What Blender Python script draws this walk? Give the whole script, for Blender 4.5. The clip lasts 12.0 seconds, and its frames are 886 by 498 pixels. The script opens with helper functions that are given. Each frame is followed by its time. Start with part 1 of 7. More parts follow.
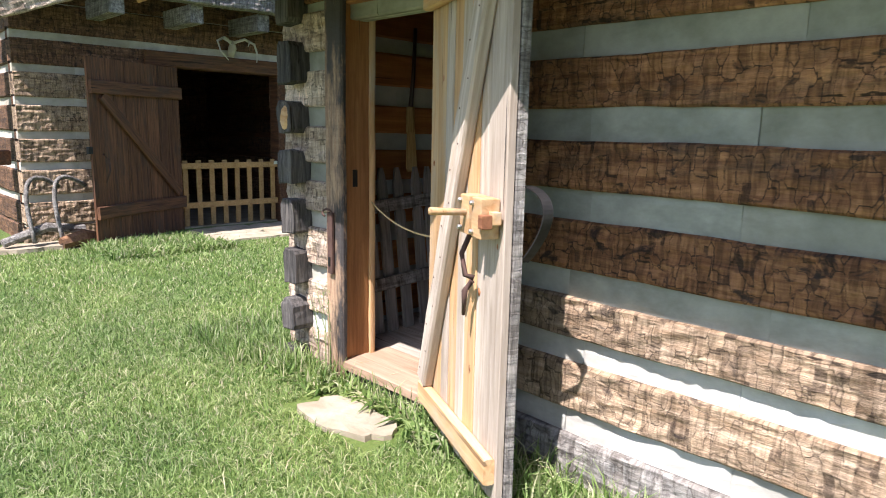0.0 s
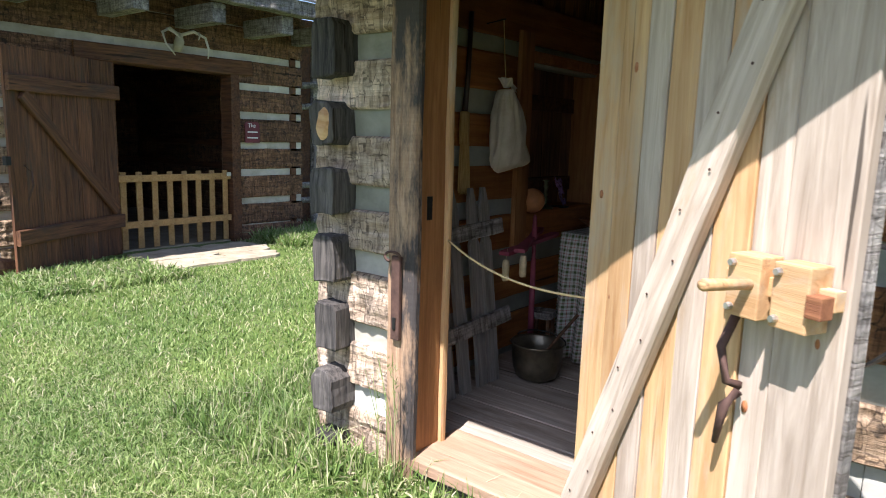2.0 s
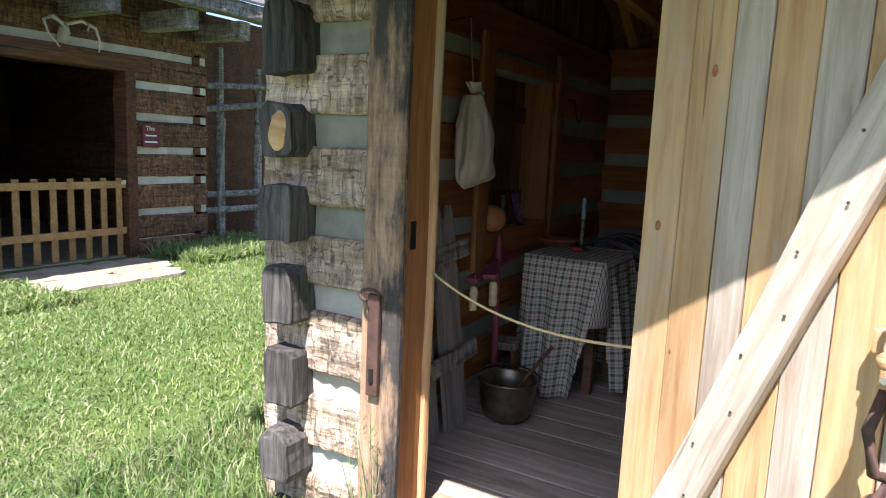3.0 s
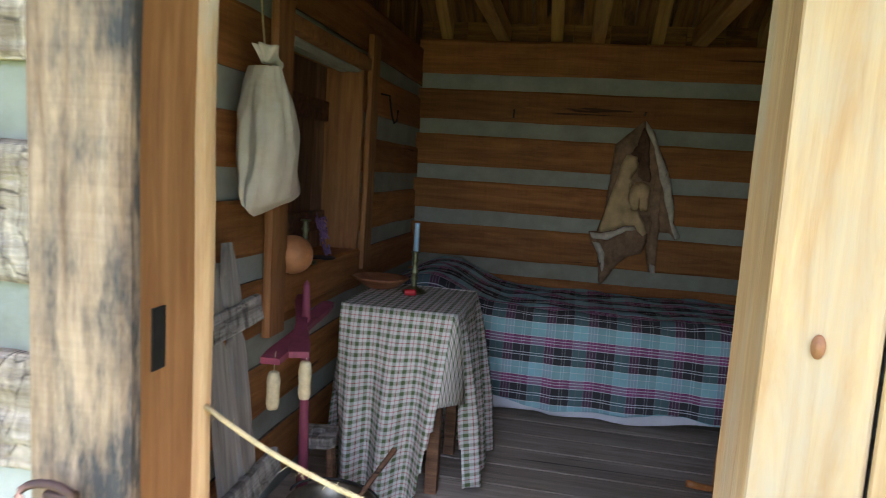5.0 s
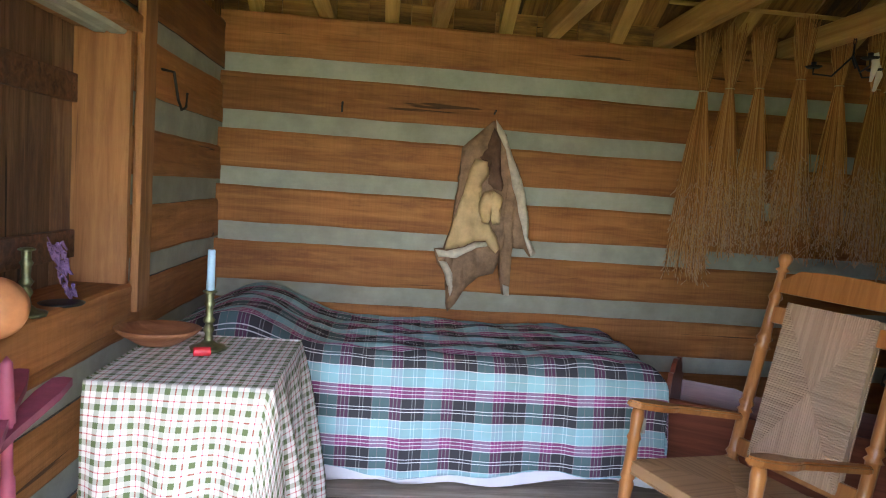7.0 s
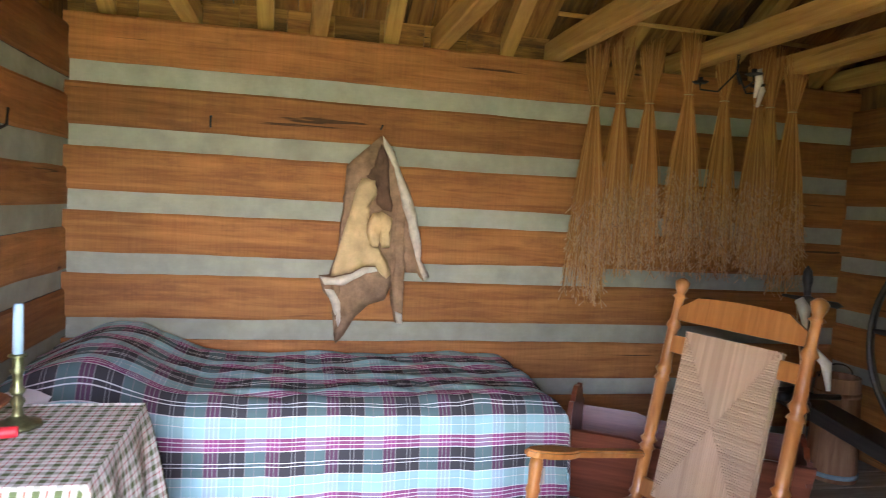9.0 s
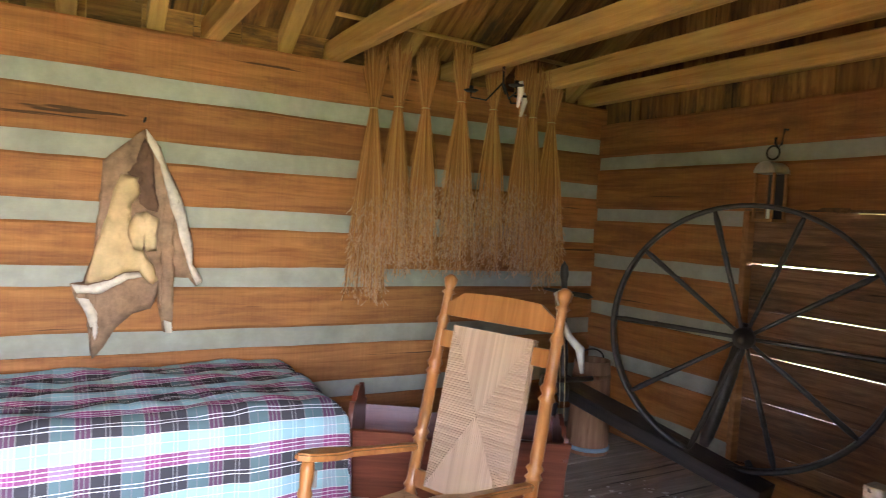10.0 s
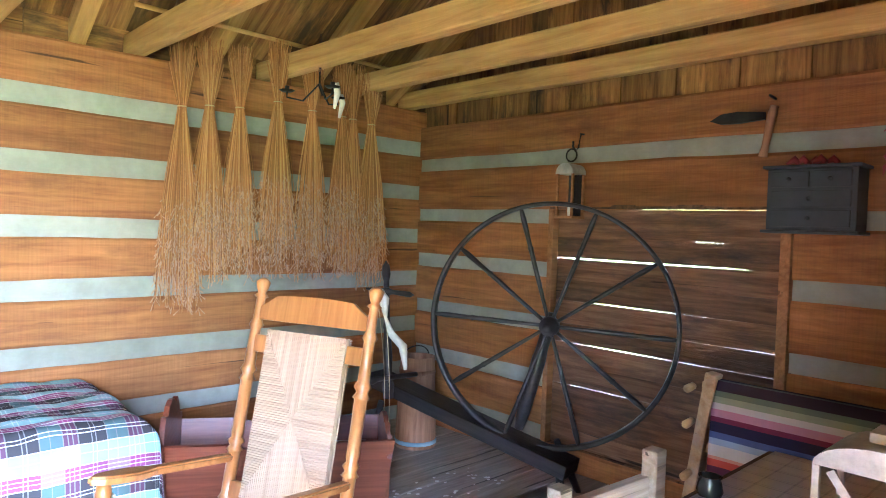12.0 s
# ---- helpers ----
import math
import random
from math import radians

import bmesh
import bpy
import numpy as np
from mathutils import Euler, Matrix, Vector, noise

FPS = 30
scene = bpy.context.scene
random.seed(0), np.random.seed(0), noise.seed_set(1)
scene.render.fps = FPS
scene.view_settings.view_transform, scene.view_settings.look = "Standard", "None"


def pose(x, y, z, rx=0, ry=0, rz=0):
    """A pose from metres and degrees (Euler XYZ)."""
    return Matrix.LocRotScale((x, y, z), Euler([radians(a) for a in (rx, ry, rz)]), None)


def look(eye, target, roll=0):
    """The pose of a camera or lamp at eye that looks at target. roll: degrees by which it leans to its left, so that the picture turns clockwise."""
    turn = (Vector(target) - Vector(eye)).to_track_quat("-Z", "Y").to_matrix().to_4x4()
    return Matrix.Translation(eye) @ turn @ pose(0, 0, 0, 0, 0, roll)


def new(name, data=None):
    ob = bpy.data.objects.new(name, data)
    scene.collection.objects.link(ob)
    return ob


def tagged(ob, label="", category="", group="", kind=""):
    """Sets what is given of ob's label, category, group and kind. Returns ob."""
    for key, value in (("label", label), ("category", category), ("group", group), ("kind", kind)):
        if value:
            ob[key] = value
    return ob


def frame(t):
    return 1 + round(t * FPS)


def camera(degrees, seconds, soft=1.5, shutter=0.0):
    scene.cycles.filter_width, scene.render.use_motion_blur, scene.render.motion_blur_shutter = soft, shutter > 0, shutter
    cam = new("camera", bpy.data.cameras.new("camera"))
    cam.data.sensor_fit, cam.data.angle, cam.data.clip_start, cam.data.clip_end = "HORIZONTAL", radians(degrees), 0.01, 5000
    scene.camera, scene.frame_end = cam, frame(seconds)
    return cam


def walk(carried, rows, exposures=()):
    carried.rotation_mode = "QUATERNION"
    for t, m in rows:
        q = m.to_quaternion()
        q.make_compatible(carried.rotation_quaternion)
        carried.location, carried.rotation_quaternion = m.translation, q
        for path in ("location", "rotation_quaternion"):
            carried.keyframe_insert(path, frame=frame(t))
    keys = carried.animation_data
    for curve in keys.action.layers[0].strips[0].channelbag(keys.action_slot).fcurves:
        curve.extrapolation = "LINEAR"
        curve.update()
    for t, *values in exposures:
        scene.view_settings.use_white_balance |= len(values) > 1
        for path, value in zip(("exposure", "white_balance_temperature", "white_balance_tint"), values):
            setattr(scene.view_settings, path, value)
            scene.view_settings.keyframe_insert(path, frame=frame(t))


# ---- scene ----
cam = camera(67.5, 12.0, soft=1.0, shutter=0.22)
PATH = [
    (0, (0.042, 0.227, 1.464), (-1.366, 1.602, 1.109), 1.2),
    (0.5, (-0.248, 0.245, 1.445), (-1.661, 1.616, 1.094), 1.1),
    (1, (-0.589, 0.191, 1.473), (-1.918, 1.647, 1.135), 1.6),
    (1.5, (-0.899, 0.273, 1.43), (-2.188, 1.766, 1.1), 1.7),
    (2, (-1.227, 0.419, 1.466), (-2.467, 1.954, 1.137), 1.7),
    (2.5, (-1.5, 0.502, 1.453), (-2.655, 2.105, 1.139), 2.1),
    (2.7, (-1.614, 0.529, 1.477), (-2.695, 2.183, 1.169), 2.4),
    (4.3, (-2.188, 1.236, 1.47), (-2.907, 3.084, 1.207), 2.8),
    (4.5, (-2.277, 1.329, 1.488), (-2.897, 3.213, 1.23), 3.2),
    (5, (-2.357, 1.584, 1.46), (-2.727, 3.536, 1.226), 3.7),
    (5.5, (-2.367, 1.868, 1.449), (-2.622, 3.84, 1.229), 3.8),
    (6, (-2.386, 2.056, 1.438), (-2.48, 4.043, 1.233), 4.1),
    (6.5, (-2.462, 2.189, 1.44), (-2.381, 4.179, 1.252), 4.7),
    (6.7, (-2.473, 2.263, 1.441), (-2.342, 4.251, 1.259), 4.7),
    (8.3, (-2.416, 2.595, 1.536), (-2.227, 4.58, 1.382), 3.1),
    (8.5, (-2.395, 2.594, 1.536), (-2.171, 4.576, 1.386), 3.1),
    (8.9, (-2.368, 2.615, 1.528), (-1.982, 4.572, 1.389), 3.2),
    (9, (-2.354, 2.62, 1.524), (-1.922, 4.568, 1.39), 3.1),
    (9.2, (-2.329, 2.619, 1.518), (-1.792, 4.543, 1.403), 3.5),
    (9.5, (-2.306, 2.62, 1.513), (-1.583, 4.482, 1.404), 3.2),
    (10, (-2.262, 2.611, 1.51), (-1.27, 4.345, 1.422), 3.2),
    (10.5, (-2.238, 2.6, 1.506), (-1.059, 4.215, 1.434), 2.9),
    (11, (-2.221, 2.569, 1.504), (-0.94, 4.103, 1.44), 2.6),
    (11.5, (-2.209, 2.556, 1.507), (-0.863, 4.034, 1.447), 2.3),
    (12, (-2.203, 2.542, 1.507), (-0.823, 3.988, 1.448), 2.0),
]
walk(cam, [(t, look(eye, target, roll)) for t, eye, target, roll in PATH],
     exposures=[(0, 1.1, 5950, 19), (2.7, 1.25, 5900, 18), (4.5, 2.7, 5750, 18), (5.0, 3.1, 5900, 17), (5.5, 4.1, 5950, 19), (6.0, 4.75, 6050, 20), (6.7, 5.05, 6050, 21),
                (8.5, 5.8, 6100, 26), (9.5, 5.95, 6250, 28), (10.5, 6.65, 6000, 26), (12.0, 7.4, 5050, 19)])

# ---- world and sun ----
SUN_DIR = Vector((0.22, -1.0, 1.66)).normalized()
world = bpy.data.worlds.new("sky")
scene.world = world
world.use_nodes = True
sky = world.node_tree.nodes.new("ShaderNodeTexSky")
sky.sky_type = "NISHITA"
sky.sun_disc = False
sky.sun_elevation = math.asin(SUN_DIR.z)
sky.sun_rotation = math.atan2(SUN_DIR.x, SUN_DIR.y)
world.node_tree.links.new(sky.outputs[0], world.node_tree.nodes["Background"].inputs[0])
world.node_tree.nodes["Background"].inputs[1].default_value = 0.095
sun = new("sun", bpy.data.lights.new("sun", "SUN"))
sun.data.energy = 5.6
sun.data.angle = radians(0.5)
sun.data.color = (1.0, 0.94, 0.85)
sun.matrix_world = look(SUN_DIR * 30, (0, 0, 0))


# ---- mesh helpers ----
def part(name, bm, material, parent, label="", smooth=False):
    me = bpy.data.meshes.new(name)
    if isinstance(bm, bmesh.types.BMesh):
        bmesh.ops.recalc_face_normals(bm, faces=bm.faces)
        bm.to_mesh(me)
        bm.free()
    else:
        me = bm
    if material and not me.materials:
        me.materials.append(material)
    if smooth:
        me.polygons.foreach_set("use_smooth", [True] * len(me.polygons))
    ob = new(name, me)
    if parent:
        ob.parent = parent
    if label:
        ob["label"] = label
    return ob


def thing(name, label, category, m=None, group="", kind=""):
    ob = new(name)
    ob.empty_display_size = 0.1
    if m is not None:
        ob.matrix_basis = m
    return tagged(ob, label, category, group, kind)


def single(name, bm, material, label, category, m=None, group="", kind="", smooth=False):
    ob = part(name, bm, material, None, "", smooth)
    if m is not None:
        ob.matrix_basis = m
    return tagged(ob, label, category, group, kind)


def box(bm, a, b, bevel=0.0, m=None):
    r = bmesh.ops.create_cube(bm, size=1.0)
    vs = r["verts"]
    for v in vs:
        v.co = Vector([(a[i] + b[i]) / 2 + v.co[i] * (b[i] - a[i]) for i in range(3)])
    if bevel:
        es = list({e for v in vs for e in v.link_edges})
        r = bmesh.ops.bevel(bm, geom=es, offset=bevel, segments=2, affect="EDGES", profile=0.6)
        vs = list({v for f in r["faces"] for v in f.verts} | {v for v in vs if v.is_valid})
    if m is not None:
        bmesh.ops.transform(bm, matrix=m, verts=vs)
    return bm


def boxed(a, b, bevel=0.004, m=None):
    return box(bmesh.new(), a, b, bevel, m)


def lathe(bm, profile, seg=20, m=None):
    """A turned solid round z from (radius, height) pairs."""
    rings = []
    for r, z in profile:
        if r <= 1e-5:
            rings.append([bm.verts.new((0, 0, z))])
        else:
            rings.append([bm.verts.new((r * math.cos(2 * math.pi * i / seg), r * math.sin(2 * math.pi * i / seg), z)) for i in range(seg)])
    for a, b in zip(rings, rings[1:]):
        for i in range(seg):
            j = (i + 1) % seg
            if len(a) == 1 and len(b) == 1:
                break
            if len(a) == 1:
                bm.faces.new((a[0], b[i], b[j]))
            elif len(b) == 1:
                bm.faces.new((a[i], a[j], b[0]))
            else:
                bm.faces.new((a[i], a[j], b[j], b[i]))
    if m is not None:
        bmesh.ops.transform(bm, matrix=m, verts=[v for r in rings for v in r])
    return bm


def along(a, b):
    """A pose at a whose z axis points to b."""
    a, b = Vector(a), Vector(b)
    return Matrix.Translation(a) @ (b - a).to_track_quat("Z", "Y").to_matrix().to_4x4()


def turned(bm, a, b, profile, seg=16):
    """A turned rod from a to b; profile: (share of the way, radius)."""
    n = (Vector(b) - Vector(a)).length
    p = [(0, 0)] + [(r, s * n) for s, r in profile] + [(0, n)]
    return lathe(bm, p, seg, along(a, b))


def tube(bm, pts, radius, seg=8):
    """A round rod through pts; radius: one number or one for each point."""
    pts = [Vector(p) for p in pts]
    rad = radius if isinstance(radius, (list, tuple)) else [radius] * len(pts)
    rings = []
    for i, p in enumerate(pts):
        d = (pts[min(i + 1, len(pts) - 1)] - pts[max(i - 1, 0)]).normalized()
        up = Vector((0, 0, 1)) if abs(d.z) < 0.9 else Vector((1, 0, 0))
        s = d.cross(up).normalized()
        u = s.cross(d)
        rings.append([bm.verts.new(p + rad[i] * (s * math.cos(2 * math.pi * k / seg) + u * math.sin(2 * math.pi * k / seg))) for k in range(seg)])
    for a, b in zip(rings, rings[1:]):
        for k in range(seg):
            bm.faces.new((a[k], a[(k + 1) % seg], b[(k + 1) % seg], b[k]))
    bm.faces.new(rings[0])
    bm.faces.new(rings[-1])
    return bm


def arc(n, f):
    return [f(i / n) for i in range(n + 1)]


def slab(bm, outline, thick, m=None):
    """A flat board: outline in x and z, thick along y."""
    fr = [bm.verts.new((x, -thick / 2, z)) for x, z in outline]
    bk = [bm.verts.new((x, thick / 2, z)) for x, z in outline]
    bm.faces.new(fr)
    bm.faces.new(bk[::-1])
    n = len(fr)
    for i in range(n):
        bm.faces.new((fr[i], bk[i], bk[(i + 1) % n], fr[(i + 1) % n]))
    if m is not None:
        bmesh.ops.transform(bm, matrix=m, verts=fr + bk)
    return bm


def timber(length, lo, hi, depth, seed, wave=0.01, hewn=0.0, step=0.09):
    """A squared log along +x, face towards -y at y = 0, back at y = depth, with uneven edges and an axed face."""
    bm = bmesh.new()
    nx = max(2, int(length / step))
    zs = (0.0, 0.06, 0.28, 0.5, 0.72, 0.94, 1.0) if step > 0.05 else (0.0, 0.05, 0.12, 0.22, 0.32, 0.42, 0.52, 0.62, 0.72, 0.82, 0.9, 0.96, 1.0)
    rings = []
    for i in range(nx + 1):
        x = length * i / nx
        a = lo + wave * noise.noise((x * 1.7, seed * 3.1, 0)) + wave * 0.5 * noise.noise((x * 6, seed * 5.1, 3))
        b = hi + wave * noise.noise((x * 1.7, seed * 3.1, 9)) + wave * 0.5 * noise.noise((x * 6, seed * 5.1, 7))
        ring = []
        for s in zs:
            z = a + (b - a) * s
            edge = 0.012 if s in (0.0, 1.0) else 0.0
            chop = (0.4 if s in (0.0, 1.0) else 1.0) * hewn * (noise.noise((x * 9, z * 26, seed)) + 0.8 * noise.noise((x * 31 + z * 5, z * 9, seed)) + 0.7 * noise.noise((x * 3, z * 4, seed)))
            ring.append(bm.verts.new((x, edge + chop, z)))
        for s in reversed(zs):
            z = a + (b - a) * s
            edge = 0.008 if s in (0.0, 1.0) else 0.0
            ring.append(bm.verts.new((x, depth - edge + 0.004 * noise.noise((x * 4, z * 9, seed + 50)), z)))
        rings.append(ring)
    n = len(rings[0])
    for p, q in zip(rings, rings[1:]):
        for k in range(n):
            bm.faces.new((p[k], q[k], q[(k + 1) % n], p[(k + 1) % n]))
    bm.faces.new(rings[0][::-1])
    bm.faces.new(rings[-1])
    return bm


def plank_mesh(name, length, width, thick, seed, material, wave=0.003):
    """A board along +x with slightly uneven edges: x 0..length, y 0..width, z 0..thick."""
    bm = bmesh.new()
    nx = max(2, int(length / 0.35))
    rings = []
    for i in range(nx + 1):
        x = length * i / nx
        a = wave * noise.noise((x * 2.1, seed * 1.7, 0))
        b = width + wave * noise.noise((x * 2.1, seed * 1.7, 5))
        h = wave * 0.7 * noise.noise((x * 1.1, seed, 8))
        e = 0.003
        rings.append([bm.verts.new(p) for p in ((x, a, h), (x, a, thick - e + h), (x, a + e, thick + h), (x, b - e, thick + h), (x, b, thick - e + h), (x, b, h))])
    for p, q in zip(rings, rings[1:]):
        for k in range(6):
            bm.faces.new((p[k], q[k], q[(k + 1) % 6], p[(k + 1) % 6]))
    bm.faces.new(rings[0][::-1])
    bm.faces.new(rings[-1])
    bmesh.ops.recalc_face_normals(bm, faces=bm.faces)
    me = bpy.data.meshes.new(name)
    bm.to_mesh(me)
    bm.free()
    me.materials.append(material)
    return me


# ---- materials ----
def nodes_of(name):
    m = bpy.data.materials.new(name)
    m.use_nodes = True
    nt = m.node_tree
    return m, nt, nt.nodes["Principled BSDF"]


def add(nt, kind, **props):
    n = nt.nodes.new(kind)
    for k, v in props.items():
        if k == "op":
            n.operation = v
        elif k == "blend":
            n.blend_type = v
    return n


def ramp(nt, fac, stops, constant=False):
    r = nt.nodes.new("ShaderNodeValToRGB")
    if constant:
        r.color_ramp.interpolation = "CONSTANT"
    el = r.color_ramp.elements
    while len(el) < len(stops):
        el.new(0.5)
    for e, (p, c) in zip(el, stops):
        e.position, e.color = p, (*c, 1)
    nt.links.new(fac, r.inputs[0])
    return r.outputs[0]


def mixed(nt, fac, a, b, blend="MIX"):
    m = nt.nodes.new("ShaderNodeMixRGB")
    m.blend_type = blend
    for sock, v in zip(m.inputs, (fac, a, b)):
        if isinstance(v, (int, float)):
            sock.default_value = v
        elif isinstance(v, tuple):
            sock.default_value = (*v, 1)
        else:
            nt.links.new(v, sock)
    return m.outputs[0]


def spots(nt, vec, scale, detail=4.0, rough=0.6, stretch=(1, 1, 1), distort=0.0):
    mp = nt.nodes.new("ShaderNodeMapping")
    mp.inputs["Scale"].default_value = stretch
    nt.links.new(vec, mp.inputs[0])
    n = nt.nodes.new("ShaderNodeTexNoise")
    n.inputs["Scale"].default_value = scale
    n.inputs["Detail"].default_value = detail
    n.inputs["Roughness"].default_value = rough
    n.inputs["Distortion"].default_value = distort
    nt.links.new(mp.outputs[0], n.inputs["Vector"])
    return n.outputs[0]


def place(nt):
    """Object coordinates, shifted by a random amount for each object."""
    tc = nt.nodes.new("ShaderNodeTexCoord")
    oi = nt.nodes.new("ShaderNodeObjectInfo")
    mul = add(nt, "ShaderNodeMath", op="MULTIPLY")
    mul.inputs[1].default_value = 37.0
    nt.links.new(oi.outputs["Random"], mul.inputs[0])
    av = add(nt, "ShaderNodeVectorMath", op="ADD")
    nt.links.new(tc.outputs["Object"], av.inputs[0])
    nt.links.new(mul.outputs[0], av.inputs[1])
    return av.outputs[0], oi.outputs["Random"]


def bumped(nt, bsdf, height, strength, distance=0.01):
    b = nt.nodes.new("ShaderNodeBump")
    b.inputs["Strength"].default_value = strength
    b.inputs["Distance"].default_value = distance
    nt.links.new(height, b.inputs["Height"])
    nt.links.new(b.outputs[0], bsdf.inputs["Normal"])


def wood(name, dark, light, rough=0.75, grain=3.0, bump=0.35, stain=None, stain_at=(0.55, 0.75), axis=0, spread=0.25, cracks=0.0, chips=0.0, gloss=0.3, knots=0.0):
    """Wood with its grain along one local axis; stain: a second colour in patches."""
    m, nt, b = nodes_of(name)
    vec, rnd = place(nt)
    st = [14.0, 14.0, 14.0]
    st[axis] = 0.9
    g = spots(nt, vec, grain, 6, 0.65, tuple(st), 0.6)
    col = ramp(nt, g, [(0.3, dark), (0.68, light)])
    st2 = [3.0, 3.0, 3.0]
    st2[axis] = 0.8
    broad = spots(nt, vec, 1.7, 4, 0.6, tuple(st2))
    shade = ramp(nt, broad, [(0.25, (0.62, 0.6, 0.58)), (0.7, (1.1, 1.1, 1.1))])
    col = mixed(nt, 0.85, col, shade, "MULTIPLY")
    if stain:
        patch = spots(nt, vec, 2.3, 6, 0.7, tuple(st2))
        col = mixed(nt, ramp(nt, patch, [(stain_at[0], (0, 0, 0)), (stain_at[1], (1, 1, 1))]), col, stain)
    if cracks:
        st3 = [16.0, 16.0, 16.0]
        st3[axis] = 0.55
        ck = spots(nt, vec, 1.6, 3, 0.5, tuple(st3), 0.3)
        col = mixed(nt, ramp(nt, ck, [(0.685, (0, 0, 0)), (0.715, (cracks, cracks, cracks))]), col, (0.018, 0.012, 0.008))
    if knots:
        mk = nt.nodes.new("ShaderNodeMapping")
        mk.inputs["Scale"].default_value = (1.5, 0.0, 3.2)
        nt.links.new(vec, mk.inputs[0])
        kn = nt.nodes.new("ShaderNodeTexVoronoi")
        kn.inputs["Scale"].default_value = 1.0
        nt.links.new(mk.outputs[0], kn.inputs["Vector"])
        wob = nt.nodes.new("ShaderNodeMath")
        wob.operation = "MULTIPLY_ADD"
        wob.inputs[1].default_value = 0.05
        nt.links.new(g, wob.inputs[0])
        nt.links.new(kn.outputs["Distance"], wob.inputs[2])
        col = mixed(nt, ramp(nt, wob.outputs[0], [(0.045, (knots, knots, knots)), (0.062, (0.15, 0.15, 0.15)), (0.10, (0, 0, 0))]), col, (0.05, 0.02, 0.008))
        rip = nt.nodes.new("ShaderNodeTexNoise")
        rip.inputs["Scale"].default_value = 1.0
        rip.inputs["Detail"].default_value = 4.0
        mr = nt.nodes.new("ShaderNodeMapping")
        mr.inputs["Scale"].default_value = (120.0, 2.0, 5.0)
        nt.links.new(vec, mr.inputs[0])
        nt.links.new(mr.outputs[0], rip.inputs["Vector"])
        col = mixed(nt, 0.35, col, ramp(nt, rip.outputs[0], [(0.35, (0.78, 0.76, 0.74)), (0.6, (1.08, 1.08, 1.08))]), "MULTIPLY")
    height = g
    if chips:
        warp = nt.nodes.new("ShaderNodeTexNoise")
        warp.inputs["Scale"].default_value = 9.0
        warp.inputs["Detail"].default_value = 3.0
        nt.links.new(vec, warp.inputs["Vector"])
        wv = add(nt, "ShaderNodeVectorMath", op="MULTIPLY_ADD")
        wv.inputs[1].default_value = (0.035, 0.0, 0.05)
        nt.links.new(warp.outputs["Color"], wv.inputs[0])
        nt.links.new(vec, wv.inputs[2])
        mp = nt.nodes.new("ShaderNodeMapping")
        mp.inputs["Scale"].default_value = (21.0, 0.5, 11.0)
        nt.links.new(wv.outputs[0], mp.inputs[0])
        cells = []
        for feature in ("F1", "F2"):
            cell = nt.nodes.new("ShaderNodeTexVoronoi")
            cell.distance, cell.feature = "CHEBYCHEV", feature
            cell.inputs["Scale"].default_value = 1.0
            nt.links.new(mp.outputs[0], cell.inputs["Vector"])
            cells.append(cell)
        gap = add(nt, "ShaderNodeMath", op="SUBTRACT")
        nt.links.new(cells[1].outputs["Distance"], gap.inputs[0])
        nt.links.new(cells[0].outputs["Distance"], gap.inputs[1])
        sep = nt.nodes.new("ShaderNodeSeparateColor")
        nt.links.new(cells[0].outputs["Color"], sep.inputs[0])
        col = mixed(nt, 0.8, col, ramp(nt, sep.outputs[0], [(0.0, (0.74, 0.70, 0.66)), (0.5, (1.0, 1.0, 1.0)), (1.0, (1.18, 1.15, 1.1))]), "MULTIPLY")
        cut = spots(nt, vec, 4.0, 7, 0.75, (2.4, 2.4, 3.6), 1.2)
        broken = ramp(nt, cut, [(0.38, (0, 0, 0)), (0.52, (chips, chips, chips))])
        line = ramp(nt, gap.outputs[0], [(0.02, (1, 1, 1)), (0.06, (0, 0, 0))])
        col = mixed(nt, mixed(nt, 1.0, line, broken, "MULTIPLY"), col, (0.035, 0.022, 0.016))
        dk = ramp(nt, cut, [(0.29, (chips, chips, chips)), (0.40, (0, 0, 0))])
        col = mixed(nt, dk, col, (0.05, 0.036, 0.03))
        blot = spots(nt, vec, 6.5, 5, 0.6, (1.0, 1.0, 1.7), 0.8)
        col = mixed(nt, ramp(nt, blot, [(0.60, (0, 0, 0)), (0.66, (chips, chips, chips))]), col, (0.028, 0.022, 0.02))
        scallop = spots(nt, vec, 4.0, 4, 0.6, (10.0, 4.0, 1.4), 0.9)
        col = mixed(nt, 0.55, col, ramp(nt, scallop, [(0.38, (0.36, 0.33, 0.31)), (0.47, (0.92, 0.92, 0.92)), (0.60, (1.45, 1.43, 1.40))]), "MULTIPLY")
        fibre = spots(nt, vec, 3.0, 5, 0.7, (3.0, 30.0, 30.0), 0.4)
        col = mixed(nt, 0.6, col, ramp(nt, fibre, [(0.35, (0.72, 0.70, 0.68)), (0.6, (1.08, 1.08, 1.08))]), "MULTIPLY")
        relief = mixed(nt, 0.35, sep.outputs[1], gap.outputs[0])
        height = mixed(nt, 0.55, mixed(nt, 0.5, relief, scallop), mixed(nt, 0.5, fibre, cut))
    tone = nt.nodes.new("ShaderNodeMapRange")
    tone.inputs["To Min"].default_value = 1 - spread
    tone.inputs["To Max"].default_value = 1 + spread * 0.6
    nt.links.new(rnd, tone.inputs["Value"])
    cmb = nt.nodes.new("ShaderNodeCombineColor")
    for i in range(3):
        nt.links.new(tone.outputs[0], cmb.inputs[i])
    col = mixed(nt, 1.0, col, cmb.outputs[0], "MULTIPLY")
    nt.links.new(col, b.inputs["Base Color"])
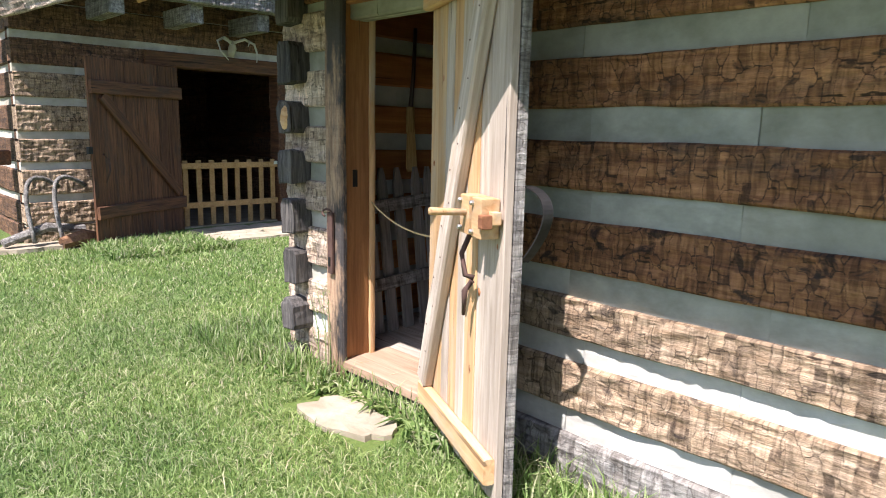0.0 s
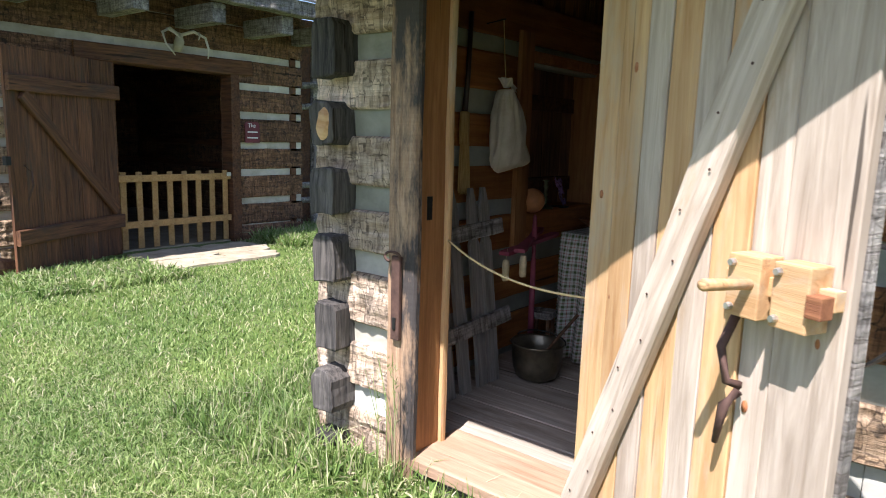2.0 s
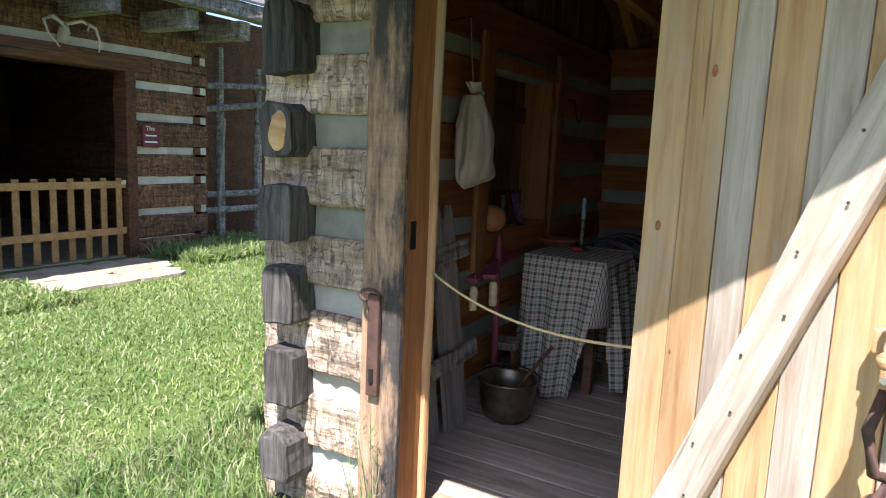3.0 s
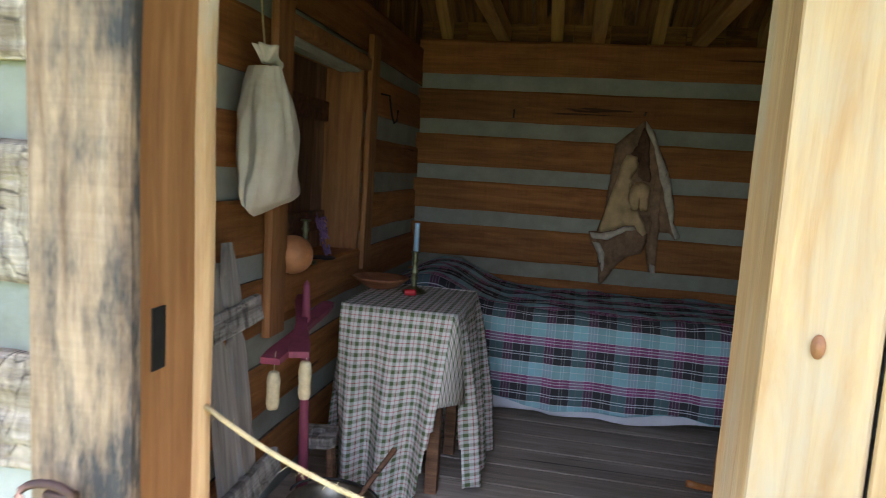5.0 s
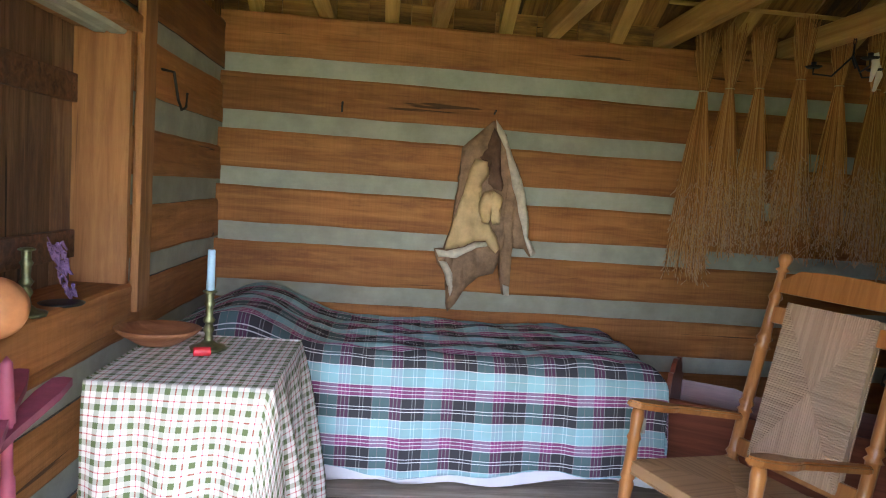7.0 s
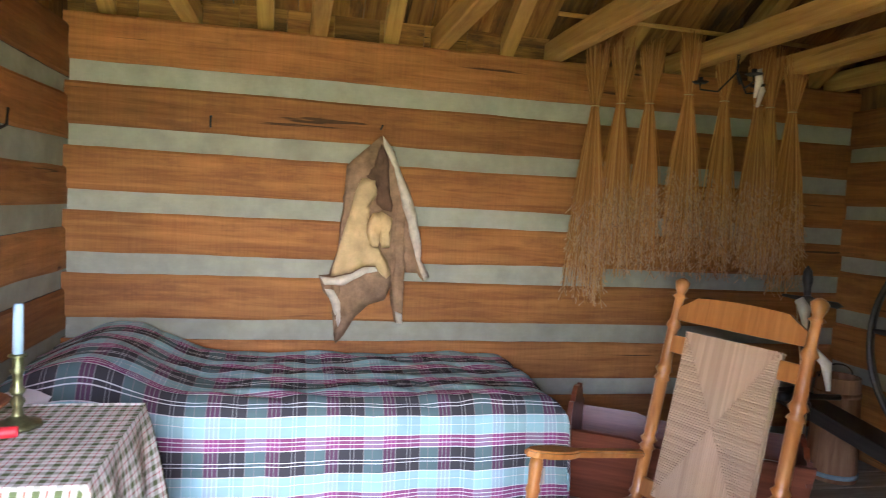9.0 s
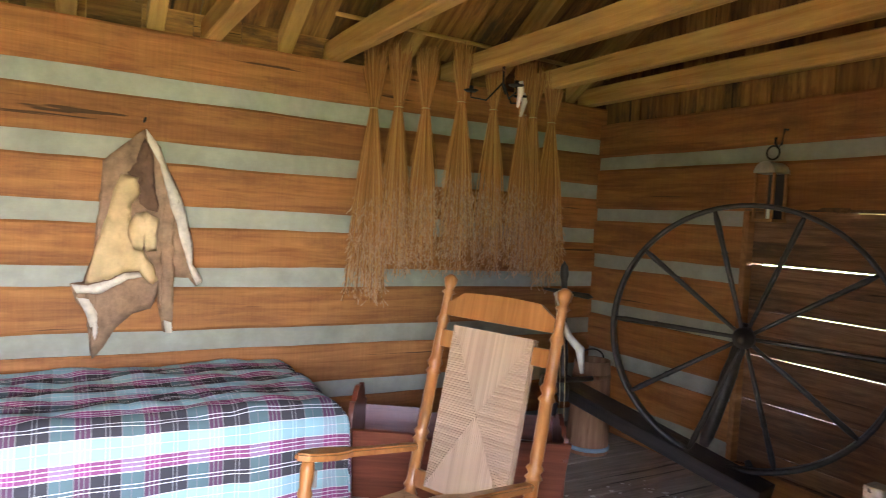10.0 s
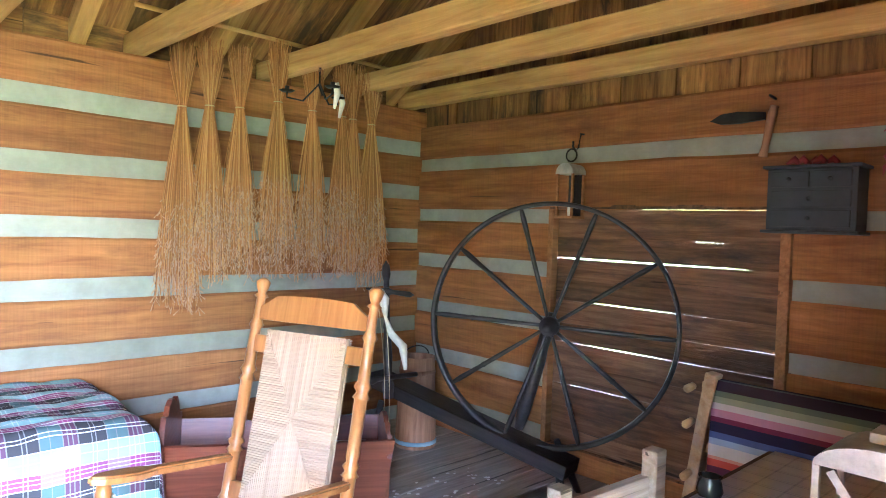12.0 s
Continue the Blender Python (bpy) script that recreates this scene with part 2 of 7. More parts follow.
    b.inputs["Roughness"].default_value = rough
    b.inputs["Specular IOR Level"].default_value = gloss
    bumped(nt, b, height, bump, 0.03 if chips else 0.012)
    return m


def plaster(name, a, c, rough=0.9, scale=6.0, bump=0.3, dirt=None):
    m, nt, b = nodes_of(name)
    vec, rnd = place(nt)
    n = spots(nt, vec, scale, 6, 0.65, (1, 1, 1))
    col = ramp(nt, n, [(0.3, a), (0.7, c)])
    if dirt:
        d = spots(nt, vec, 2.1, 5, 0.7, (1, 1, 2))
        col = mixed(nt, ramp(nt, d, [(0.5, (0, 0, 0)), (0.75, (0.75, 0.75, 0.75))]), col, dirt)
    col = mixed(nt, 1.0, col, ramp(nt, rnd, [(0.0, (0.86, 0.84, 0.78)), (0.5, (1.0, 1.0, 1.0)), (1.0, (1.14, 1.15, 1.16))]), "MULTIPLY")
    nt.links.new(col, b.inputs["Base Color"])
    b.inputs["Roughness"].default_value = rough
    b.inputs["Specular IOR Level"].default_value = 0.2
    bumped(nt, b, spots(nt, vec, scale * 4, 6, 0.7), bump, 0.006)
    return m


def plain(name, colour, rough=0.6, metal=0.0, vary=0.25, scale=9.0, bump=0.1):
    m, nt, b = nodes_of(name)
    vec, rnd = place(nt)
    n = spots(nt, vec, scale, 5, 0.65)
    lo = tuple(c * (1 - vary) for c in colour)
    hi = tuple(min(1.0, c * (1 + vary)) for c in colour)
    nt.links.new(ramp(nt, n, [(0.3, lo), (0.7, hi)]), b.inputs["Base Color"])
    b.inputs["Roughness"].default_value = rough
    b.inputs["Metallic"].default_value = metal
    if bump:
        bumped(nt, b, spots(nt, vec, scale * 5, 4, 0.6), bump, 0.004)
    return m


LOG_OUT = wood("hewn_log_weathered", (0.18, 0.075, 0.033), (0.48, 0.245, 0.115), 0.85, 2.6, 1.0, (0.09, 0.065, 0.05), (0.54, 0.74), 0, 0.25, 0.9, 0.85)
# tan stands for sunlight on lower front logs and the barn's left logs
LOG_OUT_SUNLIT = wood("hewn_log_tan_sunlit", (0.27, 0.18, 0.105), (0.55, 0.42, 0.295), 0.85, 2.6, 1.0, (0.12, 0.085, 0.06), (0.58, 0.78), 0, 0.2, 0.9, 0.7)
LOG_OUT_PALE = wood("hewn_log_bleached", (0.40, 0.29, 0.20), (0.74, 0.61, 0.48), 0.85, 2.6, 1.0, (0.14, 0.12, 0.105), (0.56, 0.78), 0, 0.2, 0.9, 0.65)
LOG_GREY = wood("sill_log_grey", (0.13, 0.12, 0.11), (0.42, 0.40, 0.37), 0.9, 2.4, 0.8, (0.05, 0.045, 0.04), (0.6, 0.8), 0, 0.2, 0.9, 0.5)
LOG_END = wood("log_end_grey", (0.035, 0.03, 0.028), (0.18, 0.16, 0.14), 0.9, 2.4, 0.6, (0.3, 0.27, 0.22), (0.62, 0.8), 1, 0.3, 0.9)
END_GRAIN = wood("log_end_grain", (0.022, 0.021, 0.022), (0.15, 0.135, 0.12), 0.95, 3.4, 0.9, (0.28, 0.26, 0.235), (0.60, 0.80), 2, 0.35, 0.9)
LOG_IN = wood("log_indoors", (0.27, 0.105, 0.03), (0.48, 0.205, 0.062), 0.7, 2.2, 0.35, (0.17, 0.068, 0.026), (0.52, 0.78), 0, 0.26, 0.75, knots=0.8)
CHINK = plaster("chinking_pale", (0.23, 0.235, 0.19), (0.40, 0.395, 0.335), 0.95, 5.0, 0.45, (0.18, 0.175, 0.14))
# repaired mortar of the lower rows, coloured whiter still for the sun there
CHINK_PALE = plaster("chinking_repaired_sunlit", (0.38, 0.365, 0.32), (0.58, 0.56, 0.50), 0.95, 5.0, 0.45, (0.34, 0.31, 0.26))
CHINK_IN = plaster("chinking_indoors", (0.28, 0.285, 0.24), (0.41, 0.415, 0.355), 0.95, 5.0, 0.3, (0.27, 0.275, 0.23))
POST = wood("post_weathered", (0.22, 0.125, 0.07), (0.52, 0.36, 0.23), 0.85, 2.6, 0.9, (0.06, 0.052, 0.048), (0.43, 0.56), 0, 0.15, 0.9, knots=0.85)
JAMB = wood("jamb_orange", (0.25, 0.105, 0.036), (0.43, 0.205, 0.076), 0.7, 2.6, 0.3, (0.20, 0.085, 0.035), (0.55, 0.8), 0, 0.1, 0.5)
PINE = wood("door_pine", (0.48, 0.26, 0.11), (0.72, 0.48, 0.25), 0.7, 2.2, 0.25, (0.50, 0.40, 0.29), (0.5, 0.72), 0, 0.16, 0.5)
PINE_GREY = wood("door_pine_weathered", (0.36, 0.285, 0.215), (0.62, 0.525, 0.43), 0.8, 2.4, 0.4, (0.38, 0.27, 0.16), (0.58, 0.78), 0, 0.12, 0.8)
FLOORWOOD = wood("floor_plank_worn", (0.30, 0.25, 0.20), (0.54, 0.465, 0.385), 0.75, 2.2, 0.4, (0.18, 0.14, 0.10), (0.55, 0.8), 0, 0.15, 0.7)
THRESHOLD = wood("threshold_worn", (0.26, 0.165, 0.10), (0.46, 0.32, 0.22), 0.75, 2.2, 0.4, (0.36, 0.22, 0.14), (0.5, 0.75), 0, 0.1, 0.7)
JOIST = wood("joist_sawn", (0.45, 0.235, 0.062), (0.69, 0.43, 0.135), 0.7, 2.0, 0.3, (0.33, 0.19, 0.08), (0.6, 0.8), 0, 0.1, 0.3)
ROOFBOARD = wood("roof_board", (0.15, 0.063, 0.018), (0.45, 0.235, 0.062), 0.8, 2.4, 0.4, (0.07, 0.04, 0.02), (0.52, 0.68), 0, 0.4, 0.9)
OLDBOARD = wood("old_barn_board", (0.12, 0.055, 0.026), (0.31, 0.165, 0.085), 0.8, 2.4, 0.6, (0.085, 0.05, 0.035), (0.5, 0.68), 0, 0.32, 0.9)
SHINGLE = wood("shingle_grey", (0.09, 0.09, 0.095), (0.26, 0.26, 0.26), 0.9, 3.0, 0.5, (0.05, 0.05, 0.05), (0.6, 0.8), 0, 0.3, 0.5)
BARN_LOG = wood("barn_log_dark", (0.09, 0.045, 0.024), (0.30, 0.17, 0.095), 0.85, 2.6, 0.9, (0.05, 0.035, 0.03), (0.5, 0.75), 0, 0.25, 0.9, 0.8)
BARN_DOOR = wood("barn_door_board", (0.06, 0.026, 0.014), (0.22, 0.10, 0.046), 0.8, 2.6, 0.5, (0.06, 0.045, 0.035), (0.5, 0.75), 0, 0.25, 0.8)
BARN_CHINK = plaster("barn_chinking", (0.40, 0.37, 0.31), (0.58, 0.54, 0.46), 0.95, 5.0, 0.3, (0.3, 0.27, 0.2))
GATE = wood("gate_slat", (0.30, 0.17, 0.06), (0.46, 0.29, 0.12), 0.75, 2.4, 0.3, None, (0, 1), 0, 0.12, 0.4)
STONE = plaster("limestone", (0.24, 0.195, 0.135), (0.42, 0.36, 0.27), 0.9, 5.0, 1.0, (0.24, 0.20, 0.12))
IRON = plain("iron_dark", (0.03, 0.028, 0.027), 0.55, 0.6, 0.4, 14.0, 0.2)
RUST = plain("iron_rusty", (0.10, 0.055, 0.042), 0.8, 0.3, 0.35, 20.0, 0.3)


def grass_material(name, blade):
    m, nt, b = nodes_of(name)
    tc = nt.nodes.new("ShaderNodeTexCoord")
    vec = tc.outputs["Object"]
    if blade:
        geo = nt.nodes.new("ShaderNodeNewGeometry")
        col = ramp(nt, geo.outputs["Random Per Island"], [(0.0, (0.08, 0.155, 0.035)), (0.4, (0.20, 0.30, 0.08)), (0.75, (0.33, 0.42, 0.165)), (0.9, (0.48, 0.49, 0.30)), (1.0, (0.52, 0.46, 0.34))])
    else:
        col = ramp(nt, spots(nt, vec, 30, 6, 0.7), [(0.3, (0.055, 0.095, 0.02)), (0.55, (0.11, 0.16, 0.036)), (0.75, (0.18, 0.20, 0.075))])
    broad = ramp(nt, spots(nt, vec, 0.9, 4, 0.6), [(0.3, (0.72, 0.78, 0.7)), (0.7, (1.15, 1.08, 1.0))])
    col = mixed(nt, 1.0, col, broad, "MULTIPLY")
    nt.links.new(col, b.inputs["Base Color"])
    b.inputs["Roughness"].default_value = 0.6
    b.inputs["Specular IOR Level"].default_value = 0.35
    if blade:
        b.inputs["Subsurface Weight"].default_value = 0.0
        tr = nt.nodes.new("ShaderNodeBsdfTranslucent")
        nt.links.new(col, tr.inputs[0])
        mx = nt.nodes.new("ShaderNodeMixShader")
        mx.inputs[0].default_value = 0.35
        nt.links.new(b.outputs[0], mx.inputs[1])
        nt.links.new(tr.outputs[0], mx.inputs[2])
        nt.links.new(mx.outputs[0], nt.nodes["Material Output"].inputs[0])
    else:
        bumped(nt, b, spots(nt, vec, 60, 5, 0.7), 0.6, 0.02)
    return m


TURF = grass_material("turf", False)
BLADE = grass_material("grass_blade", True)

# ---- ground ----
def ground_height(x, y):
    """The lawn falls gently away from the cabin."""
    return 0.03 + 0.02 * noise.noise((x * 0.6, y * 0.6, 2.0)) - 0.03 * min(1.0, max(0.0, (1.6 - y) / 2.0))


bm = bmesh.new()
near = [-60, -30, -18] + [-13 + 0.5 * i for i in range(37)] + [7, 10, 18, 30, 60]
grid = [[bm.verts.new((x * (6 if abs(x) >= 60 else 1), y * (6 if abs(y) >= 60 else 1), ground_height(x, y))) for y in near] for x in near]
for i in range(len(near) - 1):
    for j in range(len(near) - 1):
        bm.faces.new((grid[i][j], grid[i + 1][j], grid[i + 1][j + 1], grid[i][j + 1]))
single("ground", bm, TURF, "mown green lawn round the log buildings", "ground", kind="structure", smooth=True)

# ---- log cabin: walls ----
XL, XR, YF, YB, T = -3.44, 0.955, 2.39, 6.12, 0.2
FLOOR = 0.15
SEED = [0]


# number of low chinking rows in the whiter, sunlit colour
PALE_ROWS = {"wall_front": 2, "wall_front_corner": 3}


def log_wall(name, label, m, courses, runs, depth, out_mat, in_mat, chink_out, chink_in, hewn, proud=0.0, inner_to=99.0):
    """A wall of squared logs along local x, its face at y = 0. courses: (low, high); runs(i, low, high): stretches (x0, x1) of a course."""
    w = thing(name, label, "wall", m, kind="structure")
    for i, (lo, hi) in enumerate(courses):
        for x0, x1 in runs(i, lo, hi):
            SEED[0] += 1
            # barn front, left logs: missing sunlight is put in as a tan colour
            o = LOG_OUT_SUNLIT if name == "wall_barn_front" and i < 6 and x1 < 2.5 else out_mat if not isinstance(out_mat, (list, tuple)) else out_mat[min(i, len(out_mat) - 1)]
            bm = timber(x1 - x0, 0, hi - lo, depth, SEED[0], 0.007, hewn, 0.03 if hewn > 0.012 else 0.09)
            ob = part("log", bm, o, w)
            ob.location = (x0, proud * noise.noise((i, 3.3, SEED[0])), lo)
            if in_mat is not o:
                ob.data.materials.append(in_mat)
                for p in ob.data.polygons:
                    if p.center.y > depth * 0.9 and x0 + p.center.x < inner_to:
                        p.material_index = 1
        if i + 1 < len(courses):
            up = courses[i + 1][0]
            stretches = []
            for x0, x1 in runs(i + 0.5, hi, up):
                n = max(1, round((x1 - x0) / 0.62)) if hewn > 0.012 else 1
                cuts = [x0 + (x1 - x0) * (q + (0.25 * noise.noise((q * 1.7, i, SEED[0])) if 0 < q < n else 0)) / n for q in range(n + 1)]
                stretches += [(a, b - (0.002 if n > 1 else 0)) for a, b in zip(cuts, cuts[1:])]
            for x0, x1 in stretches:
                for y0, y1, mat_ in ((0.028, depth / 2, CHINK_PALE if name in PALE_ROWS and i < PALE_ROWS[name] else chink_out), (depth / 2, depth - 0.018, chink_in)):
                    SEED[0] += 1
                    bm = timber(x1 - x0, 0, up - hi + 0.05, y1 - y0, SEED[0], 0.0, 0.006 if y0 < 0.05 else 0.0, 0.12)
                    ob = part("chinking", bm, mat_, w)
                    ob.location = (x0, y0 + (0.006 * noise.noise((x0 * 9, hi * 7, 2)) if y0 < 0.05 else 0), hi - 0.025)
    return w


FRONT = [(0.0, 0.235), (0.345, 0.545), (0.65, 0.815), (0.925, 1.125), (1.24, 1.43), (1.555, 1.745), (1.855, 2.05), (2.15, 2.36)]
SIDE = [(-0.02, 0.10), (0.18, 0.39), (0.50, 0.70), (0.82, 1.02), (1.12, 1.32), (1.43, 1.61), (1.74, 1.95), (2.04, 2.28)]
BACK = [(0.01, 0.15), (0.255, 0.465), (0.565, 0.775), (0.882, 1.10), (1.203, 1.405), (1.506, 1.712), (1.814, 2.02), (2.124, 2.345)]
RIGHT = [(0.01, 0.27), (0.36, 0.59), (0.685, 0.92), (1.01, 1.245), (1.335, 1.565), (1.647, 1.91), (1.998, 2.225)]
DOOR_L, DOOR_R, DOOR_TOP = -2.978, -2.08, 2.12


def front_runs(i, lo, hi):
    """Beside the doorway and, above it, over the whole front."""
    if lo > DOOR_TOP - 0.2:
        return [(-3.56 if i == int(i) else -3.36, XR + 0.25)]
    return [(DOOR_R, XR + 0.25)]


# courses 1 and 2, below the eave's shadow, are coloured tan for sunlight
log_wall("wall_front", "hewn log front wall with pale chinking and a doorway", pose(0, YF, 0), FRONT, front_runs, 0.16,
         (LOG_GREY, LOG_OUT_SUNLIT, LOG_OUT_SUNLIT, LOG_OUT, LOG_OUT, LOG_OUT, LOG_OUT, LOG_OUT), LOG_IN, CHINK, CHINK_IN, 0.013, 0.012)
CORNER = [(0.0, 0.25), (0.36, 0.555), (0.65, 0.873), (0.978, 1.152), (1.26, 1.468), (1.573, 1.775), (1.88, 2.09)]
log_wall("wall_front_corner", "short bleached hewn logs between the doorway and the corner", pose(0, YF, 0), CORNER,
         lambda i, lo, hi: [(-3.56 if i == int(i) else -3.36, DOOR_L)], 0.16, LOG_OUT_PALE, LOG_IN, CHINK, CHINK_IN, 0.013, 0.012)
corner = thing("corner_logs", "dark weathered side-wall log ends notched over the front logs", "log ends", kind="structure")
for k, (lo, hi) in enumerate(((0.03, 0.13), (0.235, 0.435), (0.52, 0.735), (0.828, 1.035), (1.127, 1.325), (1.42, 1.607), (1.70, 1.935), (2.03, 2.24))):
    rng = random.Random(k + 70)
    x0, x1, y0 = -3.475 - 0.012 * rng.random(), -3.338 + 0.01 * rng.uniform(-1, 1), 2.285 + 0.02 * rng.random()
    bm = bmesh.new()
    c = 0.012 + 0.03 * rng.random()
    ring = [(x0 + c * 0.4, lo), (x1 - c * 0.3, lo + 0.01), (x1, lo + c), (x1 - 0.006, hi - c), (x1 - c, hi), (x0 + c, hi + 0.004), (x0, hi - c * 1.2), (x0 + 0.004, lo + c * 0.7)]
    slab(bm, [(a, b) for a, b in ring], 0.30, Matrix.Translation((0, y0 + 0.15, 0)))
    ends = [f for f in bm.faces if len(f.verts) > 4]
    bmesh.ops.inset_region(bm, faces=ends, thickness=0.008, depth=0.004)
    bmesh.ops.triangulate(bm, faces=[f for f in bm.faces if len(f.verts) > 4])
    bmesh.ops.subdivide_edges(bm, edges=bm.edges[:], cuts=2, use_grid_fill=True)
    for v in bm.verts:
        v.co += 0.007 * Vector(noise.noise_vector(v.co * 11 + Vector((k, 0, 0)))) + 0.005 * Vector(noise.noise_vector(v.co * 34))
    ob = part("log_end", bm, END_GRAIN, corner)
    if k == 5:
        heart = lathe(bmesh.new(), [(0, 0.012), (0.028, 0.010), (0.040, 0.0), (0.040, -0.03), (0, -0.03)], 18)
        for v in heart.verts:
            v.co.y *= 1.75
            v.co += 0.006 * Vector(noise.noise_vector(v.co * 30))
        part("heartwood", heart, PINE, corner, "pale rounded heartwood standing out of a log end").matrix_basis = pose(-3.395, y0 - 0.004, 1.513, 90, 8, 0)

WY0, WY1, WZ0, WZ1 = 3.94, 4.89, 1.02, 1.97


def left_runs(i, lo, hi):
    """Along -y from the back: local x = YB + 0.2 - y."""
    end = YB + 0.2 - (YF + 0.1)
    if lo < WZ1 - 0.05 and hi > WZ0 + 0.06:
        return [(0, YB + 0.2 - WY1), (YB + 0.2 - WY0, end)]
    return [(0, end)]


log_wall("wall_left", "log side wall with orange-brown inner faces and a shuttered window", pose(XL - 0.17, YB + 0.2, 0, 0, 0, -90), SIDE, left_runs, 0.17, LOG_END, LOG_IN, CHINK, CHINK_IN, 0.006, 0, YB + 0.2 - 2.5)
log_wall("wall_back", "log back wall, orange-brown timbers and grey-green chinking", pose(XR + 0.25, YB + T, 0, 0, 0, 180), BACK,
         lambda i, lo, hi: [(0, XR + 0.25 - XL + (0.2 if i == int(i) else 0.0))], T, LOG_OUT, LOG_IN, CHINK, CHINK_IN, 0.01)

BY0, BY1, BZ0, BZ1 = 3.60, 4.95, 0.24, 1.655


def right_runs(i, lo, hi):
    """Along +y from the front: local x = y - YF."""
    if lo < BZ1 - 0.02 and hi > BZ0 + 0.06:
        return [(T, BY0 - YF), (BY1 - YF, YB - YF)]
    return [(T, YB - YF)]


log_wall("wall_right", "log end wall with a boarded-up opening", pose(XR + T, YF, 0, 0, 0, 90), RIGHT, right_runs, T, LOG_OUT, LOG_IN, CHINK, CHINK_IN, 0.01)

# boards that close the opening in the end wall, with gaps that let daylight through
boards = thing("boarded_opening", "weathered horizontal boards closing an old doorway, daylight in the gaps", "boarding", kind="structure")
zb = BZ0
hs = [0.13, 0.12, 0.135, 0.115, 0.125, 0.11, 0.13, 0.12, 0.125, 0.12, 0.16]
gaps = [0.001, 0.001, 0.002, 0.001, 0.002, 0.004, 0.001, 0.002, 0.002, 0.001, 0.001]
for k, (h, gp) in enumerate(zip(hs, gaps)):
    h = min(h, BZ1 - zb)
    me = plank_mesh("board", BY1 - BY0, h, 0.03, k + 3, OLDBOARD, 0.006)
    ob = part("board", me, None, boards)
    ob.matrix_basis = Matrix.Translation((XR + 0.05, BY0, zb)) @ Matrix(((0, 0, 1, 0), (1, 0, 0, 0), (0, 1, 0, 0), (0, 0, 0, 1)))
    ob.rotation_euler.rotate_axis("Z", radians((-0.1, 0.06, -0.1, 0.08, -0.06, 0.12, -0.06, 0.08, -0.05, 0.06, 0)[k]))
    zb += h + gp
trim = thing("trim_opening", "narrow sawn posts beside the boarded opening", "trim", kind="structure")
part("post", boxed((XR - 0.016, BY0 + 0.003, FLOOR), (XR + 0.045, BY0 + 0.05, BZ1 - 0.008), 0.004), JAMB, trim)
part("post", boxed((XR - 0.012, BY1 - 0.038, FLOOR), (XR + 0.045, BY1 - 0.003, BZ1 - 0.008), 0.004), JAMB, trim)
part("lintel", boxed((XR + 0.0, BY0, BZ1 - 0.005), (XR + 0.18, BY1, BZ1 + 0.02), 0.004), OLDBOARD, trim)

# ---- doorway ----
frame_ = thing("door_frame", "weathered timber door frame of the log cabin", "door frame", kind="structure")


def upright(x0, x1, y0, y1, z0, z1, mat_, name, parent, bevel=0.006):
    """A vertical board with its grain upright: built along local x and stood on end."""
    bm = timber(z1 - z0, 0, x1 - x0, y1 - y0, SEED[0] * 1.3 + x0 * 7, 0.006, 0.003, 0.12)
    SEED[0] += 1
    ob = part(name, bm, mat_, parent)
    ob.matrix_basis = Matrix(((0, 0, 1, x0), (0, 1, 0, y0), (1, 0, 0, z0), (0, 0, 0, 1)))
    return ob


upright(-3.067, -2.912, 2.335, 2.375, -0.03, 2.2, POST, "casing", frame_)
upright(-2.985, -2.942, 2.377, 2.545, 0.10, 2.13, JAMB, "jamb", frame_)
upright(-2.985, -2.926, 2.547, 2.58, 0.15, 2.13, PINE, "stop", frame_)
upright(-2.135, -2.085, 2.36, 2.51, 0.10, 2.13, PINE, "jamb", frame_)
upright(-2.08, -1.96, 2.335, 2.385, 0.10, 2.2, POST, "casing", frame_)
part("head", boxed((-2.942, 2.377, 2.10), (-2.135, 2.50, 2.148), 0.004), JAMB, frame_)
part("threshold", timber(0.87, 0, 0.05, 0.36, 91, 0.003, 0.003), THRESHOLD, frame_).location = (-2.965, 2.345, FLOOR - 0.045)

part("sill_log", timber(0.97, 0, 0.145, 0.2, 95, 0.008, 0.01, 0.04), LOG_GREY, frame_).location = (-3.045, YF - 0.004, -0.045)

# ---- floor ----
floor = thing("floor", "worn wide plank floor of the cabin", "floor", kind="structure")
y = 2.45
k = 0
while y < YB + 0.05:
    w = 0.2 + 0.05 * noise.noise((k * 1.9, 0.3, 0))
    me = plank_mesh("plank", XR - XL - 0.02, w - 0.006, 0.04, k + 40, FLOORWOOD, 0.003)
    ob = part("plank", me, None, floor)
    ob.location = (XL + 0.01, y, FLOOR - 0.04)
    y += w
    k += 1

# ---- joists and roof ----
for k, x in enumerate((-2.86, -2.24, -1.60, -0.95, -0.20, 0.36, 0.90)):
    bm = timber(YB + 0.1 - 2.29, 0, 0.115, 0.085, 300 + k, 0.004, 0.002, 0.3)
    ob = single("joist", bm, JOIST, "sawn timber ceiling joist resting on the top logs", "joist", pose(x, 2.29, 2.345, 0, 0, 90), "ceiling joists", "structure")
RISE, RIDGE = 0.62, 4.25


def roof_z(y):
    return 2.47 + 0.62 * ((6.25 - y) if y > RIDGE else (y - 2.25))


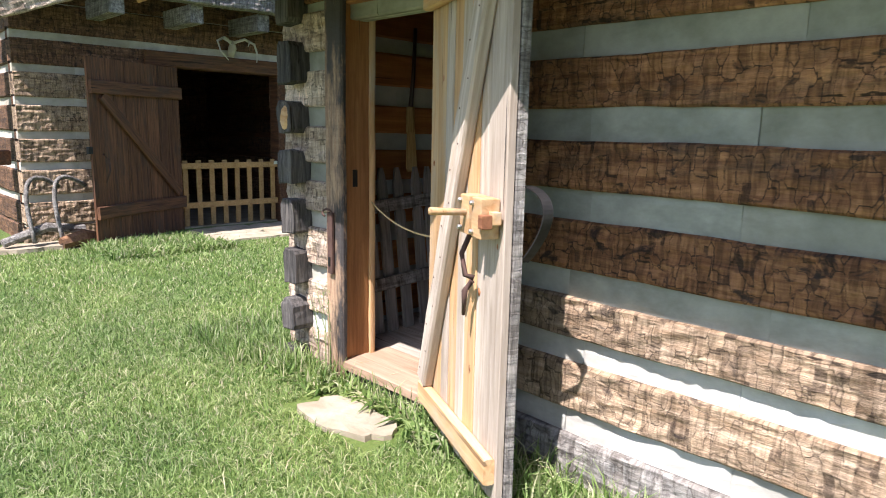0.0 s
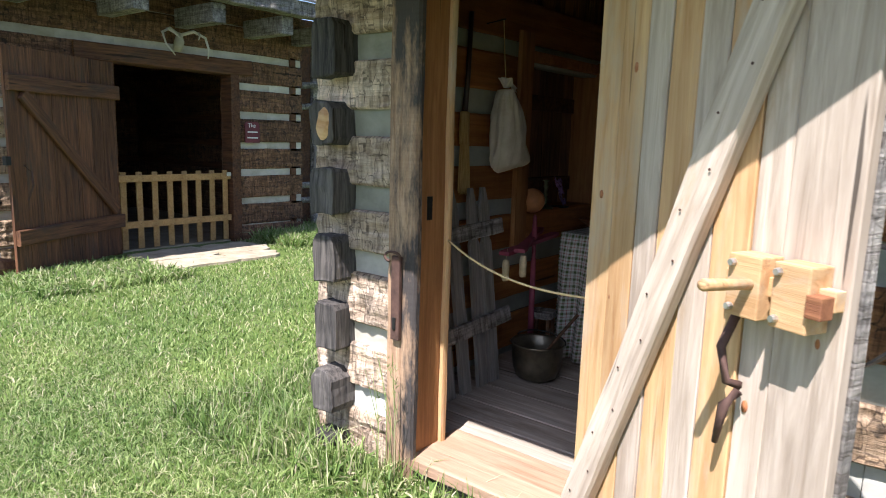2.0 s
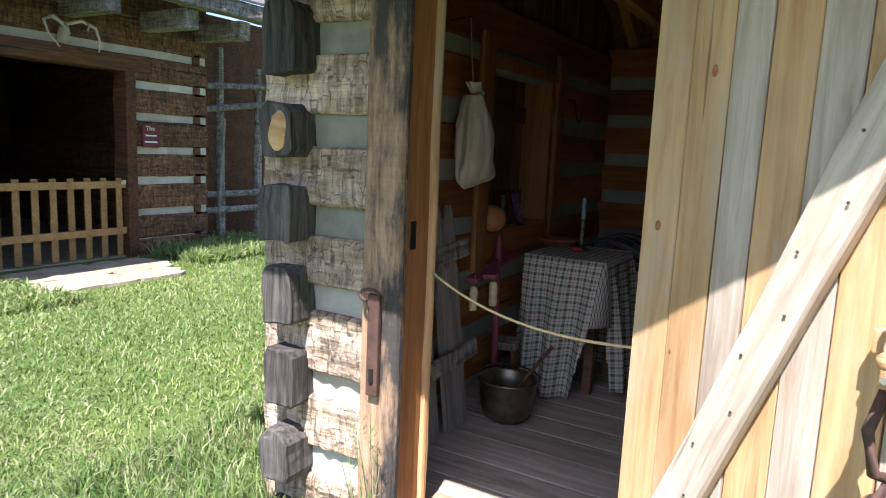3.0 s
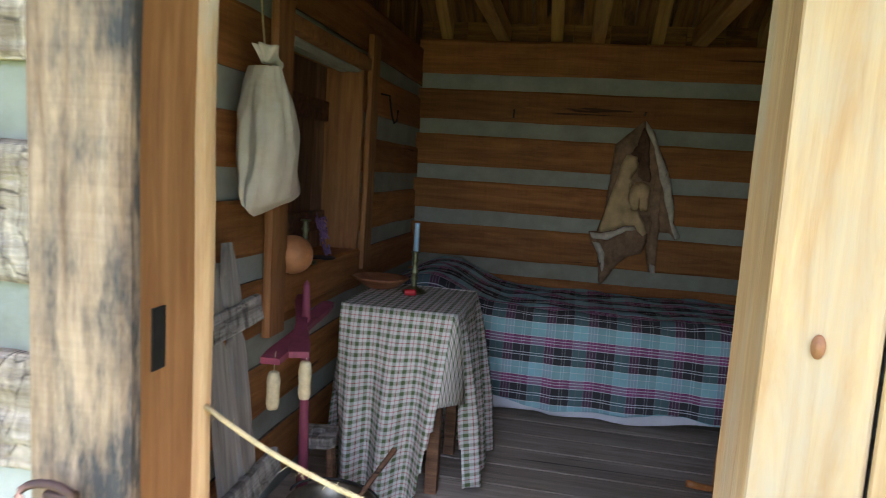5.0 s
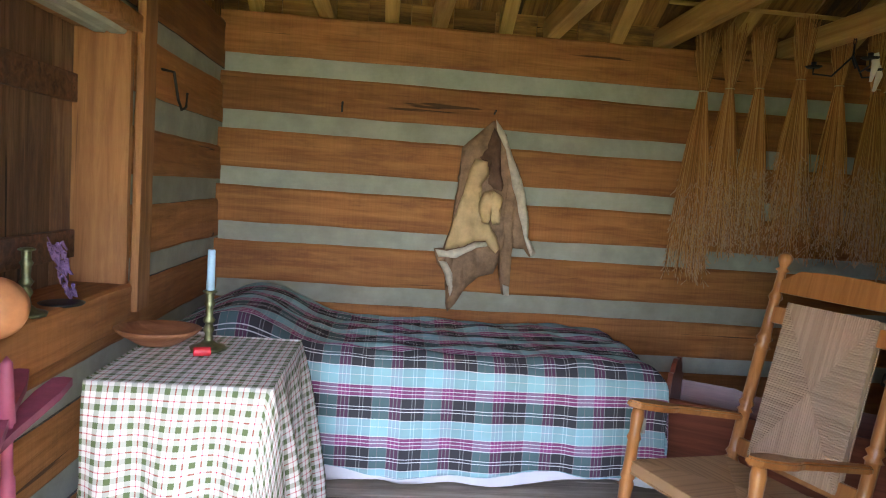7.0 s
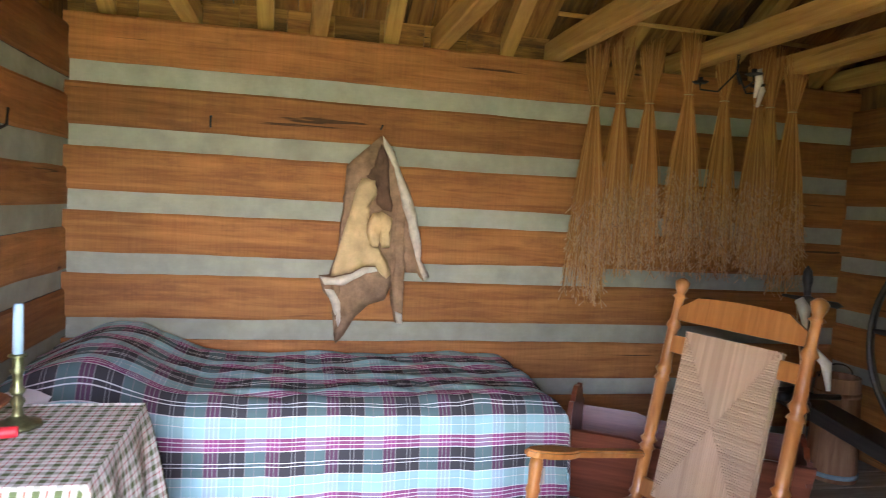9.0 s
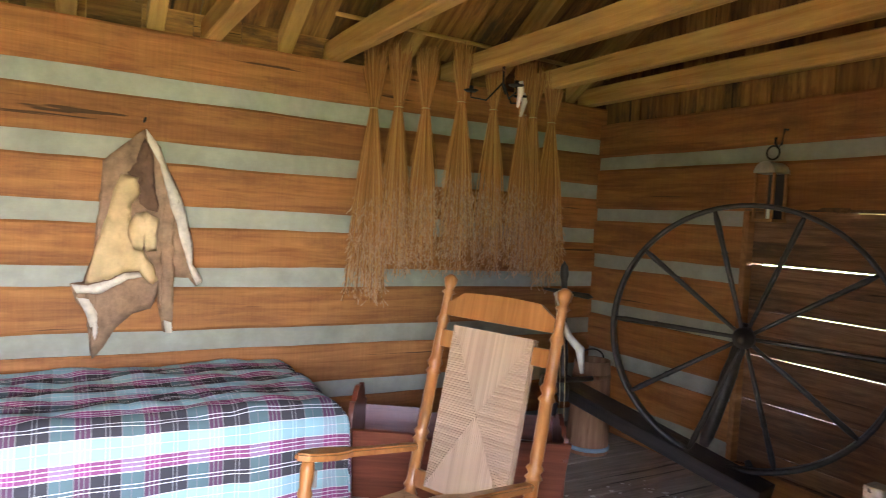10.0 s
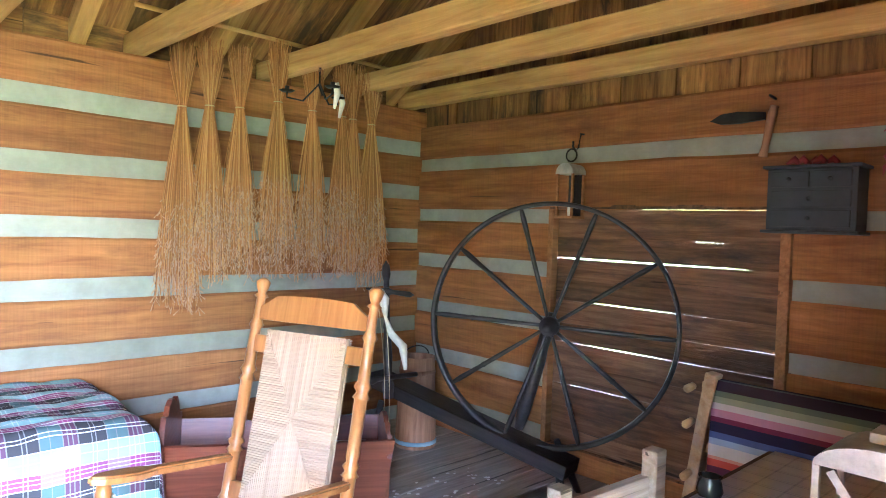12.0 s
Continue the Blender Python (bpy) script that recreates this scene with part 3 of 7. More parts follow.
roof = thing("roof", "steep roof of rough vertical boards under grey shingles", "roof", kind="structure")
slope = math.hypot(1, RISE)
for side in (0, 1):
    x = XL - 0.4
    k = 0
    length = (RIDGE - 1.66) * slope if side == 0 else (6.85 - RIDGE) * slope
    while x < XR + 0.5:
        w = 0.17 + 0.05 * noise.noise((k * 2.3, side * 9.0, 0))
        me = plank_mesh("roof_board", length, w - (0.004 if k % 6 else 0.009), 0.02, k + 60 + 40 * side, ROOFBOARD, 0.004)
        ob = part("roof_board", me, None, roof)
        lift = 0.012 if k % 2 else 0.0
        if side == 0:
            d = Vector((0, 1, RISE)).normalized()
            o = Vector((x + w, 1.66, roof_z(1.66) + lift))
            u = Vector((-1, 0, 0))
        else:
            d = Vector((0, -1, RISE)).normalized()
            o = Vector((x, 6.85, roof_z(6.85) + lift))
            u = Vector((1, 0, 0))
        nrm = d.cross(u)
        ob.matrix_basis = Matrix(((d.x, u.x, nrm.x, o.x), (d.y, u.y, nrm.y, o.y), (d.z, u.z, nrm.z, o.z), (0, 0, 0, 1)))
        x += w
        k += 1
for x in (-3.3, -2.55, -1.9, -1.25, -0.57, 0.1, 0.75):
    for side in (0, 1):
        d = Vector((0, 1 if side == 0 else -1, RISE)).normalized()
        y0 = 1.8 if side == 0 else 6.35
        ob = part("rafter", boxed((0, -0.04, -0.1), (abs(RIDGE - y0) * slope, 0.04, -0.004), 0.004), JOIST, roof)
        o = Vector((x, y0, roof_z(y0)))
        u = Vector((-1, 0, 0)) if side == 0 else Vector((1, 0, 0))
        nrm = d.cross(u)
        ob.matrix_basis = Matrix(((d.x, u.x, nrm.x, o.x), (d.y, u.y, nrm.y, o.y), (d.z, u.z, nrm.z, o.z), (0, 0, 0, 1)))
bm = bmesh.new()
for side in (0, 1):
    y0, y1 = (1.62, RIDGE) if side == 0 else (6.9, RIDGE)
    vs = [bm.verts.new((x, yy, roof_z(yy) + up)) for up in (0.05, 0.08) for x, yy in ((XL - 0.45, y0), (XR + 0.55, y0), (XR + 0.55, y1), (XL - 0.45, y1))]
    for q in ((0, 1, 2, 3), (7, 6, 5, 4), (0, 4, 5, 1), (1, 5, 6, 2), (2, 6, 7, 3), (3, 7, 4, 0)):
        bm.faces.new([vs[i] for i in q])
part("covering", bm, SHINGLE, roof, "grey weathered shingle covering")
for x_, sgn, nm in ((XR + 0.04, 1, "gable_right"), (XL - 0.04, -1, "gable_left")):
    gable = thing(nm, "gable wall of upright rough boards", "gable", kind="structure")
    y = 2.3
    k = 0
    while y < 6.2:
        w = 0.16 + 0.05 * noise.noise((k * 2.9, sgn * 3.0, 4))
        zt = max(roof_z(y), roof_z(y + w)) + 0.03
        me = plank_mesh("board", zt - 2.2, w + 0.006, 0.022, k + 160, ROOFBOARD, 0.004)
        ob = part("board", me, None, gable)
        ob.matrix_basis = Matrix(((0, 0, sgn, x_ + (0.012 if k % 2 else 0)), (0, 1, 0, y), (1, 0, 0, 2.2), (0, 0, 0, 1)))
        y += w
        k += 1
# boards added to stop outdoor light leaking in over the top logs
for nm, y0 in (("eave_boards_back", 6.226), ("eave_boards_front", 2.262)):
    eave = thing(nm, "added rough boards that close the eaves to outdoor light", "boarding", kind="structure")
    x = XL - 0.2
    k = 0
    while x < XR + 0.2:
        part("board", boxed((x, y0, 2.30), (x + 0.236, y0 + 0.02, 2.484), 0.002), ROOFBOARD, eave)
        x += 0.24
        k += 1

# ---- light through the doorway ----
lamp = new("doorway_daylight", bpy.data.lights.new("doorway_daylight", "AREA"))
lamp.data.shape = "RECTANGLE"
lamp.data.size, lamp.data.size_y = 0.74, 1.6
lamp.data.energy = 0.4
lamp.data.spread = radians(95)
lamp.data.color = (0.97, 0.98, 1.0)
lamp.matrix_world = look((-2.54, 2.40, 1.25), (-2.4, 4.6, -0.35))

# ---- more materials ----
RED = plain("paint_dull_red", (0.25, 0.05, 0.085), 0.65, 0, 0.3, 10, 0.15)
LINEN = plaster("linen_unbleached", (0.52, 0.47, 0.37), (0.65, 0.60, 0.50), 0.95, 7.0, 0.5, (0.42, 0.33, 0.20))
STRAW = wood("broom_straw", (0.34, 0.20, 0.06), (0.60, 0.42, 0.18), 0.8, 6.0, 0.9, None, (0, 1), 2, 0.1)
HANDLE = plain("handle_dark", (0.035, 0.02, 0.018), 0.4, 0, 0.3)
PICKET = wood("picket_grey", (0.17, 0.155, 0.14), (0.36, 0.33, 0.29), 0.9, 2.6, 0.5, (0.10, 0.085, 0.07), (0.6, 0.8), 2, 0.15, 0.8)
YARN = plain("yarn_cream", (0.62, 0.52, 0.32), 0.95, 0, 0.2, 40, 0.6)
BRASS = plain("brass_verdigris", (0.16, 0.17, 0.085), 0.42, 0.75, 0.45, 26, 0.2)
CANDLE = plain("candle_blue", (0.27, 0.42, 0.56), 0.5, 0, 0.08)
CANDLE_WHITE = plain("candle_tallow", (0.78, 0.74, 0.66), 0.6, 0, 0.08)
GOURD = plain("gourd_orange", (0.48, 0.20, 0.075), 0.6, 0, 0.35, 6, 0.15)
BOWLWOOD = wood("bowl_wood", (0.22, 0.075, 0.03), (0.42, 0.18, 0.08), 0.55, 3.0, 0.2)
OAK = wood("chair_golden_oak", (0.27, 0.10, 0.025), (0.44, 0.19, 0.055), 0.28, 3.0, 0.15, None, (0, 1), 2, 0.06, 0, 0, 0.5)
CHERRY = wood("cradle_cherry", (0.13, 0.03, 0.015), (0.26, 0.08, 0.04), 0.38, 2.6, 0.15, None, (0, 1), 0, 0.1, 0, 0, 0.5)
EBONY = wood("wheel_black", (0.012, 0.010, 0.010), (0.04, 0.032, 0.03), 0.42, 3.0, 0.2, None, (0, 1), 0, 0.1, 0, 0, 0.5)
BARREL = wood("churn_stave", (0.24, 0.11, 0.055), (0.40, 0.21, 0.11), 0.7, 2.6, 0.3, None, (0, 1), 2, 0.1)
def flax_material():
    m, nt, b = nodes_of("flax_dry")
    geo = nt.nodes.new("ShaderNodeNewGeometry")
    nt.links.new(ramp(nt, geo.outputs["Random Per Island"], [(0.0, (0.19, 0.075, 0.018)), (0.5, (0.42, 0.18, 0.042)), (1.0, (0.60, 0.33, 0.11))]), b.inputs["Base Color"])
    b.inputs["Roughness"].default_value = 0.85
    return m


FLAX = flax_material()
FUR = plain("deer_fur", (0.29, 0.18, 0.105), 0.95, 0, 0.4, 14, 0.8)
FUR_DARK = plain("deer_fur_dark", (0.13, 0.07, 0.04), 0.95, 0, 0.4, 14, 0.8)
FUR_WHITE = plain("deer_fur_white", (0.62, 0.55, 0.45), 0.95, 0, 0.25, 18, 0.8)
HIDE = plain("hide_cream", (0.60, 0.43, 0.22), 0.85, 0, 0.25, 9, 0.3)
WHITE_CLOTH = plain("sheet_white", (0.72, 0.72, 0.74), 0.95, 0, 0.05, 6, 0.2)
TIN = plain("tin_dull", (0.50, 0.49, 0.46), 0.42, 0.85, 0.25, 14, 0.25)
CHESTBLUE = plain("paint_blue_grey", (0.032, 0.037, 0.045), 0.6, 0, 0.2, 10, 0.1)
ROPE_M = plain("hemp_rope", (0.52, 0.40, 0.20), 0.95, 0, 0.25, 60, 0.8)
LAVENDER = plain("lavender_dry", (0.16, 0.09, 0.20), 0.9, 0, 0.3, 30, 0.3)
REDFELT = plain("red_wax", (0.50, 0.02, 0.03), 0.5, 0, 0.1)
PEPPER = plain("dried_pepper_red", (0.28, 0.02, 0.025), 0.45, 0, 0.3)
POT = plain("glazed_pot_dark", (0.03, 0.035, 0.03), 0.2, 0, 0.3)
WOOLWHITE = plain("wool_white", (0.75, 0.72, 0.66), 0.95, 0, 0.1, 30, 0.6)


def stripes(nt, value, period, stops):
    d = add(nt, "ShaderNodeMath", op="DIVIDE")
    d.inputs[1].default_value = period
    nt.links.new(value, d.inputs[0])
    f = add(nt, "ShaderNodeMath", op="FRACT")
    nt.links.new(d.outputs[0], f.inputs[0])
    return ramp(nt, f.outputs[0], stops, True)


def woven(name, period_u, stops_u, period_v, stops_v, rough=0.95, soft=0.5):
    """Cloth woven in stripes both ways, over the UV map in metres."""
    m, nt, b = nodes_of(name)
    uv = nt.nodes.new("ShaderNodeUVMap")
    sep = nt.nodes.new("ShaderNodeSeparateXYZ")
    nt.links.new(uv.outputs[0], sep.inputs[0])
    cu = stripes(nt, sep.outputs[0], period_u, stops_u)
    cv = stripes(nt, sep.outputs[1], period_v, stops_v)
    col = mixed(nt, soft, cu, cv)
    worn = ramp(nt, spots(nt, uv.outputs[0], 5, 4, 0.6), [(0.3, (0.86, 0.86, 0.86)), (0.7, (1.05, 1.05, 1.05))])
    col = mixed(nt, 1.0, col, worn, "MULTIPLY")
    nt.links.new(col, b.inputs["Base Color"])
    b.inputs["Roughness"].default_value = rough
    b.inputs["Specular IOR Level"].default_value = 0.1
    bumped(nt, b, spots(nt, uv.outputs[0], 400, 2, 0.5), 0.25, 0.002)
    return m


W1, BK, BL, MG = (0.80, 0.81, 0.82), (0.028, 0.027, 0.03), (0.34, 0.61, 0.65), (0.30, 0.06, 0.19)
PLAID_STOPS = [(0.0, W1), (0.012, BL), (0.15, W1), (0.162, BL), (0.335, W1), (0.35, MG), (0.41, W1), (0.424, MG), (0.48, W1), (0.494, MG), (0.555, W1), (0.575, BK), (0.765, W1), (0.78, BK), (0.825, W1), (0.84, BK)]
WARP = {MG: (0.40, 0.16, 0.32), BK: (0.15, 0.15, 0.17)}
PLAID = woven("plaid_blanket", 0.226, [(at, WARP.get(c, c)) for at, c in PLAID_STOPS], 0.2185, PLAID_STOPS, soft=0.75)
TW, TG, TR = (0.60, 0.59, 0.545), (0.10, 0.135, 0.06), (0.40, 0.03, 0.06)
CHECK_STOPS = [(0.0, TW), (0.10, TG), (0.44, TW), (0.72, TR), (0.80, TW)]
CHECK = woven("checked_tablecloth", 0.042, CHECK_STOPS, 0.042, CHECK_STOPS)
PINKCHECK = woven("pale_checked_cloth", 0.09, [(0.0, (0.62, 0.55, 0.56)), (0.7, (0.30, 0.27, 0.30)), (0.76, (0.62, 0.55, 0.56)), (0.85, (0.42, 0.34, 0.36)), (0.9, (0.62, 0.55, 0.56))], 0.09, [(0.0, (0.62, 0.55, 0.56)), (0.8, (0.38, 0.34, 0.38)), (0.88, (0.62, 0.55, 0.56))])
RUG = woven("striped_rug", 1.0, [(0.0, (0.16, 0.025, 0.05)), (0.999, (0.16, 0.025, 0.05))], 0.62,
            [(0.0, (0.03, 0.022, 0.03)), (0.035, (0.10, 0.10, 0.09)), (0.055, (0.05, 0.03, 0.04)), (0.075, (0.16, 0.18, 0.12)), (0.09, (0.30, 0.32, 0.20)), (0.13, (0.58, 0.50, 0.44)), (0.17, (0.50, 0.22, 0.26)), (0.215, (0.20, 0.03, 0.06)), (0.25, (0.03, 0.025, 0.05)),
             (0.31, (0.10, 0.13, 0.26)), (0.35, (0.36, 0.42, 0.52)), (0.39, (0.64, 0.60, 0.54)), (0.46, (0.60, 0.30, 0.22)), (0.48, (0.55, 0.08, 0.05)), (0.52, (0.12, 0.03, 0.06)), (0.58, (0.5, 0.46, 0.42)), (0.59, (0.17, 0.025, 0.05))], soft=0.97)


def sheet(name, nu, nv, f, material, parent, thick=0.0, label="", keep=None):
    """A cloth: f(i / nu, j / nv) gives place and cloth coordinates in metres."""
    bm = bmesh.new()
    uvl = bm.loops.layers.uv.new("uv")
    vs, uvs = [], []
    for i in range(nu + 1):
        for j in range(nv + 1):
            p, q = f(i / nu, j / nv)
            vs.append(bm.verts.new(p))
            uvs.append(q)
    for i in range(nu):
        for j in range(nv):
            if keep and not keep((i + 0.5) / nu, (j + 0.5) / nv):
                continue
            ids = (i * (nv + 1) + j, (i + 1) * (nv + 1) + j, (i + 1) * (nv + 1) + j + 1, i * (nv + 1) + j + 1)
            fc = bm.faces.new([vs[k] for k in ids])
            for lp, k in zip(fc.loops, ids):
                lp[uvl].uv = uvs[k]
    loose = [v for v in bm.verts if not v.link_faces]
    bmesh.ops.delete(bm, geom=loose, context="VERTS")
    ob = part(name, bm, material, parent, label, True)
    if thick:
        md = ob.modifiers.new("thickness", "SOLIDIFY")
        md.thickness = thick
        md.offset = 0
    return ob


# ---- window in the side wall ----
win = thing("window_1", "unglazed cabin window with a closed plank shutter", "window", kind="structure")
upright(0, 0.15, 0, 0.03, 0, 1.29, JAMB, "casing", win).matrix_basis = Matrix(((0, -1, 0, XL + 0.034), (0, 0, 1, WY0 - 0.15), (1, 0, 0, 0.81), (0, 0, 0, 1)))
upright(0, 0.135, 0, 0.03, 0, 1.2, JAMB, "casing", win).matrix_basis = Matrix(((0, -1, 0, XL + 0.034), (0, 0, 1, WY1), (1, 0, 0, 0.92), (0, 0, 0, 1)))
upright(0, 0.03, 0, 0.2, 0, 1.0, JAMB, "jamb", win).matrix_basis = Matrix(((0, 1, 0, XL - T), (0, 0, 1, WY1 - 0.028), (1, 0, 0, WZ0), (0, 0, 0, 1)))
upright(0, 0.03, 0, 0.2, 0, 1.0, JAMB, "jamb", win).matrix_basis = Matrix(((0, 1, 0, XL - T), (0, 0, 1, WY0), (1, 0, 0, WZ0), (0, 0, 0, 1)))
part("head", boxed((XL - T, WY0, WZ1 - 0.03), (XL + 0.03, WY1, WZ1 + 0.03), 0.004), JAMB, win)
part("sill", timber(WY1 - WY0 + 0.16, 0, 0.16, 0.22, 77, 0.012, 0.004), LOG_IN, win).matrix_basis = pose(XL + 0.015, WY0 - 0.08, WZ0 - 0.155, 0, 0, 90)
for k in range(6):
    y0 = WY0 - 0.02 + k * 0.162
    ob = part("shutter_board", plank_mesh("shutter_board", 1.0, 0.161, 0.024, 500 + k, OLDBOARD, 0.003), None, win)
    ob.matrix_basis = Matrix(((0, 0, -1, XL - T - 0.004), (0, 1, 0, y0), (1, 0, 0, WZ0 - 0.03), (0, 0, 0, 1)))
for z in (1.17, 1.72):
    part("batten", boxed((XL - T + 0.0, WY0 + 0.03, z - 0.05), (XL - T + 0.03, WY1 - 0.05, z + 0.05), 0.004), BARN_DOOR, win)

# ---- doorway rope ----
A, B = Vector((-2.922, 2.55, 1.05)), Vector((-2.14, 2.45, 0.95))
rope = tube(bmesh.new(), arc(28, lambda s: A.lerp(B, s) + Vector((0, 0, -0.20 * s * (1 - s) - 0.1 * s * (1 - s) ** 2))), 0.0045, 8)
rng = random.Random(4)
for _ in range(46):
    s = rng.random()
    p = A.lerp(B, s) + Vector((0, 0, -0.20 * s * (1 - s) - 0.1 * s * (1 - s) ** 2))
    d = Vector((rng.uniform(-1, 1), rng.uniform(-1, 1), rng.uniform(-1, 1))) * 0.014
    tube(rope, [p, p + d * 0.6, p + d], [0.0007, 0.0005, 0.0003], 3)
single("rope", rope, ROPE_M, "frayed hemp rope strung slack across the doorway", "rope", smooth=True)

# ---- bed ----
bed = thing("bed", "low bed with a crumpled plaid blanket over a white sheet", "bed")
BX0, BX1, BYF, BYB, BTOP = -3.42, -1.20, 5.20, 6.06, 0.72
part("frame", boxed((BX0 + 0.04, BYF + 0.06, 0.33), (BX1 - 0.06, BYB - 0.02, 0.45), 0.01), OLDBOARD, bed)
part("mattress", boxed((BX0 + 0.03, BYF + 0.04, 0.452), (BX1 - 0.05, BYB - 0.01, 0.67), 0.06), WHITE_CLOTH, bed)
for x in (BX0 + 0.08, BX1 - 0.12):
    for y in (BYF + 0.1, BYB - 0.08):
        part("leg", boxed((x - 0.035, y - 0.035, FLOOR), (x + 0.035, y + 0.035, 0.328), 0.005), OLDBOARD, bed)


def drape(low, grow, fold, top):
    def f(a, b):
        lx, ly = BX1 - BX0, BYB - BYF
        u = a * (lx + BTOP - low)
        v = b * (ly + BTOP - low)
        r = 0.09
        over = [0.0, 0.0]
        pos = [0.0, 0.0]
        for k, (s, n) in enumerate(((u, lx), (v, ly))):
            if s < n - r:
                pos[k] = s
            else:
                ang = min((s - n + r) / r, math.pi / 2)
                pos[k] = n - r + r * math.sin(ang)
                over[k] = r * (1 - math.cos(ang)) + max(0.0, s - n + r - r * math.pi / 2)
        x, y = BX0 + pos[0], BYB - pos[1]
        drop = max(over) + 0.12 * min(over)
        z = top - drop
        pil = math.exp(-((x + 3.13) / 0.26) ** 2) * (0.15 if y > BYF + 0.1 else 0.15 * math.exp(-((y - BYF - 0.1) / 0.12) ** 2))
        z += pil * max(0.0, 1 - drop * 2.2)
        flat = max(0.0, 1 - drop * 8)
        z += flat * (0.018 * noise.noise((u * 3, v * 5, fold)) + 0.016 * abs(noise.noise((u * 4 + v * 5, v * 9 - u * 3, fold + 2))) * (1.6 if u > 0.6 else 1))
        hang = min(1.0, drop * 3)
        wob = 0.022 * noise.noise((u * 5.2, v * 1.2, fold + 4)) + 0.012 * noise.noise((u * 13, v * 2, fold))
        if over[1] >= over[0]:
            y -= hang * (wob + 0.03 + grow)
        if over[0] > 0:
            x += hang * (0.02 * noise.noise((v * 6, u, 7.0)) + 0.02 + grow) * (1 if over[0] >= over[1] else 0.6)
        z = max(z, low + 0.045 * noise.noise((u * 3.1, v * 2.6, low * 20)))
        return (x, y, z), (u, v)
    return f


sheet("undersheet", 84, 56, drape(0.185, -0.012, 3.0, BTOP - 0.012), WHITE_CLOTH, bed, 0.0, "white cotton sheet hanging below the blanket")
sheet("blanket", 150, 90, drape(0.225, 0.0, 3.0, BTOP), PLAID, bed, 0.006, "plaid blanket in blue, black, white and magenta")
part("pillow", lathe(bmesh.new(), [(0, -0.06), (0.1, -0.055), (0.17, -0.02), (0.17, 0.02), (0.1, 0.055), (0, 0.06)], 20), WHITE_CLOTH, bed, "white pillow", True).matrix_basis = Matrix.Translation((-3.27, 5.36, 0.74)) @ Matrix.Diagonal((0.8, 1.1, 0.9, 1))
bag = single("storage_bag", boxed((-1.62, 5.34, FLOOR), (-1.5, 5.42, FLOOR + 0.06), 0.02), plain("green_plastic", (0.10, 0.38, 0.06), 0.4), "bright green package lying under the bed", "package")

# ---- table with cloth ----
TX0, TX1, TY0, TY1, TZ = -3.225, -2.755, 4.06, 4.60, 0.912
table = thing("table", "small wooden table hidden under a cloth", "table")
part("tabletop", boxed((TX0 + 0.01, TY0 + 0.01, TZ - 0.035), (TX1 - 0.01, TY1 - 0.01, TZ - 0.006), 0.004), OLDBOARD, table)
for x in (TX0 + 0.07, TX1 - 0.07):
    for y in (TY0 + 0.07, TY1 - 0.07):
        part("leg", boxed((x - 0.025, y - 0.025, FLOOR), (x + 0.025, y + 0.025, TZ - 0.036), 0.004), OLDBOARD, table)


def cloth_top(a, b):
    x, y = TX0 + a * (TX1 - TX0), TY0 + b * (TY1 - TY0)
    return (x, y, TZ + 0.003 * noise.noise((x * 9, y * 9, 0))), (x, y)


cloth = thing("tablecloth", "green and red checked white tablecloth hanging to the floor", "tablecloth")
sheet("cloth_top", 16, 18, cloth_top, CHECK, cloth)
LXT, LYT = TX1 - TX0, TY1 - TY0


def skirt(a, b):
    """Round the table: the left side, the front, the right side and the back."""
    s = a * 2 * (LXT + LYT)
    fall = b * (TZ - FLOOR - 0.02 + 0.035 * noise.noise((a * 14, 0.5, 2)))
    flare = 0.10 * b + 0.03 * (1 - math.exp(-b * 8))
    fold = (0.036 * math.sin(s * 34 + 2 * noise.noise((s * 3, 0, 0))) + 0.03 * noise.noise((s * 7, 1.0, 5))) * min(1, b * 1.6)
    if s < LYT:
        p = (TX0 - flare * 0.3 - fold, TY1 - s, 0)
        uv = (TX0 - fall, TY1 - s)
    elif s < LYT + LXT:
        w = (s - LYT) / LXT
        p = (TX0 + (s - LYT) + (0.04 - 0.10 * w) * b, TY0 - flare - fold, 0)
        uv = (TX0 + s - LYT, TY0 - fall)
    elif s < 2 * LYT + LXT:
        p = (TX1 + flare * 0.7 + fold, TY0 + (s - LYT - LXT), 0)
        uv = (TX1 + fall, TY0 + s - LYT - LXT)
    else:
        p = (TX1 - (s - 2 * LYT - LXT), TY1 + 0.01 + 0.02 * b, 0)
        uv = (TX1 - (s - 2 * LYT - LXT), TY1 + fall)
    return (p[0], p[1], TZ + 0.002 - fall - 0.006 * math.sin(b * 3)), uv


def skirt_kept(a, b):
    s = a * 2 * (LXT + LYT)
    corner = LYT + LXT
    if b > 0.42 and corner - 0.10 * (b - 0.42) < s < corner + 0.03 + 0.05 * (b - 0.42):
        return False
    if b > 0.5 and LYT - 0.10 < s < LYT + 0.09 * (b - 0.5):
        return False
    return True


sheet("cloth_skirt", 190, 34, skirt, CHECK, cloth, 0.003, "", skirt_kept)


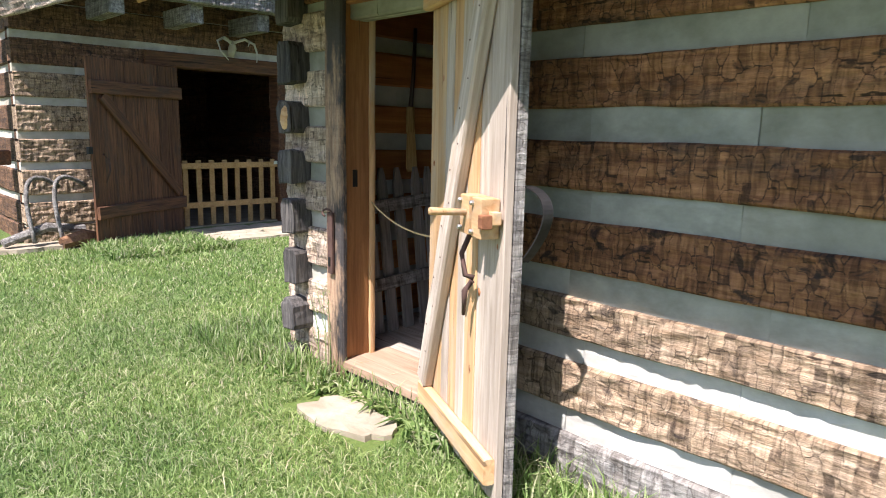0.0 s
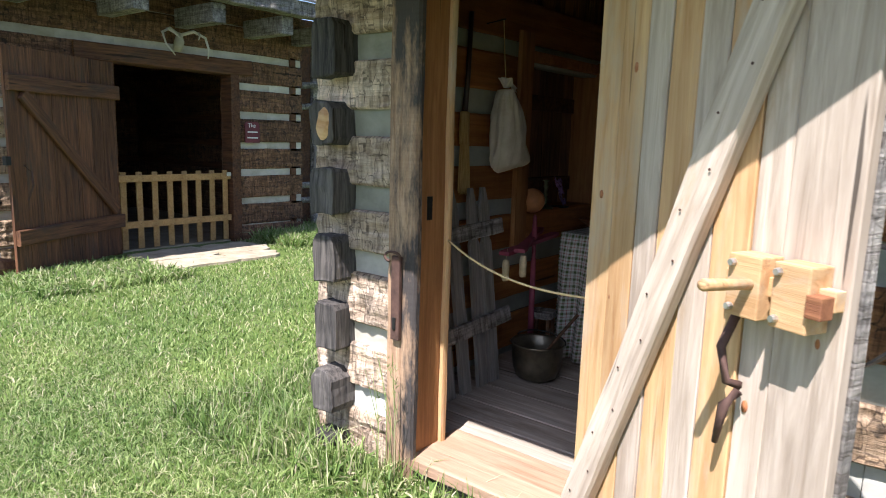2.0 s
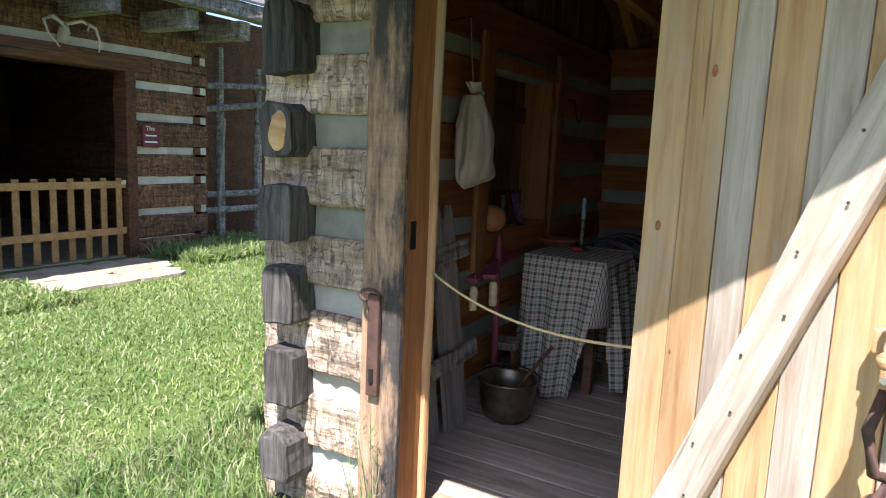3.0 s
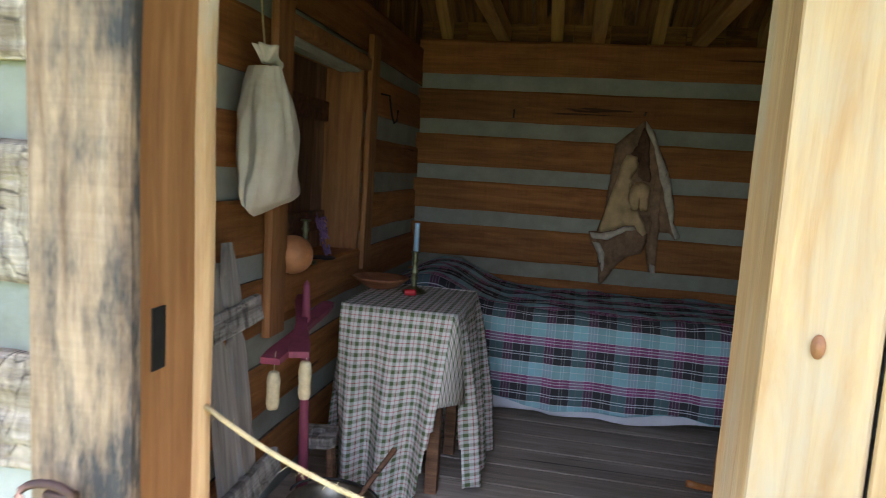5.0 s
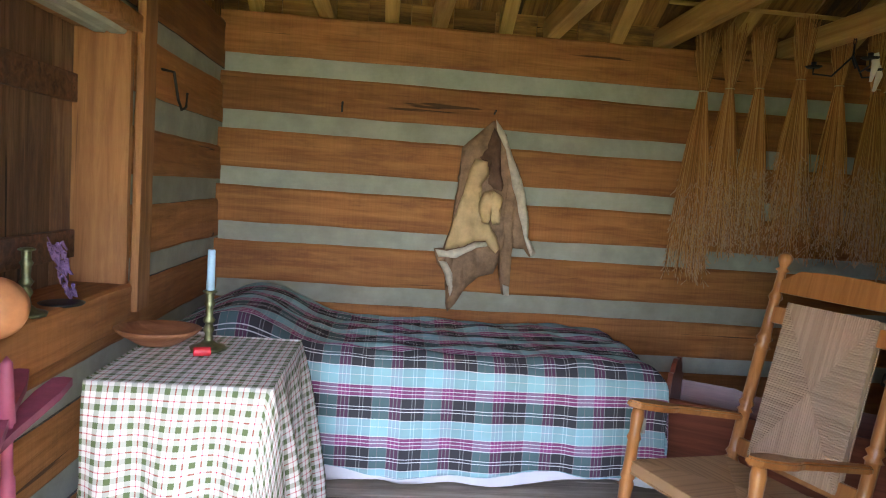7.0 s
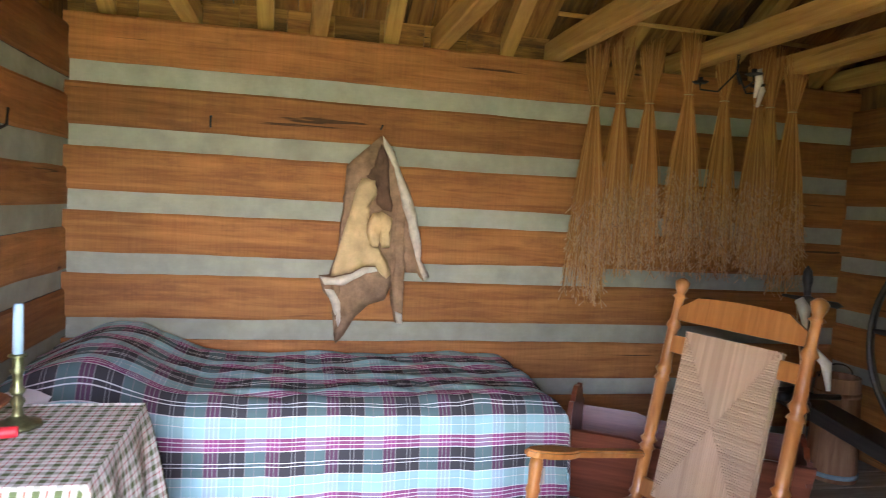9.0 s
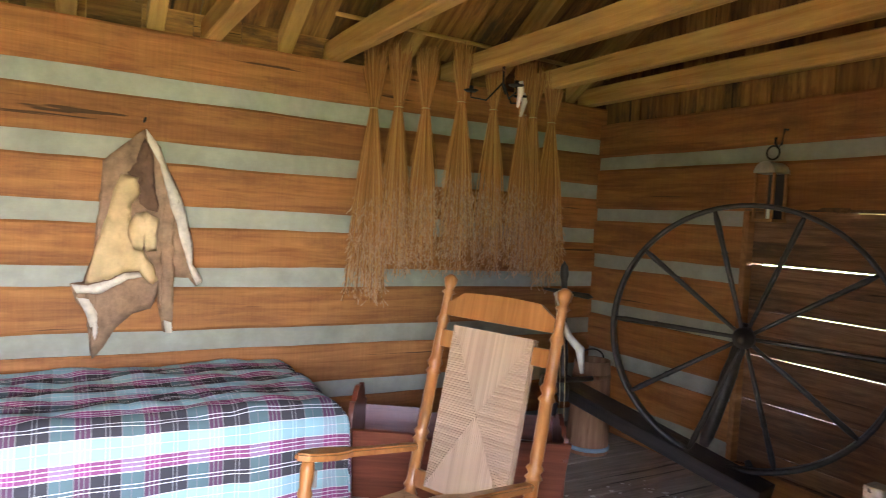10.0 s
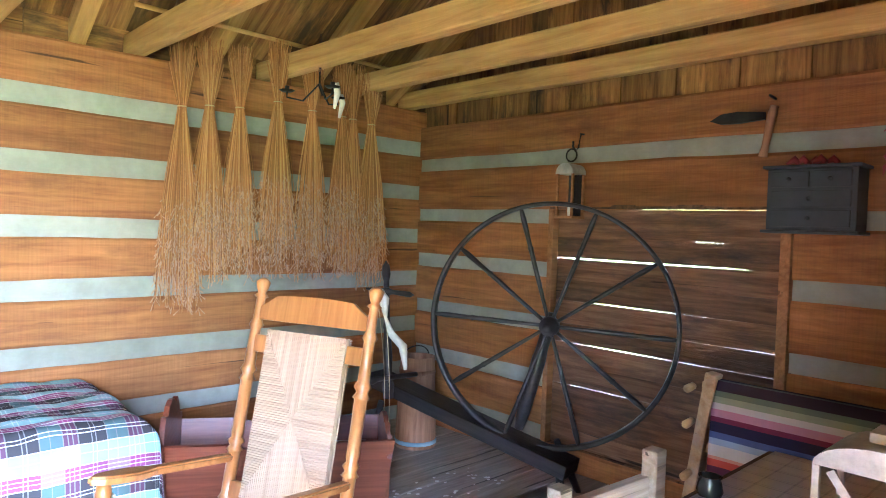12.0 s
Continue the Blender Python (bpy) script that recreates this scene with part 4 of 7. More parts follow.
def candlestick(label, m, h, candle, mat_=BRASS):
    c = thing("candlestick", label, "candlestick", m)
    part("base", lathe(bmesh.new(), [(0, 0), (0.055, 0), (0.058, 0.006), (0.05, 0.012), (0.028, 0.018), (0.014, 0.03)], 8), mat_, c, "", True)
    part("stem", lathe(bmesh.new(), [(0.014, 0.03), (0.011, 0.05), (0.018, 0.065), (0.010, 0.08), (0.014, h * 0.45), (0.019, h * 0.5), (0.011, h * 0.56), (0.012, h * 0.72), (0.018, h * 0.78), (0.012, h * 0.82), (0.013, h * 0.95)], 14), mat_, c, "", True)
    part("cup", lathe(bmesh.new(), [(0.013, h * 0.95), (0.022, h * 0.965), (0.022, h * 0.985), (0.016, h), (0, h)], 14), mat_, c, "", True)
    if candle:
        part("candle", lathe(bmesh.new(), [(0, h), (0.0125, h), (0.0115, h + candle - 0.004), (0.009, h + candle), (0, h + candle - 0.002)], 14), CANDLE, c, "pale blue unlit candle", True)
    return c


candlestick("tarnished brass candlestick with a pale blue candle on the table", pose(-3.015, 4.42, TZ + 0.003), 0.185, 0.125)
bm = lathe(bmesh.new(), [(0, 0), (0.055, 0), (0.062, 0.004), (0.11, 0.035), (0.125, 0.05), (0.118, 0.052), (0.10, 0.036), (0.055, 0.014), (0, 0.012)], 28)
single("bowl", bm, BOWLWOOD, "shallow turned wooden bowl on the checked tablecloth", "bowl", pose(-3.18, 4.46, TZ + 0.003) @ Matrix.Diagonal((1.05, 0.9, 1, 1)), smooth=True)
bm = lathe(bmesh.new(), [(0, 0), (0.012, 0), (0.014, 0.004), (0.014, 0.045), (0.012, 0.05), (0, 0.05)], 14)
single("wax_stub", bm, REDFELT, "short red wax stub lying on the tablecloth", "wax stub", Matrix.Translation((-3.035, 4.335, TZ + 0.016)) @ pose(0, 0, 0, 0, 90, 15), smooth=True)

# ---- window sill things ----
bm = bmesh.new()
bmesh.ops.create_icosphere(bm, subdivisions=4, radius=0.078)
for v in bm.verts:
    ang = math.atan2(v.co.y, v.co.x)
    v.co *= 1 + 0.015 * math.cos(9 * ang) * (1 - abs(v.co.z) / 0.09) + 0.03 * noise.noise(v.co * 9)
    v.co.z *= 0.98
single("pumpkin", bm, GOURD, "round dusty orange pumpkin on the window sill", "pumpkin", pose(-3.41, 4.0, WZ0 + 0.078), smooth=True)
c = candlestick("brass candlestick without a candle on the window sill", pose(-3.47, 4.26, WZ0 + 0.006), 0.19, 0)
bm = bmesh.new()
rng = random.Random(8)
for k in range(40):
    s = rng.random()
    p = Vector((-3.45 + 0.02 * rng.uniform(-1, 1), 4.37 + 0.10 * s, WZ0 + 0.21 - 0.17 * s))
    tube(bm, [p, p + Vector((rng.uniform(-0.012, 0.012), 0.02, -0.025))], [0.006, 0.003], 5)
tube(bm, [(-3.455, 4.34, WZ0 + 0.22), (-3.45, 4.42, WZ0 + 0.12), (-3.45, 4.475, WZ0 + 0.02)], 0.002, 5)
single("lavender_sprig", bm, LAVENDER, "dried purple lavender sprig propped in the window", "dried flowers")
bm = lathe(bmesh.new(), [(0, 0), (0.06, 0), (0.065, 0.006), (0.05, 0.008), (0, 0.006)], 20)
single("saucer", bm, IRON, "small dark saucer on the window sill", "saucer", pose(-3.46, 4.44, WZ0 + 0.006), smooth=True)

# ---- hanging bag ----
bag = thing("cloth_bag", "unbleached linen drawstring bag hanging from a nail", "bag")


def bag_skin(a, b):
    ang = a * 2 * math.pi
    z = 1.735 - 0.43 * b
    w = 0.03 + 0.13 * min(1.0, b / 0.85) ** 0.75
    d = 0.02 + 0.06 * math.sin(math.pi * min(1, 0.15 + b * 0.8))
    if b > 0.93:
        k = (b - 0.93) / 0.07
        w *= math.sqrt(max(0.0, 1 - 0.5 * k * k))
        d *= 1 - 0.92 * k
    crease = 1 + 0.22 * noise.noise((math.cos(ang) * 2.2, math.sin(ang) * 2.2, b * 2.6)) + 0.11 * noise.noise((math.cos(ang) * 5, math.sin(ang) * 5, b * 5))
    yy = 3.475 + 0.075 * b + w * math.cos(ang) * crease
    return (XL + 0.15 + d * math.sin(ang) * crease, yy, z - 0.035 * b * (math.cos(ang) * -0.5) + 0.0), (a, b)


sheet("sack", 64, 44, bag_skin, LINEN, bag)
def frill(a, b):
    ang = a * 2 * math.pi
    r = 0.018 + 0.045 * b
    wav = 1 + 0.35 * noise.noise((math.cos(ang) * 3, math.sin(ang) * 3, 1.0)) * b + 0.2 * math.sin(ang * 7) * b
    return (XL + 0.15 + 0.6 * r * wav * math.sin(ang), 3.475 + r * wav * math.cos(ang) + 0.02 * b, 1.745 + 0.05 * b - 0.07 * b * b * max(0.0, math.cos(ang - 0.4))), (a, b)


sheet("ruffle", 48, 6, frill, LINEN, bag, 0.003, "gathered cloth mouth")
part("cord", tube(bmesh.new(), [(XL + 0.15, 3.475, 1.75), (XL + 0.13, 3.48, 1.9), (XL + 0.11, 3.485, 2.10)], 0.003, 6), ROPE_M, bag)
part("nail", tube(bmesh.new(), [(XL - 0.02, 3.485, 2.09), (XL + 0.12, 3.485, 2.105)], 0.004, 6), IRON, bag)

# ---- broom ----
broom = thing("broom", "old straw broom with a dark handle hanging on the log wall", "broom")
part("handle", tube(bmesh.new(), [(XL + 0.05, 3.245, 1.60), (XL + 0.045, 3.27, 1.80), (XL + 0.04, 3.29, 2.12)], [0.016, 0.014, 0.013], 10), HANDLE, broom, "", True)
part("binding", lathe(bmesh.new(), [(0.018, 0.17), (0.028, 0.165), (0.031, 0.10), (0.030, 0.02), (0.028, 0)], 14, Matrix.Translation((XL + 0.05, 3.245, 1.44)) @ Matrix.Diagonal((0.8, 1.1, 1, 1))), STRAW, broom, "", True)
bm = bmesh.new()
rng = random.Random(12)
for k in range(150):
    ang, r = rng.random() * 6.283, math.sqrt(rng.random())
    top = Vector((XL + 0.05 + 0.02 * r * math.cos(ang), 3.25 + 0.030 * r * math.sin(ang), 1.46))
    end = Vector((XL + 0.045 + 0.022 * r * math.cos(ang), 3.265 + 0.050 * r * math.sin(ang), 1.17 + 0.03 * rng.random()))
    tube(bm, [top, top.lerp(end, 0.5), end], [0.003, 0.003, 0.002], 4)
part("bristles", bm, STRAW, broom, "golden broomcorn bristles")

# ---- picket panel leaning on the wall ----
panel = thing("picket_fence", "weathered grey picket fence panel leaning against the log wall", "fence panel", Matrix.Translation((-3.20, 0, FLOOR)) @ pose(0, 0, 0, 0, -9, 0))
for k, y in enumerate((2.83, 2.95, 3.085, 3.235, 3.345)):
    h = 1.07 + 0.03 * noise.noise((k, 2, 2))
    bm = bmesh.new()
    w = 0.040
    lean = Matrix.Translation((0, y, 0)) @ pose(0, 0, 0, 2.0 if k > 2 else 1.2, 0, 90)
    slab(bm, [(-w, 0), (w, 0), (w, h - 0.30), (w * 0.6, h - 0.27), (w * 0.6, h - 0.25), (w, h - 0.21), (w * 0.9, h - 0.1), (0.012, h), (-0.012, h), (-w * 0.9, h - 0.1), (-w, h - 0.21), (-w * 0.6, h - 0.25), (-w * 0.6, h - 0.27), (-w, h - 0.30)], 0.022, lean)
    part("picket", bm, PICKET, panel)
for z in (0.30, 0.80):
    part("rail", timber(0.72, 0, 0.085, 0.032, 700 + z * 10, 0.004, 0.002), LOG_GREY, panel).matrix_basis = pose(0.015, 3.50, z + 0.01, 0, 0, -90) @ pose(0, 0, 0, 0, 3, 0)

# ---- yarn swift ----
swift = thing("yarn_winder", "dull red wooden yarn winder with crossed arms and hanging skeins", "yarn winder")
part("post", turned(bmesh.new(), (-3.24, 3.78, FLOOR), (-3.27, 3.81, 1.04), [(0, 0.02), (0.7, 0.016), (0.705, 0.012), (0.83, 0.012), (0.835, 0.018), (0.98, 0.012)], 12), RED, swift, "", True)
for dx, dy, zz in ((-0.06, 0.50, 0.0), (-0.17, 0.42, 0.024)):
    cc = Vector((-3.255, 3.74, 0.87 + zz))
    d = Vector((dx, dy, 0.02)).normalized()
    ang = math.degrees(math.atan2(d.y, d.x))
    bm = bmesh.new()
    slab(bm, [(-0.33, -0.03), (-0.26, -0.034), (-0.06, -0.020), (0.06, -0.020), (0.28, -0.03), (0.38, -0.024), (0.39, 0.0), (0.38, 0.024), (0.28, 0.03), (0.06, 0.020), (-0.06, 0.020), (-0.26, 0.034), (-0.33, 0.03)], 0.02, pose(0, 0, 0, 90, 0, 0))
    part("arm", bm, RED, swift).matrix_basis = Matrix.Translation(cc) @ pose(0, 0, 0, 0, -3, ang)
for x, y in ((-3.205, 3.42), (-3.12, 3.46)):
    bm = lathe(bmesh.new(), [(0, 0.70), (0.016, 0.702), (0.021, 0.72), (0.019, 0.75), (0.021, 0.79), (0.017, 0.815), (0.012, 0.82), (0, 0.82)], 12, Matrix.Translation((x, y, 0 if x < -3.2 else 0.03)))
    for v in bm.verts:
        v.co += 0.002 * Vector(noise.noise_vector(v.co * 40))
    part("skein", bm, YARN, swift, "cream wool skein", True)
    part("string", tube(bmesh.new(), [(x, y, 0.82), (x, y + 0.01, 0.88)], 0.0015, 4), YARN, swift)

# ---- stool ----
stool = thing("stool", "small grey wooden block stool with a hole in its seat", "stool", pose(-3.235, 3.90, FLOOR, 0, 0, 12))
bm = bmesh.new()
out = [(-0.07, -0.065), (0.07, -0.065), (0.07, 0.065), (-0.07, 0.065)]
n = 16
ring_out, ring_in = [], []
for z in (0.25, 0.29):
    ro, ri = [], []
    for k in range(n):
        ang = 2 * math.pi * (k + 0.5) / n
        c_, s_ = math.cos(ang), math.sin(ang)
        sc = 0.072 / max(abs(c_), abs(s_))
        ro.append(bm.verts.new((c_ * sc, s_ * sc, z)))
        ri.append(bm.verts.new((c_ * 0.032, s_ * 0.032, z)))
    ring_out.append(ro)
    ring_in.append(ri)
for k in range(n):
    j = (k + 1) % n
    bm.faces.new((ring_out[0][k], ring_out[0][j], ring_out[1][j], ring_out[1][k]))
    bm.faces.new((ring_in[0][k], ring_in[1][k], ring_in[1][j], ring_in[0][j]))
    for q in (0, 1):
        bm.faces.new((ring_out[q][k], ring_out[q][j], ring_in[q][j], ring_in[q][k]))
part("seat", bm, LOG_GREY, stool)
for x in (-0.05, 0.05):
    for y in (-0.045, 0.045):
        part("leg", turned(bmesh.new(), (x * 1.2, y * 1.2, 0), (x, y, 0.252), [(0, 0.012), (0.5, 0.014), (1, 0.012)], 8), OLDBOARD, stool)

# ---- kettle ----
kettle = thing("kettle", "dull tarnished brass kettle with an iron bail on the floor", "kettle", pose(-3.045, 3.535, FLOOR) @ Matrix.Scale(1.06, 4))
part("body", lathe(bmesh.new(), [(0, 0.004), (0.07, 0.0), (0.105, 0.02), (0.125, 0.07), (0.133, 0.13), (0.135, 0.19), (0.145, 0.20), (0.14, 0.205), (0.128, 0.195), (0.125, 0.13), (0.115, 0.07), (0.08, 0.02), (0, 0.014)], 32), plain("kettle_brass_dull", (0.19, 0.165, 0.12), 0.36, 0.85, 0.5, 9, 0.15), kettle, "", True)
part("bail", tube(bmesh.new(), arc(20, lambda s: (0.145 * math.cos(math.pi * s), 0.03 + 0.05 * math.sin(math.pi * s), 0.205 + 0.035 * math.sin(math.pi * s))), 0.004, 6), IRON, kettle, "", True)
part("ladle", tube(bmesh.new(), [(0.02, 0.02, 0.12), (0.10, 0.06, 0.25), (0.17, 0.10, 0.36)], 0.009, 6), OLDBOARD, kettle, "", True)

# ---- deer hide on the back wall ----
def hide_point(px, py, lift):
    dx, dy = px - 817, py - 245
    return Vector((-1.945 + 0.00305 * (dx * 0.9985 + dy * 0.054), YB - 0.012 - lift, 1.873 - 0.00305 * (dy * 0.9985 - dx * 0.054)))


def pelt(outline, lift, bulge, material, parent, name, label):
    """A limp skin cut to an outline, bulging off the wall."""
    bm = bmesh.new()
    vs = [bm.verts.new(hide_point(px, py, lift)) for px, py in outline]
    f = bm.faces.new(vs)
    bmesh.ops.triangulate(bm, faces=[f])
    for _ in range(3):
        bmesh.ops.subdivide_edges(bm, edges=[e for e in bm.edges if e.calc_length() > 0.045], cuts=1)
        bmesh.ops.triangulate(bm, faces=bm.faces)
    for v in bm.verts:
        edge = v.is_boundary
        v.co.y -= (0.0 if edge else bulge) + 0.018 * noise.noise((v.co.x * 9, v.co.z * 6, lift * 50)) + 0.012 * noise.noise((v.co.x * 25, v.co.z * 19, 3))
    for v in bm.verts:
        v.co.y = min(v.co.y, YB - 0.004)
    ob = part(name, bm, material, parent, label, True)
    md = ob.modifiers.new("thickness", "SOLIDIFY")
    md.thickness = 0.006
    return ob


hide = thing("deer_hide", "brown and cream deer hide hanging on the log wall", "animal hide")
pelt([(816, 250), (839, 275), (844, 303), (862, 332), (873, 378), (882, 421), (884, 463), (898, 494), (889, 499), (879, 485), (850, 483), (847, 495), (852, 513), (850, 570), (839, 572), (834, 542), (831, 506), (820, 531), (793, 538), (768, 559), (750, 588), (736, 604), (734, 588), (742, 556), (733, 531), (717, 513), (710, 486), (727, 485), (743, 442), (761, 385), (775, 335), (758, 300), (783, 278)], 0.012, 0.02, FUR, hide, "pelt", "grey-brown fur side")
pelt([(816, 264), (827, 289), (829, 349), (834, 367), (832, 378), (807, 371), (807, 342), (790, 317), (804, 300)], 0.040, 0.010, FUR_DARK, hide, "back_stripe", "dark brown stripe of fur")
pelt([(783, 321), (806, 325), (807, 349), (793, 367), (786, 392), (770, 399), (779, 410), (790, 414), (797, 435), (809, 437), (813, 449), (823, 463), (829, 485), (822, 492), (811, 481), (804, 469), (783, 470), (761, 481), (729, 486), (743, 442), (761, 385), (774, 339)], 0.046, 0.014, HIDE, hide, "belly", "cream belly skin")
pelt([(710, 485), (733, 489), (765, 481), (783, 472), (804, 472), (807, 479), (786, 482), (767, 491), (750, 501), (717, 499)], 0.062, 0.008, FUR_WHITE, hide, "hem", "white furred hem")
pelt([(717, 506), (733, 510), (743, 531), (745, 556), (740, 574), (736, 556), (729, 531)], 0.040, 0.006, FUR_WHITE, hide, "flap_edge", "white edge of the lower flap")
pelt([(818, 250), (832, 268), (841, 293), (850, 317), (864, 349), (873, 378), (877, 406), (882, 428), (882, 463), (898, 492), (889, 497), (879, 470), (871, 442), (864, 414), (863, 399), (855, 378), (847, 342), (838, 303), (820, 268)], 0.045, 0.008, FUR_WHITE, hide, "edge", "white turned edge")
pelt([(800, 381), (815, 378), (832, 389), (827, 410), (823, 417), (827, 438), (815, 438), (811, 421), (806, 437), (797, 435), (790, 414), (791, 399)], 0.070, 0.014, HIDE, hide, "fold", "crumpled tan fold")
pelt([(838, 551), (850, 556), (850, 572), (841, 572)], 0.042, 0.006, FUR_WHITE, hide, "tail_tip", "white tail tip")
part("nail", tube(bmesh.new(), [(-1.945, YB + 0.02, 1.895), (-1.945, YB - 0.07, 1.91)], 0.005, 6), IRON, hide)
single("wall_spike", tube(bmesh.new(), [(-2.79, YB + 0.02, 1.90), (-2.79, YB - 0.025, 1.895), (-2.79, YB - 0.03, 1.84)], 0.006, 6), IRON, "square iron spike driven into the back wall", "nail")
single("wall_hook", tube(bmesh.new(), [(XL - 0.01, 5.17, 1.86), (XL + 0.05, 5.17, 1.85), (XL + 0.07, 5.17, 1.74), (XL + 0.075, 5.20, 1.705), (XL + 0.08, 5.24, 1.72), (XL + 0.08, 5.25, 1.78)], 0.006, 8), IRON, "hand-forged iron hook on the side wall", "hook", smooth=True)
# the mortise's dark hole is put in as a raised dark block
single("mortise", boxed((-2.9445, 2.43, 1.14), (-2.9375, 2.462, 1.235), 0.001), IRON, "dark block for the shade in a latch mortise of the door jamb", "mortise")

# ---- rocking chair ----
def rocking_chair():
    c = thing("rocking_chair", "golden oak rocking chair with woven fibre seat and back", "rocking chair", pose(-1.342, 4.315, FLOOR, 0, 0, 200.1))
    ringed = [(0, 0.015), (0.10, 0.017), (0.30, 0.02), (0.31, 0.028), (0.325, 0.018), (0.335, 0.028), (0.35, 0.02), (0.47, 0.021), (0.475, 0.029), (0.487, 0.018), (0.50, 0.029), (0.512, 0.018), (0.525, 0.021), (0.68, 0.021), (0.685, 0.029),
              (0.70, 0.018), (0.715, 0.029), (0.73, 0.02), (0.84, 0.018), (0.85, 0.026), (0.87, 0.016), (0.935, 0.015), (0.94, 0.026), (0.95, 0.013), (0.965, 0.021), (0.985, 0.026), (0.997, 0.012)]
    for y in (-0.235, 0.235):
        part("back_post", turned(bmesh.new(), (-0.17, y, 0.06), (-0.413, y, 1.165), ringed, 16), OAK, c, "", True)
        part("front_leg", turned(bmesh.new(), (0.245, y * 1.06, 0.05), (0.205, y * 1.02, 0.63), [(0, 0.014), (0.15, 0.018), (0.3, 0.02), (0.5, 0.022), (0.55, 0.025), (0.57, 0.019), (0.59, 0.025), (0.62, 0.021), (0.8, 0.019), (0.82, 0.024), (0.85, 0.018), (0.95, 0.022), (0.99, 0.018)], 16), OAK, c, "", True)
        arm = bmesh.new()
        n = 18
        outline = [(-0.285 + 0.54 * k / n, 0.019 + 0.020 * max(0.0, math.sin(math.pi * min(1.0, max(0.0, (k / n - 0.62) / 0.38)) ** 0.8)) - (0.010 if k == 0 else 0.012 if k == n else 0)) for k in range(n + 1)]
        slab(arm, outline + [(a, -b) for a, b in reversed(outline)], 0.024, pose(0, 0, 0, 90, 0, 0))
        bmesh.ops.bevel(arm, geom=[e for e in arm.edges if e.calc_face_angle(0) > 1.2], offset=0.006, segments=2, affect="EDGES")
        part("arm", arm, OAK, c).matrix_basis = Matrix.Translation((0, y * 1.01, 0.607)) @ pose(0, 0, 0, 0, -9.5, 0)
        part("rocker", tube(bmesh.new(), arc(16, lambda s: (-0.50 + 0.88 * s, y * 1.03, 0.016 + 0.26 * (s - 0.55) ** 2)), 0.016, 8), OAK, c, "", True)
        for z in (0.16, 0.27):
            part("stretcher", turned(bmesh.new(), (-0.19 - (z - 0.1) * 0.22, y, z), (0.237 - (z - 0.16) * 0.08, y * 1.05, z), [(0, 0.009), (0.5, 0.014), (1, 0.009)], 10), OAK, c, "", True)
    for z in (0.19, 0.30):
        part("front_stretcher", turned(bmesh.new(), (0.232, -0.245, z), (0.232, 0.245, z), [(0, 0.011), (0.2, 0.013), (0.3, 0.019), (0.32, 0.013), (0.36, 0.019), (0.5, 0.021), (0.64, 0.019), (0.68, 0.013), (0.7, 0.019), (0.8, 0.013), (1, 0.011)], 12), OAK, c, "", True)
    tilt = math.degrees(math.atan2(0.243, 1.105))

    def back_at(z):
        return -0.17 - 0.243 * (z - 0.06) / 1.105
    crest = bmesh.new()
    n = 14
    slab(crest, [(-0.22 + 0.44 * k / n, 0.0) for k in range(n + 1)] + [(0.22 - 0.44 * k / n, 0.045 + 0.035 * min(1.0, 3.0 * math.sin(math.pi * k / n)) ** 2 + 0.012 * math.sin(math.pi * k / n)) for k in range(n + 1)], 0.02)
    part("crest_rail", crest, OAK, c).matrix_basis = pose(back_at(1.03), 0, 1.02, 0, -tilt, 0) @ pose(0, 0, 0, 0, 0, 90)
    for z in (0.94, 0.46):
        part("back_rail", boxed((-0.012, -0.23, -0.03), (0.012, 0.23, 0.03), 0.005), OAK, c).matrix_basis = pose(back_at(z), 0, z, 0, -tilt, 0)
    weave = tagged(part("back_panel", rush_panel(0.325, 0.325, 0.555, 0.03), CORD, c, "woven fibre cord in a cross pattern"), kind="stuff")
    weave.matrix_basis = pose(back_at(0.72) + 0.006, 0, 0.72, 0, -tilt, 0) @ pose(0, 0, 0, 90, 0, 90)
    weave = tagged(part("seat", rush_panel(0.475, 0.46, 0.44, 0.04), CORD_DARK, c, "darker woven fibre seat"), kind="stuff")
    for y in (-0.238, 0.238):
        part("seat_rail", turned(bmesh.new(), (-0.25, y * 0.97, 0.385), (0.222, y, 0.415), [(0, 0.015), (1, 0.015)], 10), OAK, c, "", True)
    weave.matrix_basis = pose(0.008, 0, 0.415, 0, -4, 0) @ pose(0, 0, 0, 0, 0, 90)
    part("bracket", boxed((0.17, -0.262, 0.535), (0.18, -0.237, 0.588), 0.003), TIN, c, "small metal bracket")
    return c


def rush_panel(w0, w1, h, thick):
    """A panel in x and y wound with cord: four triangles of parallel strands that meet in the middle."""
    bm = bmesh.new()
    step = 0.0078
    h2, w2 = h / 2, w0 / 2
    for zz in (thick / 2, -thick / 2):
        for k in range(int(w0 / step)):
            x = -w2 + (k + 0.5) * step
            inner = abs(x) * h2 / w2
            for s in (1, -1):
                tube(bm, [(x, s * inner, zz * 1.15), (x, s * (inner + h2) / 2, zz * 1.05), (x, s * h2, zz * 0.9)], step * 0.5, 5)
        for k in range(int(h / step)):
            y = -h2 + (k + 0.5) * step
            inner = abs(y) * w2 / h2
            for s in (1, -1):
                tube(bm, [(s * inner, y, zz * 1.15), (s * (inner + w2) / 2, y, zz * 1.05), (s * w2, y, zz * 0.9)], step * 0.5, 5)
    box(bm, (-w2, -h2, -thick / 2), (w2, h2, thick / 2), thick * 0.4)
    return bm


